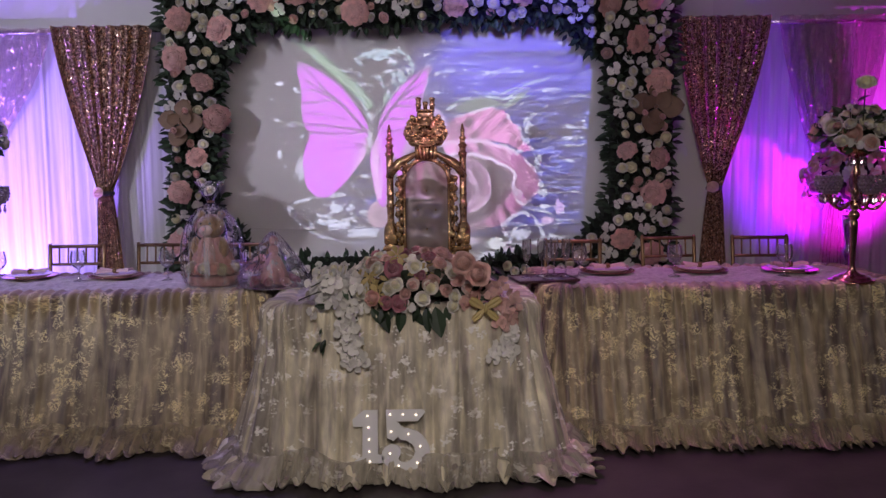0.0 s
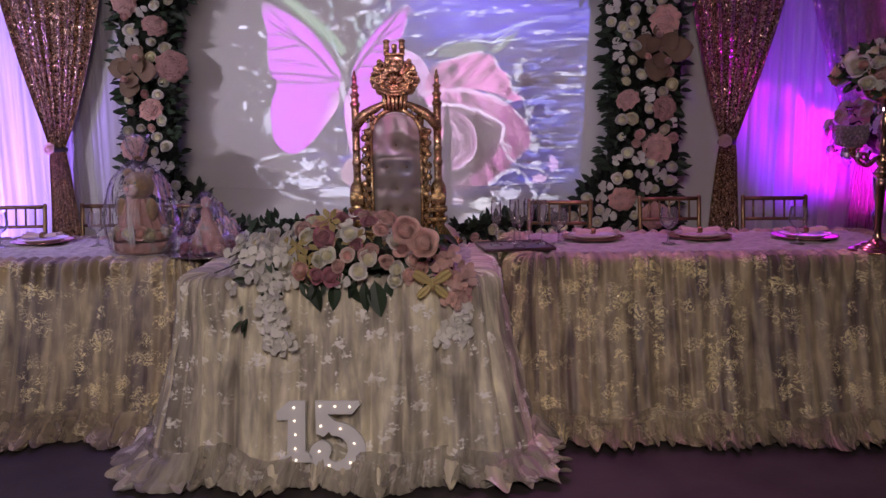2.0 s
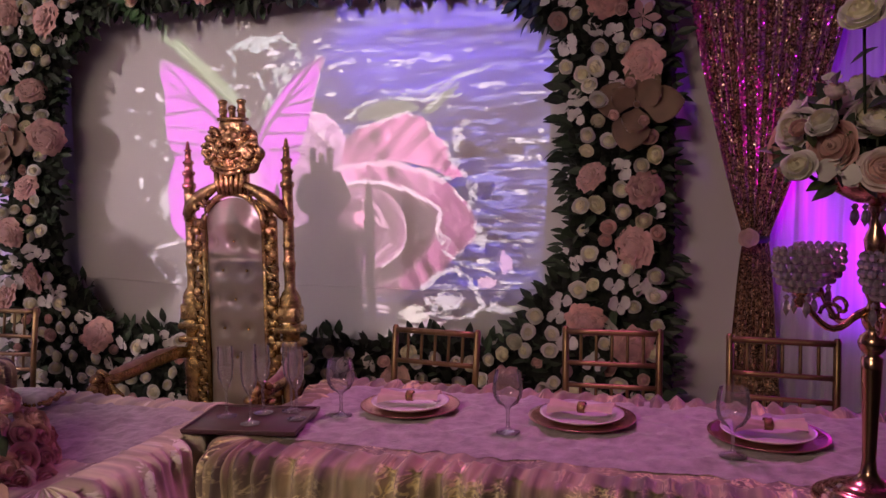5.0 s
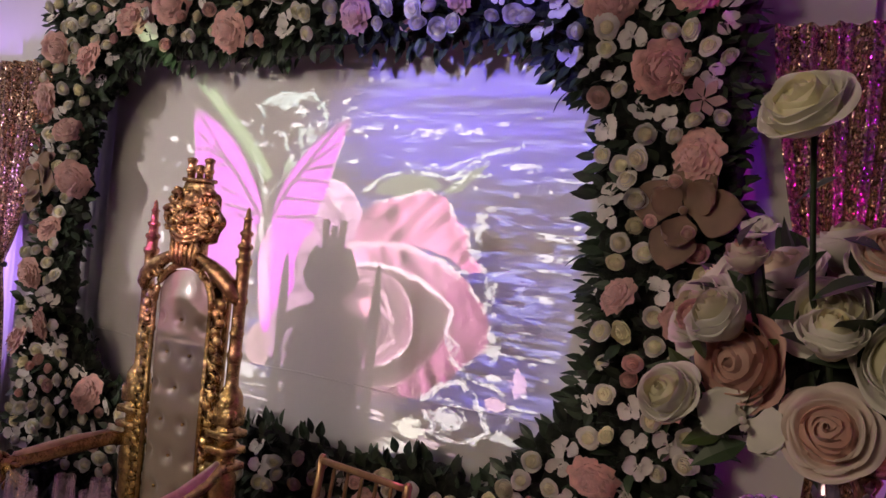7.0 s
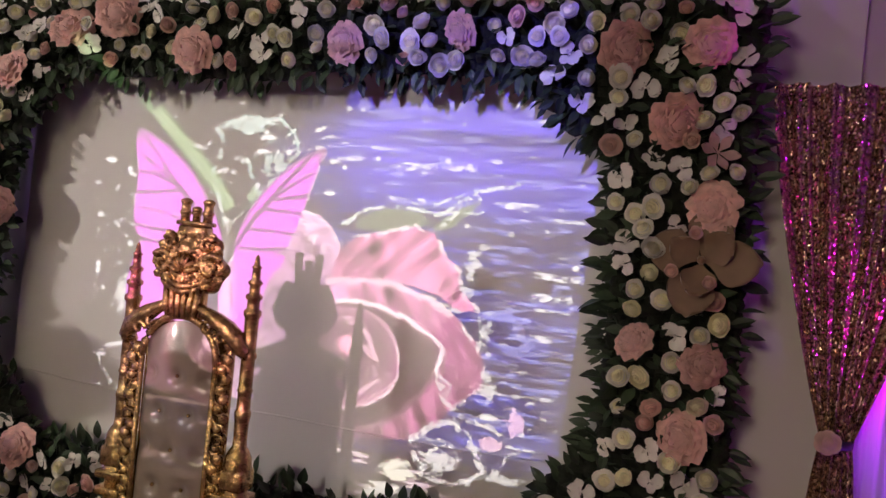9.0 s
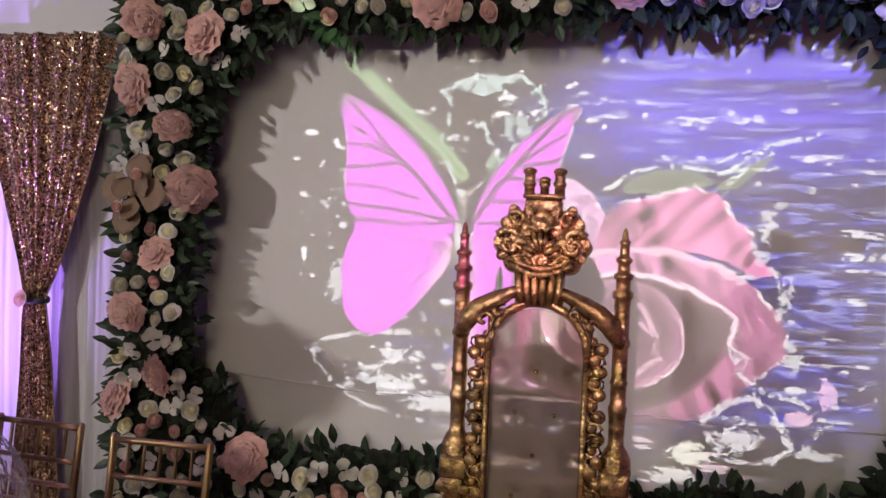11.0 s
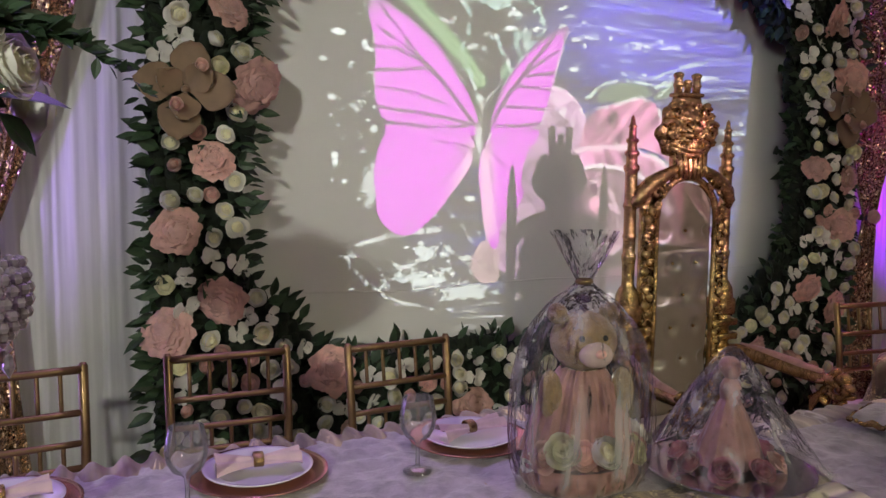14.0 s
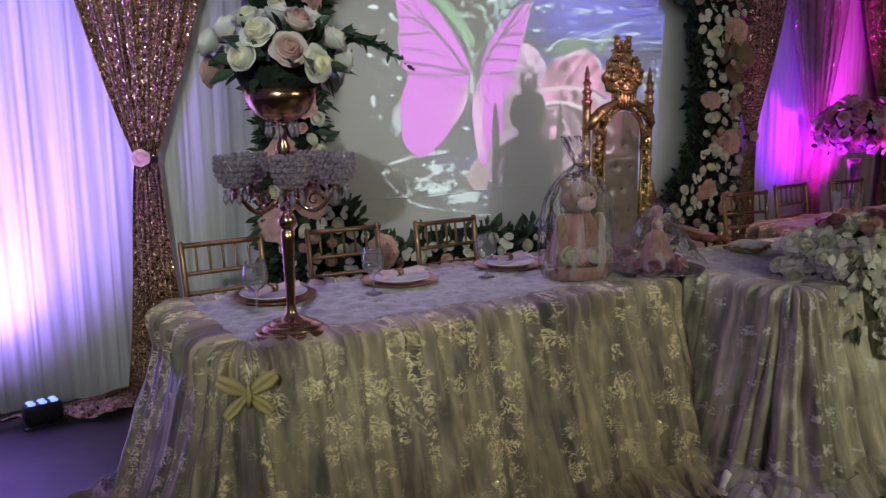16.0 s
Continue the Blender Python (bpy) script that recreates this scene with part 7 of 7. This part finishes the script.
z0 = TOP + 0.014
gift = thing("bear_gift", (-1.275, 4.34, z0), "wrapped gift basket in clear gathered cellophane", "gift")
v, f = wrap([(0.150, 0.004), (0.168, 0.05), (0.172, 0.14), (0.165, 0.24), (0.150, 0.31), (0.120, 0.37), (0.075, 0.42), (0.030, 0.45), (0.018, 0.462), (0.024, 0.475), (0.045, 0.51), (0.068, 0.555), (0.082, 0.575)], 9, 0.035)
piece("cellophane_wrap", mesh_of("cellophane_wrap", v, f, CELLO), gift, None, "clear crinkled cellophane")
v, f = lathe([(0.018, -0.006), (0.023, 0.0), (0.018, 0.006)], 14)
piece("ribbon", mesh_of("ribbon", [(p[0], p[1] * 0.86, p[2] + 0.462) for p in v], f, GOLD_PAINT), gift)
v, f = lathe([(0.002, 0.0), (0.135, 0.0), (0.145, 0.02), (0.142, 0.055), (0.134, 0.055), (0.13, 0.02), (0.002, 0.012)], 30)
piece("basket", mesh_of("basket", [(p[0], p[1] * 0.8, p[2]) for p in v], f, DRESS), gift)
body = join(ball(0.075, (0, 0.01, 0.17), 16, 12, (1, 0.85, 1.2)), ball(0.072, (0, -0.005, 0.315), 16, 12, (1.08, 0.95, 0.95)), ball(0.024, (-0.062, 0, 0.378), 10, 8), ball(0.024, (0.062, 0, 0.378), 10, 8),
            ball(0.030, (0, -0.062, 0.298), 12, 8, (1.15, 0.9, 0.8)), ball(0.030, (-0.085, -0.03, 0.20), 10, 8, (0.9, 1, 1.9)), ball(0.030, (0.085, -0.03, 0.20), 10, 8, (0.9, 1, 1.9)))
face = join(body, ball(0.034, (0.004, -0.070, 0.296), 14, 10, (1.15, 0.8, 0.85)), ball(0.011, (0.004, -0.099, 0.304), 10, 8, (1.2, 0.7, 0.9)), ball(0.007, (-0.027, -0.066, 0.332), 8, 6), ball(0.007, (0.027, -0.066, 0.332), 8, 6))
count = [len(body[1]), 14 * 10, 10 * 8]
shade = [0] * count[0] + [1] * count[1] + [2] * count[2] + [3] * (len(face[1]) - sum(count))
bear = piece("toy_bear", mesh_of("toy_bear", *face, [FUR, NAPKIN, PINK, BLACK], True, shade), None, pose(-1.275, 4.34, z0 + 0.012, 0, 0, -14))
tagged(bear, "tan plush toy bear seated inside clear wrap", "toy bear")
sk = wrap([(0.050, 0.235), (0.075, 0.20), (0.100, 0.14), (0.125, 0.07), (0.135, 0.035)], 13, 0.06)
dress = tagged(piece("toy_dress", mesh_of("toy_dress", *sk, DRESS), None, pose(-1.275, 4.34, z0 + 0.03)), "pink pleated tulle dress on the toy bear", "dress")
wild = random.Random(9)
for k in range(9):
    a = math.pi + 0.35 * k + 0.05
    me = wild.choice(wild.choice([F_BLUSH, F_WHITE, F_CREAM]))
    piece(me.name.split(".")[0], me, gift, facing((0.115 * math.cos(a), 0.095 * math.sin(a), 0.075 + 0.02 * wild.random()), (math.cos(a), math.sin(a), 0.6), 40 * k))

gift2 = thing("cone_gift", (-0.915, 4.24, z0), "wrapped gift under a clear cone of cellophane", "gift")
v, f = wrap([(0.245, 0.010), (0.215, 0.03), (0.165, 0.10), (0.105, 0.19), (0.050, 0.265), (0.020, 0.296), (0.006, 0.302)], 7, 0.05)
piece("cellophane_wrap", mesh_of("cellophane_wrap", v, f, CELLO), gift2, None, "clear crinkled cellophane")
v, f = lathe([(0.002, 0.0), (0.16, 0.0), (0.195, 0.008), (0.20, 0.012), (0.19, 0.012), (0.002, 0.006)], 36)
piece("silver_tray", mesh_of("silver_tray", v, f, SILVER), gift2)
doll = join(wrap([(0.085, 0.012), (0.07, 0.06), (0.045, 0.12), (0.022, 0.165)], 9, 0.07, 60), ball(0.028, (0, 0, 0.185), 10, 8, (1, 0.8, 1.3)), ball(0.022, (0, 0, 0.232), 12, 8), ball(0.026, (0, 0.006, 0.243), 10, 8, (1, 1, 0.9)))
tagged(piece("doll", mesh_of("doll", *doll, DRESS), None, pose(-0.915, 4.24, z0 + 0.01)), "small pink figurine doll in a wide skirt", "doll")
for k in range(8):
    a = 0.78 * k
    me = wild.choice(wild.choice([F_BLUSH, F_PLUM]))
    piece(me.name.split(".")[0], me, gift2, facing((0.105 * math.cos(a), 0.095 * math.sin(a), 0.02), (math.cos(a), math.sin(a), 1.2), 50 * k) @ Matrix.Diagonal((0.8, 0.8, 0.8, 1)))


# ---- marquee number ----
def digit(points, parent, thick=0.028):
    """A solid digit cut from board: its outline, front and back."""
    n = len(points)
    verts = [(x, 0, z) for x, z in points] + [(x, thick, z) for x, z in points]
    faces = [tuple(range(n))[::-1], tuple(range(n, 2 * n))] + [(i, (i + 1) % n, n + (i + 1) % n, n + i) for i in range(n)]
    return piece("digit", mesh_of("digit", verts, faces, BOARD, False), parent)


def on_sign(x, y):
    return (0.00096 * (x - 425), 0.00096 * (590 - y))


sign = thing("marquee_number", (-0.230, 3.385, 0.060), "white standing number fifteen sign with small warm bulbs", "number sign")
sign.matrix_basis = pose(-0.230, 3.385, 0.060, -15, 0, 0)
digit([on_sign(*p) for p in ((237, 360), (290, 318), (355, 318), (358, 520), (385, 532), (385, 562), (255, 562), (250, 550), (285, 530), (285, 395), (240, 395))], sign)
bowl_of_five = rounded([(445, 405), (490, 400), (550, 420), (595, 470), (603, 520), (588, 568), (545, 590), (470, 596), (410, 582), (376, 552), (374, 512), (398, 482), (432, 474), (460, 492), (465, 522), (450, 548), (482, 562), (512, 550), (532, 520), (526, 484), (495, 460), (455, 455)], 1)
digit([on_sign(*p) for p in [(395, 318), (570, 318), (580, 332), (545, 372), (445, 372)] + bowl_of_five[1:-1] + [(430, 462), (400, 448)]], sign)
dot_v, dot_f = ball(0.0042, (0, 0, 0), 8, 6)
DOT = mesh_of("bulb", dot_v, dot_f, BULB)
for x, y in ((308, 345), (313, 398), (317, 453), (318, 508), (321, 553), (415, 340), (476, 341), (536, 342), (420, 418), (500, 430), (556, 487), (415, 518), (455, 573), (541, 562)):
    x, z = on_sign(x, y)
    piece("bulb", DOT, sign, pose(x, -0.003, z))


# ---- floor spotlights ----
def par_light(at, turn):
    t = thing("floor_spotlight", at, "black flat stage light on the floor with glowing lenses", "stage light", "stage lights along the back wall", turn)
    part("housing", box((0.17, 0.09, 0.10), (0, 0, 0.062), 0.02), BLACK, t)
    part("foot", box((0.19, 0.12, 0.012), (0, 0, 0.006), 0.003), BLACK, t)
    for k in range(6):
        v, f = lathe([(0.001, 0.0), (0.018, 0.0), (0.018, 0.006), (0.001, 0.009)], 12)
        piece("lens", mesh_of("lens", [(p[0] - 0.05 + 0.05 * (k % 3), p[1] - 0.018 + 0.036 * (k // 3), p[2] + 0.110) for p in v], f, LENS_BLUE), t)
    return t


par_light((-3.20, 5.97, 0), 10)
# made-up fitting, out of view, for the extra violet lamp
par_light((-4.30, 4.48, 0), 20)
par_light((2.62, 5.86, 0), 0)
par_light((3.42, 5.34, 0), 0)
